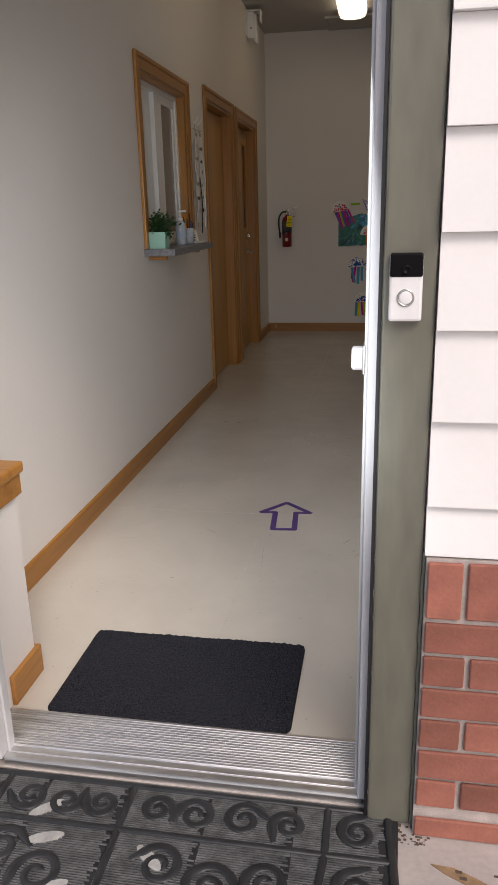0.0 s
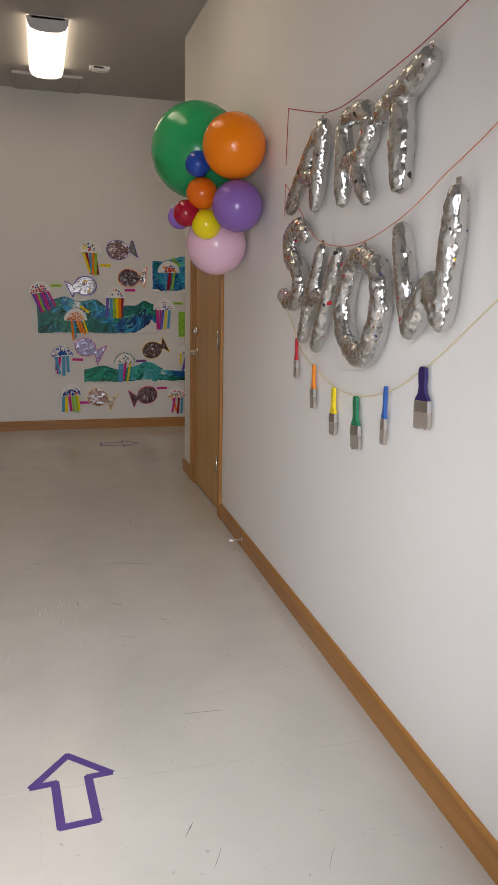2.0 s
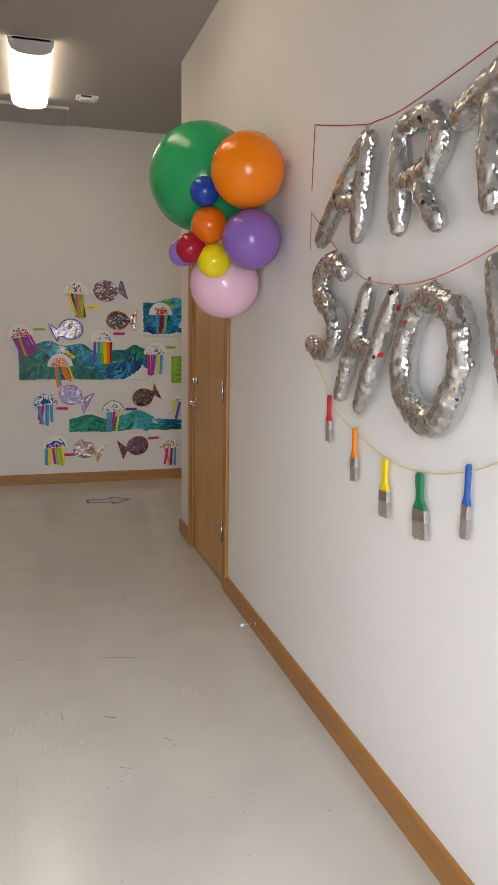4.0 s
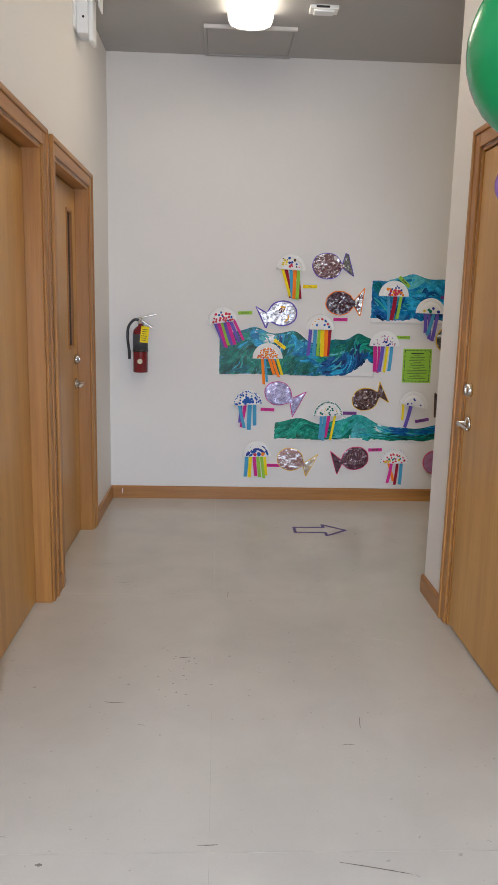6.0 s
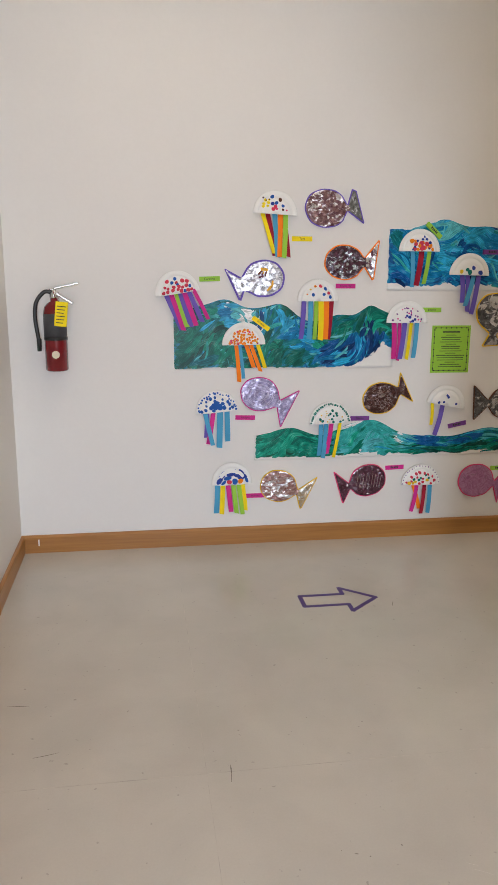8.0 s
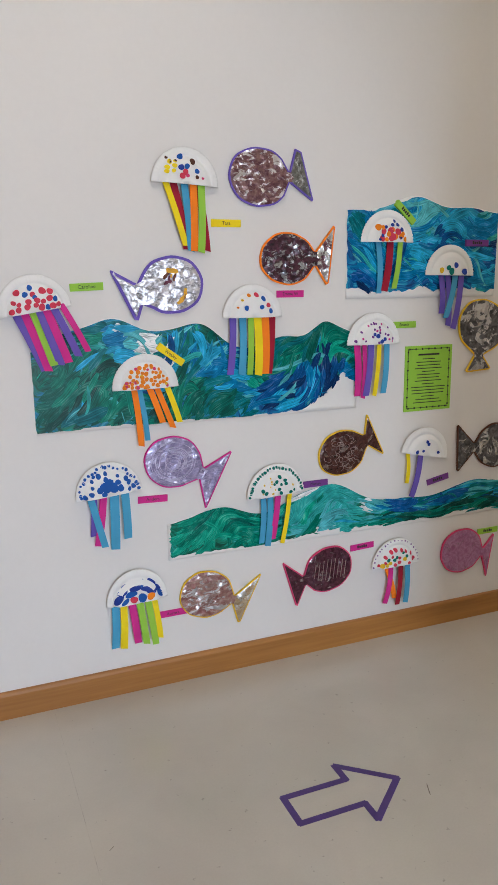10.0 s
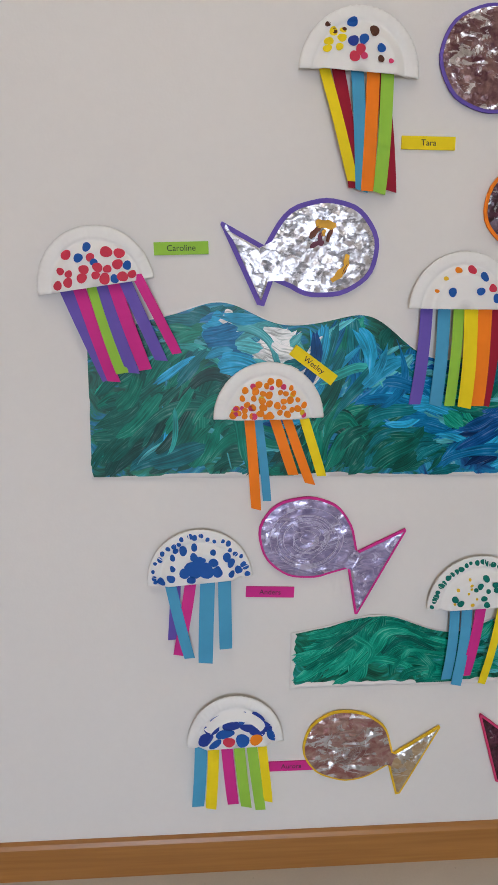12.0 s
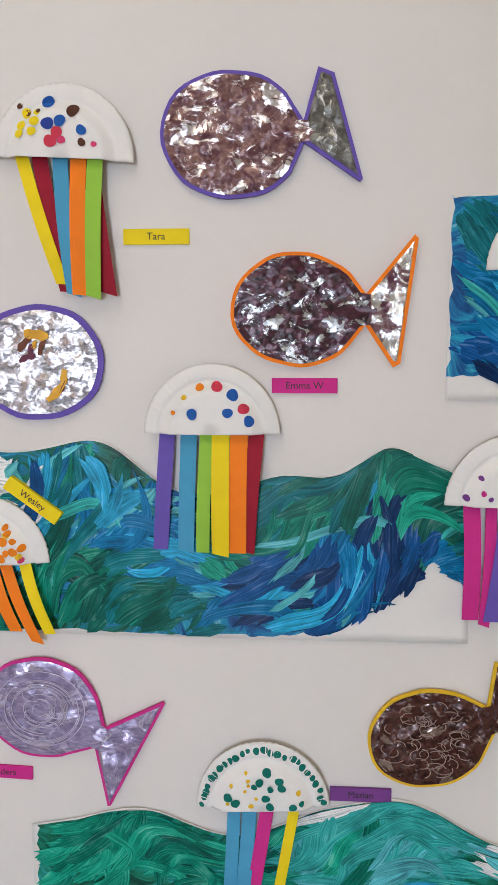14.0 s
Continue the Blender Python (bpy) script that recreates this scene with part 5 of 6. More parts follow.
def pick(u, **weights):
    """The colour at share u of an ordered range of colours."""
    total = sum(weights.values())
    for name, w in weights.items():
        u -= w / total
        if u <= 0:
            break
    return name


def colours_long(x, t, u):
    """Greens at both ends, blue in the middle and low right, bare paper along the bottom right."""
    edge = 0.03 * math.sin(37 * x) + 0.02 * math.sin(90 * x)
    if x > -0.1 and t < 0.015 + 0.6 * edge + 0.03 * max(0, min(1, (x - 0.1) / 0.2)) + min(0.27, 1.9 * max(0, x - 0.42)):
        return None
    if math.hypot((x + 0.25) / 0.095, (t - 0.86) / 0.13) < 1 or math.hypot((x + 0.19) / 0.022, (t - 0.74) / 0.2) < 1:
        return "foam" if u < 0.75 else "aqua"
    if x < -0.30 and t < 0.55 or x < -0.48 or x < -0.02 and t < 0.34:
        return pick(u, emerald=3, forest=6, pine=4, teal=1.5)
    if x < 0.06 and t > 0.5:
        return pick(u, emerald=1.5, teal=4, ocean=2, sky=3.4, aqua=2.4, foam=1.4) if x < -0.05 or t < 0.8 else pick(u, jade=2, emerald=4, forest=2, aqua=1)
    if x < 0.14:
        return pick(u, forest=1, teal=3, ocean=4, sky=3, cobalt=2)
    if t < 0.50:
        return pick(u, ocean=3, cobalt=8, navy=4, sky=0.7)
    return pick(u, teal=2, forest=6, emerald=5, jade=1.4)


def colours_low(x, t, u):
    """Plain green, then turquoise, then green under blue."""
    if t < 0.07 + 0.03 * math.sin(31 * x):
        return None
    if x < 0.27:
        return pick(u, forest=0.6, emerald=5, jade=7)
    if x < 0.66:
        return pick(u, emerald=0.4, jade=1.2, turquoise=6, aqua=3, foam=0.3) if t > 0.25 else pick(u, emerald=1, turquoise=3, aqua=2, foam=1)
    if t > 0.5:
        return pick(u, cobalt=1.5, ocean=4, teal=3, sky=2, aqua=0.6)
    return pick(u, pine=2, forest=4, emerald=5, teal=2)


def colours_blue(x, t, u):
    """Deep blue below, lighter sea blue above, bare paper along the foot."""
    if t < 0.10 + 0.05 * math.sin(25 * x) + 0.03 * math.sin(71 * x):
        return None
    return pick(u, teal=2, ocean=4, sky=5, aqua=1.5) if t > 0.66 else pick(u, navy=2, cobalt=6, ocean=6, sky=1.2)


wave_sheet(-0.585, 0.625, 0.987, 1.235, ((-0.48, 0.1, 0.062), (-0.31, 0.12, 0.117), (-0.12, 0.1, 0.057), (0, 0.09, 0.081), (0.32, 0.1, 0.042), (0.48, 0.07, 0.081), (0.58, 0.07, 0.043)),
           ((-0.582, 0.24, 0.02, 1.0, P_MIXED, 0.02), (-0.582, -0.12, 0.05, 0.52, P_GREEN, 0.16), (0.08, 0.615, 0.36, 0.995, P_GREEN, 0.08), (0.02, 0.46, 0.05, 0.5, P_BLUE, 0.06), (-0.16, 0.02, 0.2, 0.85, P_BLUE, 0.2)),
           "long paper wave finger-painted in green and blue swirls", colours_long, 1000, 1.25)
wave_sheet(-0.155, 1.40, 0.481, 0.60, ((-0.12, 0.1, 0.017), (0.05, 0.12, 0.060), (0.36, 0.1, 0.044), (0.52, 0.13, 0.092), (0.98, 0.1, -0.012), (1.22, 0.14, 0.034)),
           ((-0.14, 0.46, 0.08, 0.99, P_GREEN, 0.06), (0.28, 0.72, 0.16, 0.99, P_TURQ, 0.10), (0.62, 1.395, 0.12, 0.99, P_GREEN, 0.1), (0.72, 1.395, 0.45, 0.99, P_BLUE, 0.14)),
           "long paper wave finger-painted in green and turquoise", colours_low, 560, 1.3)
wave_sheet(0.565, 1.26, 1.402, 1.725, ((0.87, 0.12, 0.055), (1.12, 0.1, 0.02)),
           ((0.57, 1.255, 0.10, 0.99, P_BLUE, 0.07), (0.58, 1.255, 0.62, 0.99, painting("sea_blue_finger_paint", BLUES, (0.18, 0.28, 0.38, 0.52, 0.68, 0.9), 4.5), 0.12)),
           "paper wave finger-painted in deep blue strokes", colours_blue, 560, 1.1)


def plate_depth(r):
    """How far the paper plate stands off the wall at a share r of its radius."""
    if r < 0.60:
        return 0.022
    if r < 0.77:
        return 0.022 - 0.0150 * (r - 0.60) / 0.17
    if r < 0.83:
        return 0.007 + 0.0040 * (r - 0.77) / 0.06
    return 0.011 - 0.005 * (r - 0.83) / 0.17


def jellyfish(x, z, width, tilt, streamers, dots, label, seed, tall=1.02, spots=()):
    """Half a paper plate with painted dots and paper streamers hung from its straight edge."""
    R = width / 2
    e = root("paper_jellyfish", label, "paper craft", (x + ART, BACK - 0.010, z), (0, -tilt, 0), group="paper plate jellyfish")
    bm = bmesh.new()
    rs, n = (0, 0.2, 0.45, 0.57, 0.60, 0.64, 0.73, 0.77, 0.80, 0.83, 0.9, 0.95, 0.985, 1.0), 64
    grid = []
    for k, s in enumerate(rs):
        row = []
        for i in range(n + 1):
            a = math.pi * i / n
            flute = 0.0028 * math.sin(a * 56) if s > 0.82 else 0
            lip = -0.0015 if s == 1.0 else 0
            row.append(bm.verts.new((R * s * math.cos(a), -plate_depth(s) - flute - lip, R * tall * s * math.sin(a))))
        grid.append(row)
    for g, h in zip(grid, grid[1:]):
        for i in range(n):
            bm.faces.new((g[i], g[i + 1], h[i + 1], h[i]))
    bmesh.ops.remove_doubles(bm, verts=bm.verts[:], dist=1e-5)
    pl = part("half_plate", bm, PLATE, e, "white fluted paper plate half", True)
    so = pl.modifiers.new("thick", "SOLIDIFY")
    so.thickness, so.offset = 0.0012, 1
    rr, placed = random.Random(seed), []

    def dot(colour, u, v, r, turn=None):
        b, rings = bmesh.new(), []
        off = 0.0030 + 0.00012 * (len(e.children) % 6)
        for g in (0.5, 1.0):
            ring = []
            for k in range(14):
                t = 2 * math.pi * k / 14
                w = g * r * R * (1 + 0.08 * math.sin(2 * t + u * 30) + 0.05 * math.sin(3 * t + v * 40))
                dx, dz = w * math.cos(t), w * math.sin(t)
                if turn is not None:
                    c, sn = math.cos(radians(turn)), math.sin(radians(turn))
                    dx, dz = 1.7 * dx * c - 0.85 * dz * sn, 1.7 * dx * sn + 0.85 * dz * c
                px, pz = R * u + dx, max(0.001, R * v + dz)
                ring.append(b.verts.new((px, -plate_depth(min(1, math.hypot(px, pz) / R)) - off, pz)))
            rings.append(ring)
        c = b.verts.new((R * u, -plate_depth(min(1, math.hypot(u, v))) - off - 0.0002, R * v))
        for k in range(14):
            j = (k + 1) % 14
            b.faces.new((rings[0][k], rings[0][j], c))
            b.faces.new((rings[0][k], rings[1][k], rings[1][j], rings[0][j]))
        part("paint_dot", b, COL[colour], e)
    for colour, count, size, r0, r1, along in dots:
        for i in range(count):
            if along:
                a, s = math.pi * (i + 0.5 + rr.uniform(-0.25, 0.25)) / count, rr.uniform(r0, r1)
            sz = size * R * rr.uniform(0.75, 1.2) * (0.8 if along else 1.1)
            for attempt in range(1 if along else 12):
                if not along:
                    a, s = rr.uniform(0.12, math.pi - 0.12), math.sqrt(rr.uniform(r0 * r0, (r1 + 0.04) ** 2))
                cx, cz = R * s * math.cos(a), max(sz * 1.15, R * s * math.sin(a))
                if all(math.hypot(cx - ox, cz - oz) > 0.85 * (sz + os) for ox, oz, os in placed):
                    break
            placed.append((cx, cz, sz))
            if math.hypot(cx, cz) > R * 0.97:
                cx, cz = cx * 0.95, cz * 0.95
            dot(colour, cx / R, cz / R, sz / R)
    for spot in spots:
        dot(*spot)
    for j, (u0, u1, length, colour, *more) in enumerate(streamers):
        b = bmesh.new()
        w = (more[0] if more else 0.115) * R
        bow = 0.012 + 0.0012 * math.sin(2.3 * j + seed)
        back = 0.001 + 0.0019 * j
        rows = []
        for k in range(9):
            t = k / 8
            cx = R * (u0 + (u1 - u0) * t) + 0.01 * R * math.sin(3 * t + j)
            y = -back - bow * math.sin(math.pi * min(1, t * 0.9)) - 0.003 * t * t * (j % 3) / 2
            wt = w * (1.0 if t < 0.96 else 0.97)
            rows.append([b.verts.new((cx - wt, y - 0.0006 * math.sin(4 * t), 0.012 - length * R * t)), b.verts.new((cx + wt, y, 0.012 - length * R * t - 0.006 * (j % 2)))])
        for p, q in zip(rows, rows[1:]):
            b.faces.new((p[0], p[1], q[1], q[0]))
        st = part("streamer", b, COL[colour], e, colour + " paper strip")
        so = st.modifiers.new("thick", "SOLIDIFY")
        so.thickness = 0.0007
    return e


J = jellyfish
J(-0.557, 1.383, 0.228, 9, ((-0.55, -0.1, 1.75, "purple"), (-0.32, 0.0, 1.75, "magenta"), (-0.08, 0.18, 1.65, "green"), (0.1, 0.36, 1.65, "purple"), (0.3, 0.58, 1.65, "magenta"), (0.5, 0.88, 1.5, "purple"), (0.72, 1.18, 1.45, "magenta", 0.09)),
  (("cherry", 17, 0.075, 0.15, 0.68, False), ("royal", 5, 0.07, 0.15, 0.65, False)), "paper plate jellyfish with red dots and purple and magenta strips", 1)
J(-0.050, 1.7845, 0.230, -3, ((-0.36, 0.10, 1.90, "red", 0.11), (0.36, 0.72, 1.88, "red", 0.12), (-0.62, 0.06, 1.80, "yellow", 0.095), (-0.04, 0.22, 1.92, "blue", 0.11), (0.24, 0.30, 1.94, "orange", 0.11), (0.48, 0.50, 1.94, "green", 0.11)),
  (), "paper plate jellyfish with rainbow strips gathered to a point", 2, 1.02,
  (("yellow", -0.49, 0.58, 0.07), ("yellow", -0.36, 0.47, 0.07), ("yellow", -0.56, 0.42, 0.07), ("yellow", -0.39, 0.33, 0.06), ("yellow", -0.58, 0.30, 0.065), ("yellow", -0.34, 0.60, 0.05), ("brown", -0.59, 0.68, 0.045), ("brown", -0.47, 0.59, 0.045), ("brown", -0.32, 0.62, 0.035), ("brown", 0.17, 0.63, 0.09),
   ("royal", -0.19, 0.74, 0.085), ("navy", -0.17, 0.44, 0.085), ("royal", 0.0, 0.48, 0.08), ("royal", 0.30, 0.37, 0.07), ("cherry", -0.04, 0.32, 0.085), ("cherry", -0.13, 0.21, 0.085), ("pink", 0.03, 0.23, 0.055), ("brown", 0.31, 0.21, 0.055), ("pink", 0.48, 0.19, 0.04)))
J(0.187, 1.3455, 0.225, 0, ((-0.66, -0.79, 1.88, "purple"), (-0.35, -0.39, 1.87, "blue", 0.12), (-0.08, -0.13, 1.9, "green", 0.10), (0.67, 0.53, 1.87, "red", 0.11), (0.42, 0.38, 1.9, "orange", 0.13), (0.15, 0.12, 1.9, "yellow", 0.13)),
  (), "paper plate jellyfish with straight rainbow strips", 3, 1.02,
  (("tangerine", -0.55, 0.32, 0.035), ("gold", -0.39, 0.54, 0.04), ("royal", -0.27, 0.30, 0.08), ("tangerine", -0.16, 0.69, 0.06), ("cherry", 0.09, 0.70, 0.08), ("royal", 0.32, 0.58, 0.085), ("cherry", 0.48, 0.38, 0.08), ("royal", 0.25, 0.32, 0.075), ("royal", 0.56, 0.20, 0.08)))
J(-0.211, 1.1175, 0.230, 1, ((-0.21, -0.03, 1.68, "blue", 0.08), (-0.37, -0.23, 1.80, "orange", 0.095), (0.06, 0.46, 1.17, "orange", 0.10), (0.30, 0.77, 1.33, "orange", 0.10), (0.62, 0.97, 1.2, "yellow", 0.09)),
  (("tangerine", 40, 0.056, 0.0, 0.66, False), ("pink", 9, 0.045, 0.1, 0.64, False), ("gold", 4, 0.05, 0.1, 0.64, False)), "paper plate jellyfish with orange dots and orange strips", 4)
J(-0.355, 0.757, 0.229, 5, ((-0.46, -0.64, 1.28, "purple", 0.10), (-0.17, -0.55, 1.58, "magenta", 0.105), (-0.60, -0.34, 1.68, "blue", 0.105), (0.15, -0.05, 1.80, "blue", 0.14), (0.48, 0.36, 1.55, "blue", 0.125)),
  (("royal", 23, 0.062, 0.84, 0.93, True), ("royal", 15, 0.062, 0.40, 0.74, False)), "paper plate jellyfish with blue dots and blue strips", 5, 1.02,
  (("royal", -0.10, 0.30, 0.17), ("royal", 0.12, 0.26, 0.16), ("royal", 0.0, 0.44, 0.11), ("royal", -0.28, 0.24, 0.10), ("royal", 0.28, 0.40, 0.09), ("royal", 0.34, 0.20, 0.10), ("royal", -0.16, 0.10, 0.08)))
J(0.274, 0.682, 0.234, 3, ((-0.43, -0.60, 1.65, "blue", 0.10), (-0.20, -0.40, 1.75, "blue", 0.105), (0.08, -0.22, 1.57, "magenta", 0.105), (0.50, 0.11, 1.75, "yellow", 0.075)),
  (("teal", 26, 0.060, 0.88, 0.93, True), ("teal", 12, 0.052, 0.1, 0.64, False), ("gold", 9, 0.03, 0.1, 0.64, False)), "paper plate jellyfish with a dark green dotted rim", 6)
J(-0.275, 0.350, 0.222, 2, ((-0.71, -0.84, 1.57, "blue", 0.13), (-0.46, -0.56, 1.6, "yellow", 0.115), (-0.21, -0.08, 1.53, "magenta", 0.12), (0.06, 0.19, 1.6, "green", 0.115), (0.33, 0.48, 1.7, "green", 0.11), (0.55, 0.64, 1.46, "yellow", 0.095)),
  (), "paper plate jellyfish with broad blue brush strokes", 7, 1.10,
  (("royal", -0.34, 0.64, 0.10, 24), ("navy", -0.48, 0.46, 0.11, 30), ("navy", -0.08, 0.54, 0.12, 8), ("royal", 0.16, 0.66, 0.08, 60), ("navy", 0.28, 0.46, 0.11, -12), ("navy", 0.48, 0.64, 0.09, -40), ("navy", 0.62, 0.42, 0.11, -48), ("navy", -0.62, 0.22, 0.12, 42), ("royal", -0.22, 0.36, 0.12, 4),
   ("royal", 0.74, 0.20, 0.09, -62), ("royal", -0.42, 0.14, 0.09, 32), ("navy", 0.44, 0.34, 0.10, -22), ("cherry", -0.14, 0.16, 0.12), ("tangerine", 0.42, 0.18, 0.13), ("royal", 0.14, 0.18, 0.15)))
J(0.738, 1.608, 0.228, 0, ((-0.34, -0.28, 1.75, "blue", 0.1), (0.12, -0.08, 1.65, "red", 0.13), (0.5, 0.28, 1.6, "green", 0.1)),
  (("navy", 8, 0.06, 0.3, 0.68, False), ("tangerine", 9, 0.08, 0.1, 0.6, False), ("cherry", 6, 0.09, 0.0, 0.45, False)), "paper plate jellyfish with orange paint and three strips", 8)
J(1.028, 1.485, 0.228, -1, ((-0.35, -0.25, 1.4, "purple"), (-0.08, 0.05, 1.8, "purple"), (0.25, -0.1, 1.55, "blue"), (0.5, 0.25, 1.9, "purple")),
  (("navy", 2, 0.09, 0.3, 0.6, False), ("teal", 2, 0.09, 0.1, 0.4, False), ("gold", 1, 0.08, 0.4, 0.5, False)), "paper plate jellyfish with a few big dots and purple strips", 9)
J(0.688, 1.230, 0.232, 0, ((-0.62, -0.58, 1.8, "magenta", 0.12), (-0.35, -0.38, 1.85, "magenta", 0.08), (-0.1, -0.28, 1.8, "purple", 0.12), (0.22, 0.05, 1.8, "yellow", 0.08), (0.5, 0.36, 1.75, "blue", 0.11)),
  (("violet", 15, 0.04, 0.1, 0.7, False), ("navy", 4, 0.065, 0.1, 0.5, False), ("magenta", 7, 0.035, 0.1, 0.7, False)), "paper plate jellyfish with tiny purple dots", 10)
J(0.940, 0.768, 0.226, -11, ((-0.72, -0.5, 1.2, "yellow", 0.08), (-0.15, -0.2, 1.65, "purple", 0.12)),
  (("navy", 5, 0.06, 0.2, 0.5, False),), "paper plate jellyfish with only two strips", 11)
J(0.818, 0.311, 0.228, 0, ((-0.42, 0.0, 1.4, "orange", 0.1), (-0.18, -0.42, 1.5, "magenta", 0.1), (0.22, 0.1, 1.65, "red", 0.1), (0.5, 0.45, 1.6, "blue", 0.11)),
  (("cherry", 14, 0.07, 0.1, 0.75, False), ("teal", 5, 0.06, 0.2, 0.7, False), ("gold", 4, 0.07, 0.2, 0.6, False), ("violet", 20, 0.035, 0.93, 0.97, True)), "paper plate jellyfish with pink and green dots", 12)


def inset(shape, d):
    """The outline moved outwards by d (inwards when negative)."""
    area = sum(p[0] * q[1] - q[0] * p[1] for p, q in zip(shape, shape[1:] + shape[:1]))
    sign, out, n = (1 if area > 0 else -1), [], len(shape)
    for i in range(n):
        p, o, q = Vector(shape[i]), Vector(shape[i - 1]), Vector(shape[(i + 1) % n])
        u, w = (p - o).normalized(), (q - p).normalized()
        m = Vector((u.y + w.y, -u.x - w.x))
        k = m.length_squared / 2
        out.append(tuple(p + m * (sign * d / max(0.35, k))))
    return out


def fish(x, z, rx, rz, turn, neck, half, tip_a, tip_b, edge, foil_mat, label, blunt=(0.012, 0.012), border=0.006, tail_mat=None):
    """A foil fish on coloured paper: an oval body drawn out to a neck, and a tail cut to two points."""
    e = root("foil_fish", label, "paper craft", (x + ART, BACK - 0.009, z), group="foil fish")
    nk = Vector(neck)
    way, n = math.atan2(nk.y, nk.x), nk.normalized()
    s = Vector((-n.y, n.x))
    a, b = Vector(tip_a), Vector(tip_b)
    if (a - b).dot(s) < 0:
        a, b, blunt = b, a, blunt[::-1]
    body = [tuple(nk - s * half), tuple(nk + s * half)]
    for i in range(34):
        t = way + 0.60 + (2 * math.pi - 1.20) * i / 33
        c, sn = math.cos(t - radians(turn)), math.sin(t - radians(turn))
        r = 1 / math.sqrt((c / rx) ** 2 + (sn / rz) ** 2) * (1 + 0.010 * math.sin(4 * t + x * 20) + 0.007 * math.sin(9 * t + z * 30))
        body.append((r * math.cos(t), r * math.sin(t)))
    up, low = nk + s * half, nk - s * half
    tail = [tuple(p) for p in (low, b + (low - b).normalized() * blunt[1] * 0.8, b + (a - b).normalized() * blunt[1], a + (b - a).normalized() * blunt[0], a + (up - a).normalized() * blunt[0] * 0.8, up)]
    bm = slab(body, -0.0012, 0.004)
    slab(tail, -0.0011, 0.004, bm)
    part("paper_edge", bm, COL[edge], e, edge + " paper border")
    for name, shape in (("foil_body", inset(body, -border)), ("foil_tail", inset(tail, -border))):
        bm = bmesh.new()
        cx, cz = sum(p[0] for p in shape) / len(shape), sum(p[1] for p in shape) / len(shape)
        if name == "foil_body":
            cx, cz = 0.0, 0.0
        m, rings = 72, 9
        length = [math.dist(p, q) for p, q in zip(shape, shape[1:] + shape[:1])]
        total, per = sum(length), []
        for i in range(m):
            f, k = total * i / m, 0
            while f > length[k]:
                f, k = f - length[k], k + 1
            p, q = shape[k], shape[(k + 1) % len(shape)]
            u = f / max(1e-6, length[k])
            per.append((p[0] + (q[0] - p[0]) * u, p[1] + (q[1] - p[1]) * u))
        centre, prev = bm.verts.new((cx, -0.0035, cz)), None
        for g in range(1, rings + 1):
            row = []
            for px, pz in per:
                qx, qz = cx + (px - cx) * g / rings, cz + (pz - cz) * g / rings
                y = -0.0022 - (0.0016 + 0.0022 * noise.noise(((qx + x) * 45, 2.0, (qz + z) * 45)) if g < rings else 0)
                row.append(bm.verts.new((qx, y, qz)))
            for i in range(m):
                j = (i + 1) % m
                if prev is None:
                    bm.faces.new((centre, row[i], row[j]))
                else:
                    bm.faces.new((prev[i], row[i], row[j], prev[j]))
            prev = row
        if name == "foil_body":
            k = half - border * 0.4
            quad = [nk - n * 0.022 - s * k * 1.25, nk - n * 0.022 + s * k * 1.25, nk + n * 0.018 + s * k, nk + n * 0.018 - s * k]
            slab([tuple(p) for p in quad], -0.0030, -0.0008, bm)
        part(name, bm, tail_mat if tail_mat and name == "foil_tail" else foil_mat, e, "crinkled painted foil")
    return e


def swirls(e, kind, spread, colour, count, seed):
    """Pale lines drawn with a fingertip through the wet paint."""
    r_ = random.Random(seed)
    for i in range(count):
        cx, cz = r_.uniform(-0.6, 0.6) * spread[0], r_.uniform(-0.6, 0.6) * spread[1]
        a0, size = r_.uniform(0, 6.28), r_.uniform(0.012, 0.026)
        if kind == "arc":
            rad = math.sqrt(r_.random()) * 0.88
            cx, cz, sweep = rad * spread[0] * math.cos(a0), rad * spread[1] * math.sin(a0), r_.uniform(1.2, 2.6)
            a1 = r_.uniform(0, 6.28)
            pts = [(cx + size * 0.8 * math.cos(a1 + sweep * k / 8), -0.0068, cz + size * 0.55 * math.sin(a1 + sweep * k / 8)) for k in range(9)]
        elif kind == "ring":
            rad, sweep = 0.15 + 0.8 * (i + 0.5) / count, r_.uniform(1.0, 3.2)
            pts = [(rad * spread[0] * math.cos(a0 + sweep * k / 16), -0.0068, rad * spread[1] * math.sin(a0 + sweep * k / 16)) for k in range(17)]
        else:
            cx = (-0.75 + 1.5 * i / max(1, count - 1)) * spread[0]
            h = 0.55 * spread[1] * math.sqrt(max(0.1, 1 - (cx / spread[0]) ** 2))
            pts = [(cx + 0.25 * k / 6 * h, -0.0068, -h + 2 * h * k / 6 + r_.uniform(-0.002, 0.002)) for k in range(7)]
        part("finger_line", tube(pts, 0.0011, 5, flat=0.6), colour, e)


F_SILVER = foil("bright_foil_few_smears", (0.22, 0.22, 0.24), 0.465, 14, (0.76, 0.75, 0.79), (0.42, 0.41, 0.44), 0.8, metal_rough=0.34, crinkle=95, facet=0.30, drag=(1, 1, 1.8))
F_MAROON = foil("foil_maroon_smears", (0.10, 0.030, 0.045), 0.545, 9, (0.80, 0.77, 0.78), (0.27, 0.15, 0.13), 0.8, metal_rough=0.28, crinkle=85, facet=0.42, drag=(1, 1, 1.6))
F_SPINE = foil("foil_grey_tail", (0.075, 0.070, 0.060), 0.60, 12, (0.55, 0.56, 0.54), (0.22, 0.22, 0.19), 0.8, metal_rough=0.28, crinkle=90, facet=0.45)
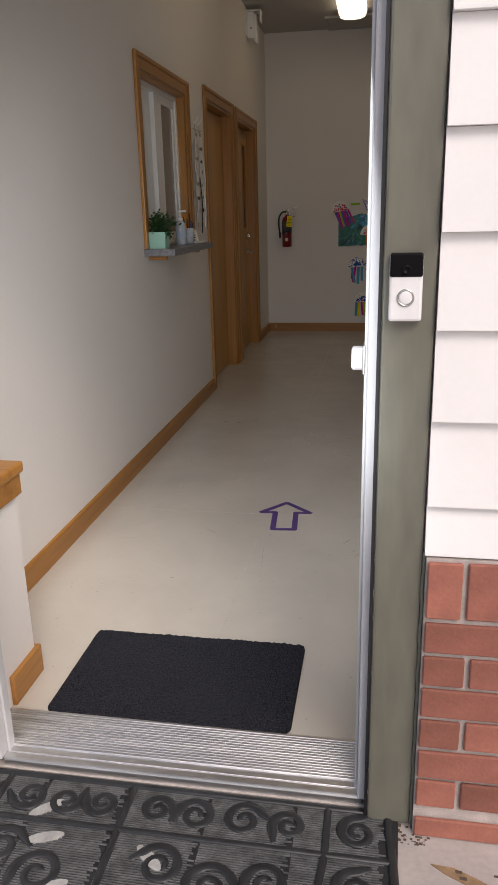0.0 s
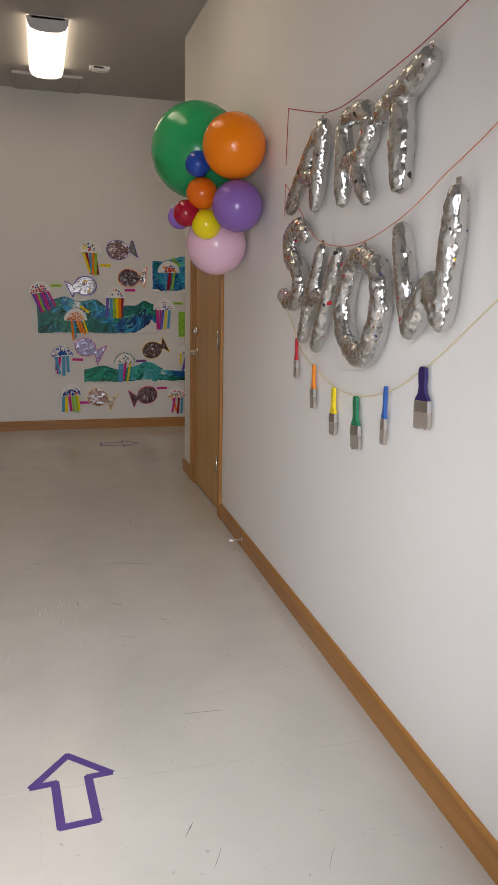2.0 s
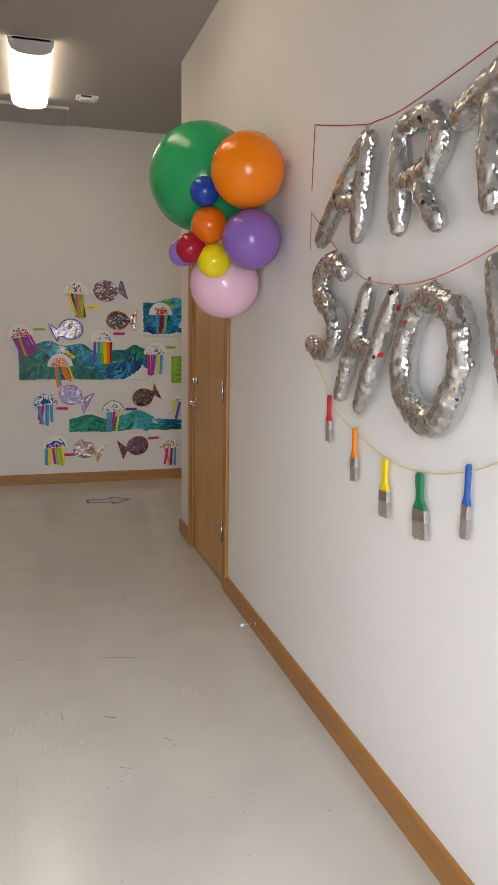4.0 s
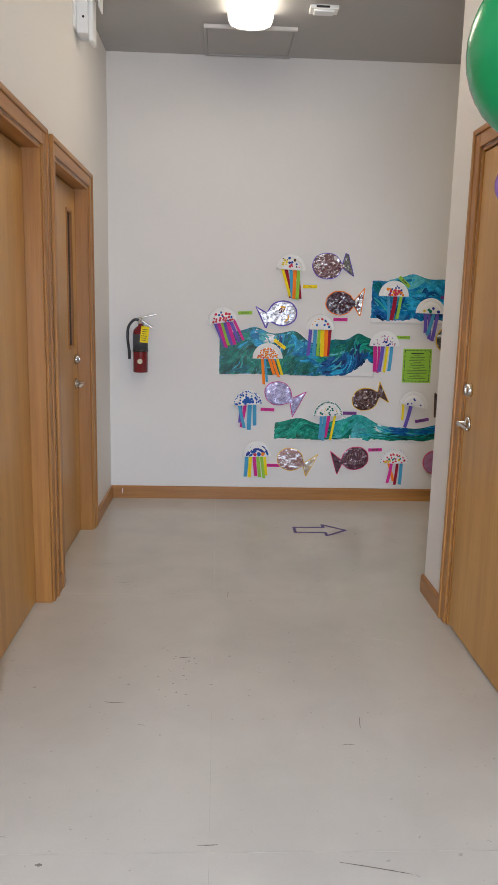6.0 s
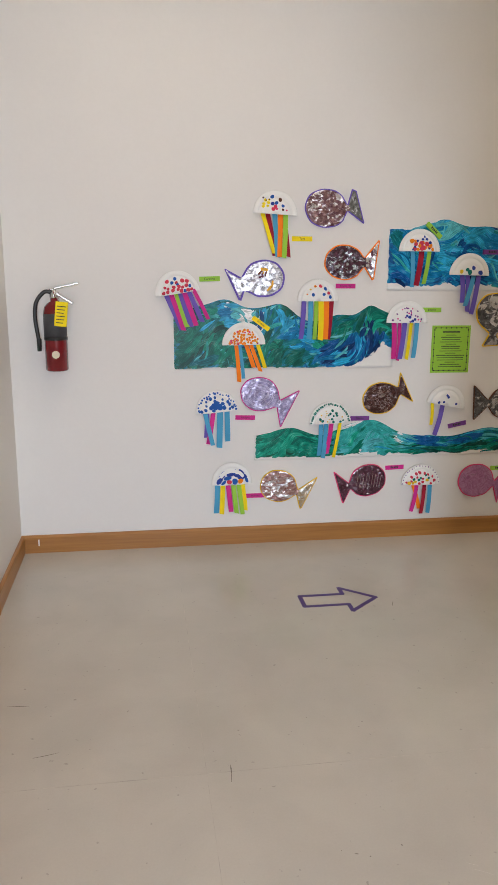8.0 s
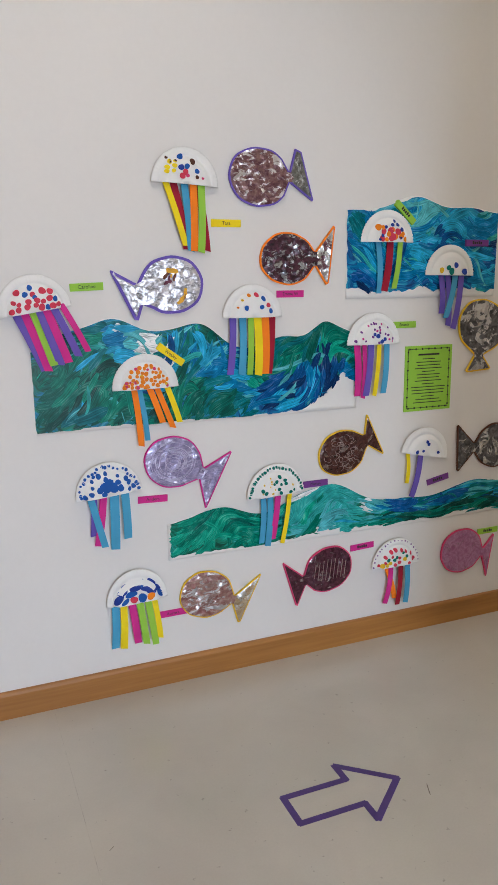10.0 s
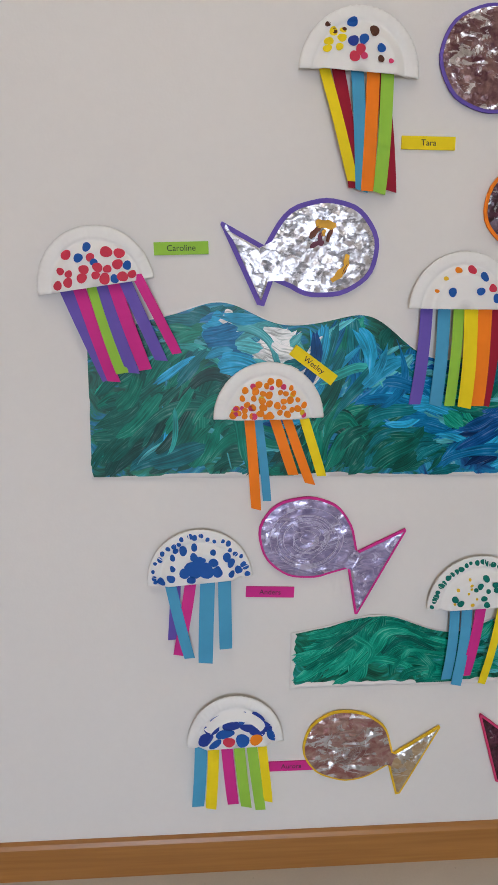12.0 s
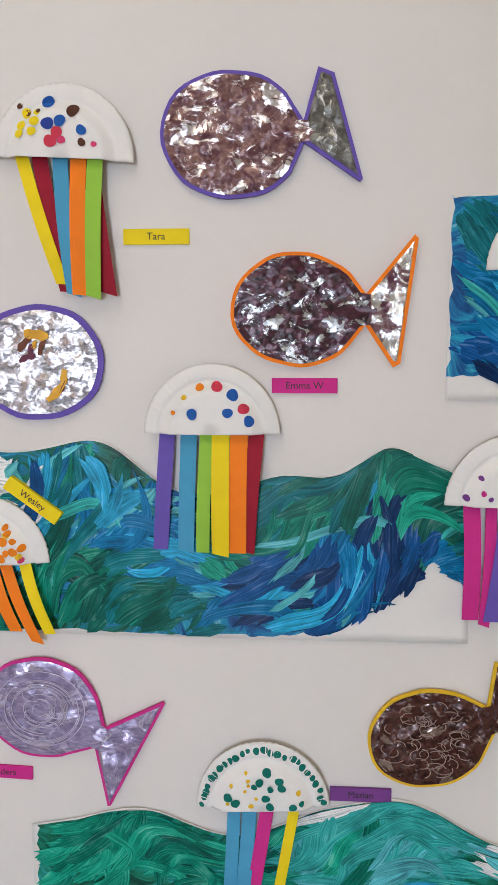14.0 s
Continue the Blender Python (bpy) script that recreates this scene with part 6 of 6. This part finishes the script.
F_PATCH = foil("foil_dark_patches", (0.020, 0.010, 0.014), 0.56, 13, (0.48, 0.50, 0.50), (0.11, 0.03, 0.055), 0.5, metal_rough=0.28, crinkle=55, facet=0.35, drag=(1.0, 1, 1.5))
F_PATCH_TAIL = foil("foil_patched_tail", (0.10, 0.03, 0.05), 0.47, 10, (0.74, 0.75, 0.75), (0.24, 0.14, 0.15), 0.6, metal_rough=0.26, crinkle=60, facet=0.4)
F_LILAC = foil("foil_lilac_wash", (0.19, 0.16, 0.30), 0.56, 5, (0.58, 0.55, 0.72), (0.40, 0.35, 0.54), 3.5, metal_rough=0.30, crinkle=60, facet=0.17, drag=(0.8, 1, 1.6))
F_BROWN = foil("foil_brown_swirls", (0.030, 0.008, 0.008), 0.58, 8, (0.45, 0.36, 0.33), (0.11, 0.04, 0.03), 2.0, crinkle=60, facet=0.3)
F_PLUM = foil("foil_plum_swirls", (0.035, 0.008, 0.016), 0.60, 8, (0.45, 0.36, 0.38), (0.12, 0.035, 0.06), 2.0, crinkle=60, facet=0.3)
F_MIX = foil("foil_mixed_smears", (0.24, 0.085, 0.075), 0.545, 6, (0.66, 0.65, 0.66), (0.42, 0.29, 0.24), 1.2, metal_rough=0.32, crinkle=80, facet=0.28, drag=(1, 1, 1.6))
F_MIX_TAIL = foil("foil_ochre_tail", (0.34, 0.22, 0.09), 0.54, 7, (0.64, 0.62, 0.58), (0.46, 0.36, 0.24), 1.2, metal_rough=0.32, crinkle=80, facet=0.28)
F_PINK = foil("foil_pink_wash", (0.36, 0.13, 0.28), 0.62, 7, (0.6, 0.42, 0.55), (0.50, 0.25, 0.42), 2.0)
F_GREY = foil("foil_grey_smears", (0.05, 0.05, 0.055), 0.54, 8, (0.62, 0.62, 0.62), (0.15, 0.14, 0.14), 1.0)
silver_fish = fish(-0.104, 1.462, 0.112, 0.097, 3, (-0.112, -0.030), 0.036, (-0.213, 0.053), (-0.125, -0.130), "purple", F_SILVER, "bright foil fish edged in purple, nose to the side passage", (0.010, 0.020), 0.0095)
maroon_fish = fish(0.221, 1.820, 0.115, 0.098, -6, (0.114, 0.004), 0.017, (0.146, 0.138), (0.210, -0.078), "purple", F_MAROON, "maroon-smeared foil fish edged in purple, with a grey tail", (0.050, 0.010), 0.006, F_SPINE)
patch_fish = fish(0.327, 1.548, 0.109, 0.092, -3, (0.110, 0.0), 0.025, (0.193, 0.127), (0.165, -0.106), "orange", F_PATCH, "dark-patched foil fish edged in orange", (0.016, 0.020), 0.006, F_PATCH_TAIL)
lilac_fish = fish(-0.122, 0.849, 0.107, 0.094, -12, (0.104, -0.053), 0.022, (0.226, 0.022), (0.116, -0.192), "magenta", F_LILAC, "lilac foil fish edged in magenta", (0.010, 0.010), 0.005)
brown_fish = fish(0.560, 0.815, 0.106, 0.090, 14, (0.106, 0.040), 0.024, (0.108, 0.150), (0.196, -0.030), "gold", F_BROWN, "brown swirled foil fish edged in yellow", (0.010, 0.014), 0.005)
mixed_fish = fish(-0.012, 0.328, 0.105, 0.093, -10, (0.108, -0.040), 0.016, (0.228, 0.049), (0.128, -0.150), "gold", F_MIX, "pale brown foil fish edged in yellow", (0.010, 0.016), 0.0045, F_MIX_TAIL)
plum_fish = fish(0.506, 0.343, 0.108, 0.094, 15, (-0.106, -0.030), 0.020, (-0.205, 0.063), (-0.142, -0.142), "pink", F_PLUM, "dark plum foil fish edged in pink", (0.012, 0.014), 0.005)
fish(1.158, 0.320, 0.110, 0.100, 0, (0.112, -0.022), 0.018, (0.175, 0.06), (0.142, -0.15), "pink", F_PINK, "pink-purple foil fish edged in pink")
fish(1.205, 1.283, 0.120, 0.108, -20, (-0.010, -0.118), 0.022, (-0.075, -0.188), (0.06, -0.18), "gold", F_GREY, "grey foil fish edged in yellow")
fish(1.31, 0.775, 0.107, 0.097, 0, (-0.112, 0.0), 0.020, (-0.205, 0.110), (-0.196, -0.103), "brown", F_GREY, "grey and maroon foil fish pointing to the side passage")



def smear(e, cx, cz, length, width, turn, colour):
    """A daub of paint wiped across the foil, ragged at its end."""
    bm = bmesh.new()
    c, s, rows = math.cos(radians(turn)), math.sin(radians(turn)), []
    for k in range(9):
        f = k / 8
        w = width * (0.35 + 0.65 * math.sin(math.pi * min(1, 0.12 + 0.8 * f))) * (1 + 0.18 * math.sin(11 * f + cx * 90))
        px = length * (f - 0.5)
        bend = 0.12 * length * math.sin(2.5 * f + cz * 40)
        rows.append([bm.verts.new((cx + px * c - (bend + h * w) * s, -0.0071 - 0.0002 * abs(h), cz + px * s + (bend + h * w) * c)) for h in (-0.5, 0, 0.5)])
    for p, q in zip(rows, rows[1:]):
        for i in range(2):
            bm.faces.new((p[i], p[i + 1], q[i + 1], q[i]))
    part("paint_smear", bm, colour, e)


OCHRE, UMBER, PLUM = stroke_paint("ochre_paint", (0.80, 0.43, 0.04)), stroke_paint("umber_paint", (0.17, 0.06, 0.03)), stroke_paint("plum_paint", (0.17, 0.05, 0.08))
for cx, cz, length, width, turn, colour in ((0.000, 0.046, 0.040, 0.018, 10, OCHRE), (-0.020, 0.030, 0.030, 0.012, 60, UMBER), (-0.008, 0.018, 0.026, 0.010, 100, PLUM), (0.010, 0.026, 0.028, 0.009, 80, UMBER), (-0.016, 0.006, 0.030, 0.010, 20, PLUM),
                                            (0.030, -0.046, 0.044, 0.014, 35, OCHRE), (0.045, -0.024, 0.026, 0.012, 70, OCHRE), (0.042, -0.040, 0.022, 0.006, 50, UMBER), (-0.003, 0.030, 0.014, 0.008, 90, OCHRE)):
    smear(silver_fish, cx, cz, length, width, turn, colour)
PALE_LINE = paper("pale_scratch", (0.40, 0.30, 0.27), 0.4)
LILAC_LINE = paper("lilac_scratch", (0.66, 0.62, 0.78), 0.35)
swirls(brown_fish, "arc", (0.085, 0.070), PALE_LINE, 64, 1)
swirls(plum_fish, "hatch", (0.09, 0.08), PALE_LINE, 9, 2)
swirls(lilac_fish, "ring", (0.088, 0.076), LILAC_LINE, 26, 3)
swirls(lilac_fish, "arc", (0.060, 0.050), LILAC_LINE, 8, 5)
swirls(mixed_fish, "ring", (0.055, 0.05), PALE_LINE, 12, 4)
swirls(mixed_fish, "arc", (0.07, 0.06), PALE_LINE, 10, 6)


def name_tag(x, z, colour, turn, words, proud=0.004):
    e = root("name_tag", colour + " paper name tag on the wall", "name tag", (x + ART, BACK - proud, z), (0, -turn, 0), group="name tags")
    bm = box(-0.054, 0.054, -0.0008, proud - 0.0005, -0.0125, 0.0125, 0.0004)
    part("strip", bm, COL[colour], e)
    if words:
        c = bpy.data.curves.new("lettering", "FONT")
        c.body, c.size, c.align_x, c.align_y, c.extrude = words, 0.0165, "CENTER", "CENTER", 0.0002
        t = new("lettering", c)
        c.materials.append(INK)
        t.parent = e
        t.matrix_local = pose(0, -0.0012, 0, 90, 0, 0)
    else:
        bm = bmesh.new()
        for i in range(5):
            box(-0.024 + i * 0.0095, -0.017 + i * 0.0095, -0.0014, -0.0005, -0.0045, 0.005 if i % 3 else 0.0075, bm=bm)
        part("lettering", bm, INK, e)


name_tag(-0.39, 1.459, "green", 2, "Caroline")
name_tag(0.097, 1.666, "yellow", 0, "Tara")
name_tag(0.340, 1.425, "magenta", 0, "Emma W")
name_tag(-0.120, 1.229, "yellow", -36, "Wesley", 0.020)
name_tag(-0.200, 0.721, "magenta", -2, "Anders")
name_tag(0.446, 0.703, "violet", 0, "Marian", 0.006)
name_tag(-0.142, 0.276, "magenta", 0, "Aurora")
name_tag(0.663, 0.413, "magenta", 2, "")
name_tag(0.815, 1.717, "green", -42, "", 0.017)
name_tag(0.832, 1.299, "green", 0, "Emmie")
name_tag(1.022, 0.655, "violet", 11, "")
name_tag(1.155, 1.609, "violet", 0, "", 0.017)
name_tag(1.30, 0.39, "green", 0, "")

notice = root("green_notice", "lime green printed notice with a dark border on the wall", "notice", (0.954 + ART, BACK - 0.002, 1.083))
part("sheet", box(-0.112, 0.112, -0.0015, 0.0015, -0.131, 0.131), COL["green"], notice)
bm = bmesh.new()
for s in (-1, 1):
    box(-0.1, 0.1, -0.0022, -0.001, s * 0.118 - 0.0012, s * 0.118 + 0.0012, bm=bm)
    box(s * 0.098 - 0.0012, s * 0.098 + 0.0012, -0.0022, -0.001, -0.1165, 0.1165, bm=bm)
    for i in range(7):
        box(s * 0.098 - 0.0035, s * 0.098 + 0.0035, -0.0024, -0.0009, -0.112 + i * 0.036, -0.106 + i * 0.036, bm=bm)
        box(-0.095 + i * 0.03, -0.089 + i * 0.03, -0.0024, -0.0009, s * 0.118 - 0.0035, s * 0.118 + 0.0035, bm=bm)
part("border", bm, INK, notice)
bm = bmesh.new()
rr = random.Random(4)
box(-0.05, 0.05, -0.0022, -0.001, 0.092, 0.099, bm=bm)
for i in range(15):
    z = 0.078 - i * 0.0125
    w = rr.uniform(0.05, 0.085) if i % 4 else 0.03
    box(-w, w, -0.0021, -0.001, z - 0.0016, z + 0.0016, bm=bm)
part("print_lines", bm, INK, notice)

# ---- balloons and banner on the east wall ----


def latex(name, colour):
    m = mat(name, colour, 0.22, vary=0.05, scale=4, bump=0.0, coat=0.06, spec=0.36)
    b = m.node_tree.nodes["Principled BSDF"]
    b.inputs["Subsurface Weight"].default_value, b.inputs["Subsurface Radius"].default_value = 0.25, (0.05, 0.05, 0.05)
    return m


cluster = root("balloon_cluster", "bunch of round party balloons taped to the wall above the door", "balloons", (0.45, 5.1, 2.0))


def balloon(x, y, z, r, colour, name, neck=(0.5, 0.2, -0.4)):
    prof, n = [], 20
    for i in range(n + 1):
        t = math.pi * i / n
        k = 1 + 0.05 * max(0, -math.cos(t)) ** 3
        prof.append((max(0.004, r * math.sin(t) * (1.0 if math.cos(t) > 0 else 1 - 0.05 * math.cos(t) ** 2)), r * math.cos(t) * k))
    bm = lathe(prof, 36)
    lathe([(0.004, -r * 1.04), (0.006, -r * 1.05 - 0.006), (0.004, -r * 1.05 - 0.010), (0.011, -r * 1.05 - 0.022)], 12, bm=bm)
    ob = part("balloon", bm, latex(name, colour), cluster, name.replace("_", " "), True)
    ob.matrix_local = Matrix.Translation((x - 0.45, y - 5.1, z - 2.0)) @ Vector((0, 0, -1)).rotation_difference(Vector(neck)).to_matrix().to_4x4()


balloon(0.375, 5.30, 2.192, 0.247, (0.015, 0.34, 0.11), "large_green_balloon", (0.6, 0.0, -0.7))
balloon(0.468, 4.88, 2.154, 0.154, (0.90, 0.23, 0.002), "large_orange_balloon", (0.3, 0.6, -0.5))
balloon(0.318, 5.02, 2.083, 0.063, (0.012, 0.06, 0.36), "small_blue_balloon", (0.3, 0.9, 0))
balloon(0.346, 5.05, 1.949, 0.079, (0.76, 0.15, 0.004), "small_orange_balloon", (0.3, 0.9, 0))
balloon(0.490, 4.886, 1.878, 0.125, (0.25, 0.13, 0.43), "purple_balloon", (0.3, 0.8, 0.2))
balloon(0.371, 5.06, 1.799, 0.075, (0.82, 0.66, 0.01), "small_yellow_balloon", (0.3, 0.9, 0.1))
balloon(0.273, 5.09, 1.852, 0.067, (0.36, 0.008, 0.03), "small_red_balloon", (0.3, 0.9, 0.1))
balloon(0.268, 5.25, 1.846, 0.063, (0.30, 0.15, 0.55), "small_purple_balloon", (0.6, 0.3, 0.3))
balloon(0.462, 5.22, 1.712, 0.163, (0.78, 0.50, 0.61), "pale_pink_balloon", (0.2, 0.3, 0.9))

LETTER_X = 0.580


def letter(strokes, radius, label):
    """A puffed foil letter made of fat strokes in the y-z plane, fused into one skin."""
    bm = bmesh.new()
    for s in strokes:
        pts = [(LETTER_X, y, z) for y, z in s]
        if len(pts) > 2:
            pts = curved(pts, 5)
        else:
            p, q = Vector(pts[0]), Vector(pts[1])
            pts = [p.lerp(q, i / 6) for i in range(7)]
        low = 0.95 if s[0] == s[-1] else 0.82
        rad = [radius * (low + (1.02 - low) * math.sqrt(max(0, math.sin(math.pi * i / (len(pts) - 1)))) + 0.05 * math.sin(i * 2.1 + pts[0][2] * 31)) for i in range(len(pts))]
        tube(pts, rad, 12, bm)
    for v in bm.verts:
        v.co.x = LETTER_X + 0.88 * (v.co.x - LETTER_X)
    ob = part("letter_balloon", bm, FOIL, None, smooth=True)
    rm = ob.modifiers.new("fuse", "REMESH")
    rm.mode, rm.voxel_size, rm.use_smooth_shade = "VOXEL", 0.005, True
    sm = ob.modifiers.new("soften", "SMOOTH")
    sm.factor, sm.iterations = 0.5, 6
    tx = bpy.data.textures.new("wrinkle", "VORONOI")
    tx.noise_scale, tx.weight_1, tx.weight_2 = 0.034, -1, 1
    dp = ob.modifiers.new("wrinkle", "DISPLACE")
    dp.texture, dp.strength, dp.mid_level = tx, 0.010, 0.4
    tagged(ob, label, "foil balloon", "letter balloons")
    y, z = max((p for s in strokes for p in s), key=lambda p: p[1])
    part("hanging_tab", box(LETTER_X - 0.001, LETTER_X + 0.001, y - 0.012, y + 0.012, z + radius * 0.3, z + radius * 0.92, 0.0006), FOIL, ob)


letter([((4.33, 1.815), (3.985, 2.09)), ((4.03, 1.80), (3.955, 2.085)), ((4.17, 1.925), (4.0, 1.90))], 0.040, "silver foil balloon letter A, paint-spattered, hung on a string")
letter([((3.755, 1.795), (3.765, 2.06)), ((3.75, 2.065), (3.60, 2.06), (3.545, 2.00), (3.60, 1.93), (3.73, 1.915)), ((3.66, 1.92), (3.545, 1.785))], 0.041, "silver foil balloon letter R, paint-spattered, hung on a string")
letter([((3.47, 2.02), (3.32, 2.06), (3.175, 2.105)), ((3.325, 2.05), (3.315, 1.80))], 0.047, "silver foil balloon letter T, paint-spattered, hung on a string")
letter([((4.12, 1.70), (4.20, 1.735), (4.30, 1.70), (4.29, 1.62), (4.20, 1.57), (4.17, 1.49), (4.26, 1.43), (4.39, 1.455))], 0.046, "silver foil balloon letter S hung on a string")
letter([((3.93, 1.635), (4.12, 1.29)), ((3.755, 1.62), (3.965, 1.265)), ((4.03, 1.455), (3.86, 1.445))], 0.039, "silver foil balloon letter H, paint-spattered, hung on a string")
letter([((3.545, 1.60), (3.43, 1.55), (3.40, 1.43), (3.47, 1.30), (3.56, 1.275), (3.67, 1.34), (3.69, 1.45), (3.63, 1.57), (3.545, 1.60))], 0.047, "silver foil balloon letter O hung on a string")
letter([((3.285, 1.665), (3.195, 1.375)), ((3.19, 1.375), (3.09, 1.52)), ((3.09, 1.52), (3.015, 1.405)), ((3.015, 1.41), (2.985, 1.74))], 0.042, "silver foil balloon letter W, paint-spattered, hung on a string")
RED_YARN, ORANGE_YARN, YELLOW_YARN = paper("red_yarn", (0.42, 0.03, 0.03), 0.9), paper("coral_yarn", (0.62, 0.20, 0.13), 0.9), paper("yellow_yarn", (0.72, 0.60, 0.28), 0.9)


def yarn(lines, material, label):
    bm = bmesh.new()
    for ln in lines:
        tube(curved([(RIGHT - d, y, z) for d, y, z in ln], 5), 0.0017, 6, bm)
    tagged(part("hanging_yarn", bm, material, None, smooth=True), label, "yarn", "banner yarns")


yarn([[(0.003, 4.555, 2.03), (0.003, 4.548, 2.15), (0.003, 4.54, 2.265)], [(0.003, 4.54, 2.265), (0.004, 4.30, 2.205), (0.02, 4.04, 2.145), (0.05, 3.95, 2.125)], [(0.05, 3.95, 2.125), (0.05, 3.75, 2.115), (0.045, 3.33, 2.150), (0.02, 3.1, 2.205), (0.01, 2.91, 2.255), (0.003, 2.738, 2.30)], [(0.003, 2.738, 2.30), (0.003, 2.735, 2.19), (0.003, 2.728, 2.078)]], RED_YARN, "red yarn tied up on the wall, carrying foil letters")
yarn([[(0.003, 4.555, 1.81), (0.003, 4.553, 1.95)], [(0.003, 4.553, 1.95), (0.01, 4.3, 1.80), (0.045, 4.12, 1.73), (0.05, 3.93, 1.66), (0.05, 3.62, 1.64), (0.05, 3.30, 1.70), (0.045, 3.05, 1.80), (0.02, 2.89, 1.885), (0.003, 2.743, 1.985)], [(0.003, 2.743, 1.985), (0.003, 2.746, 1.88), (0.003, 2.743, 1.758)]], ORANGE_YARN, "coral yarn tied up on the wall, carrying foil letters")
yarn([[(0.003, 4.50, 1.40), (0.006, 4.38, 1.33), (0.01, 4.27, 1.235), (0.012, 4.05, 1.165), (0.012, 3.83, 1.118), (0.012, 3.62, 1.118), (0.012, 3.38, 1.17), (0.012, 3.15, 1.275), (0.008, 2.95, 1.40), (0.003, 2.742, 1.539)], [(0.003, 2.742, 1.539), (0.003, 2.751, 1.42), (0.003, 2.752, 1.288)]], YELLOW_YARN, "yellow yarn tied up on the wall, carrying paint brushes")
BRISTLE = mat("brush_bristle", (0.34, 0.29, 0.24), 0.85, vary=0.4, scale=80, fine=300, bump=0.6, stretch=(8, 8, 0.5))
FERRULE = mat("tin_ferrule", (0.55, 0.54, 0.52), 0.3, 0.9, vary=0.1, bump=0.05)


def brush(y, top, length, width, colour, lean, word):
    """A flat paint brush hanging by its handle."""
    e = root("paint_brush", "hanging paint brush with a %s handle" % word, "paint brush", (RIGHT - 0.017, y, top), (lean, 0, 0), group="hanging paint brushes")
    hl, fl = length * 0.56, length * 0.17
    m = mat(word + "_lacquer", colour, 0.3, vary=0.06, bump=0.02, coat=0.3)
    bm = bmesh.new()
    rows = []
    for t, w in ((0, 0.10), (0.06, 0.22), (0.3, 0.24), (0.55, 0.19), (0.75, 0.24), (0.9, 0.42), (1.0, 0.48)):
        rows.append([bm.verts.new((sx * 0.006, sy * width * w, -t * hl)) for sx, sy in ((-1, -1), (1, -1), (1, 1), (-1, 1))])
    bm.faces.new(rows[0])
    bm.faces.new(rows[-1])
    for p, q in zip(rows, rows[1:]):
        for i in range(4):
            bm.faces.new((p[i], p[(i + 1) % 4], q[(i + 1) % 4], q[i]))
    bmesh.ops.bevel(bm, geom=bm.edges[:], offset=0.0012, segments=1, affect="EDGES")
    part("handle", bm, m, e, word + " lacquered handle")
    part("ferrule", box(-0.007, 0.007, -width / 2, width / 2, -hl - fl, -hl + 0.004, 0.002), FERRULE, e, "tin ferrule")
    bm = bmesh.new()
    r_ = random.Random(int(y * 1000))
    n = 14
    for i in range(n):
        c = -width / 2 + width * (i + 0.5) / n
        s = width / n * 0.55
        box(-0.006, 0.006, c - s, c + s, -length + r_.uniform(0, 0.010), -hl - fl + 0.002, 0.0, bm)
    part("bristles", bm, BRISTLE, e, "grey-brown bristles")


brush(4.29, 1.275, 0.175, 0.034, (0.50, 0.012, 0.03), -2, "red")
brush(4.065, 1.185, 0.185, 0.040, (0.80, 0.24, 0.012), -2, "orange")
brush(3.84, 1.120, 0.185, 0.055, (0.82, 0.62, 0.01), -3, "yellow")
brush(3.63, 1.118, 0.195, 0.070, (0.012, 0.20, 0.09), -6, "green")
brush(3.395, 1.185, 0.195, 0.030, (0.02, 0.10, 0.36), 0, "blue")
brush(3.16, 1.275, 0.185, 0.085, (0.02, 0.012, 0.10), -5, "navy")

tagged(part("paint_chip", box(-1.252, -1.246, BACK - 0.0185, BACK - 0.015, 0.041, 0.077, 0.0005), PAPER_WHITE), "small white chip in the oak baseboard", "paint chip")

# ---- brick base of the outside wall ----


def brick_base(name, xa, xb, side):
    w = structure(name, box(xa, xb, FRONT_OUT - 0.031, FRONT_OUT + 0.018, -0.03, 0.697), MORTAR, "red brick base with pale mortar joints", "wall")
    cache = {}
    rows = [(-0.026, 0.052)] + [(0.062 + 0.0825 * i, 0.0725) for i in range(6)] + [(0.560, 0.132)]
    r_ = random.Random(9)
    for k, (z, h) in enumerate(rows):
        length = 0.195 if h < 0.1 else 0.095
        x = xa + 0.003
        first = length if (k % 2 == 0) else 0.088
        if h > 0.1:
            first = 0.072
        i = 0
        while x < xb - 0.03:
            L = min(first if i == 0 else length, xb - 0.003 - x)
            key = (round(L, 3), round(h, 3))
            if key not in cache:
                b = box(-L / 2, L / 2, -0.011, 0.0, -h / 2, h / 2, 0.003)
                me = bpy.data.meshes.new("brick")
                b.to_mesh(me)
                b.free()
                me.materials.append(BRICKS)
                cache[key] = me
            o = new("brick", cache[key])
            o.parent = w
            o.matrix_local = pose(x + L / 2, FRONT_OUT - 0.030 - r_.uniform(0, 0.003), z + h / 2, 0, r_.uniform(-0.5, 0.5), 0)
            x += L + 0.0115
            i += 1


def brick_mat():
    m = mat("fired_brick", (0.30, 0.115, 0.082), 0.88, vary=0.25, scale=11, fine=130, bump=0.5)
    n, l = m.node_tree.nodes, m.node_tree.links
    b = n["Principled BSDF"]
    info = n.new("ShaderNodeObjectInfo")
    hs = n.new("ShaderNodeHueSaturation")
    mr = n.new("ShaderNodeMapRange")
    mr.inputs["To Min"].default_value, mr.inputs["To Max"].default_value = 0.78, 1.22
    l.new(info.outputs["Random"], mr.inputs[0])
    l.new(mr.outputs[0], hs.inputs["Value"])
    l.new(b.inputs["Base Color"].links[0].from_socket, hs.inputs["Color"])
    l.new(hs.outputs[0], b.inputs["Base Color"])
    return m


BRICKS = brick_mat()
brick_base("wall_brick_1", ENTRY[1] + 0.112, 2.2, 1)
brick_base("wall_brick_2", -2.6, ENTRY[0] - 0.112, -1)
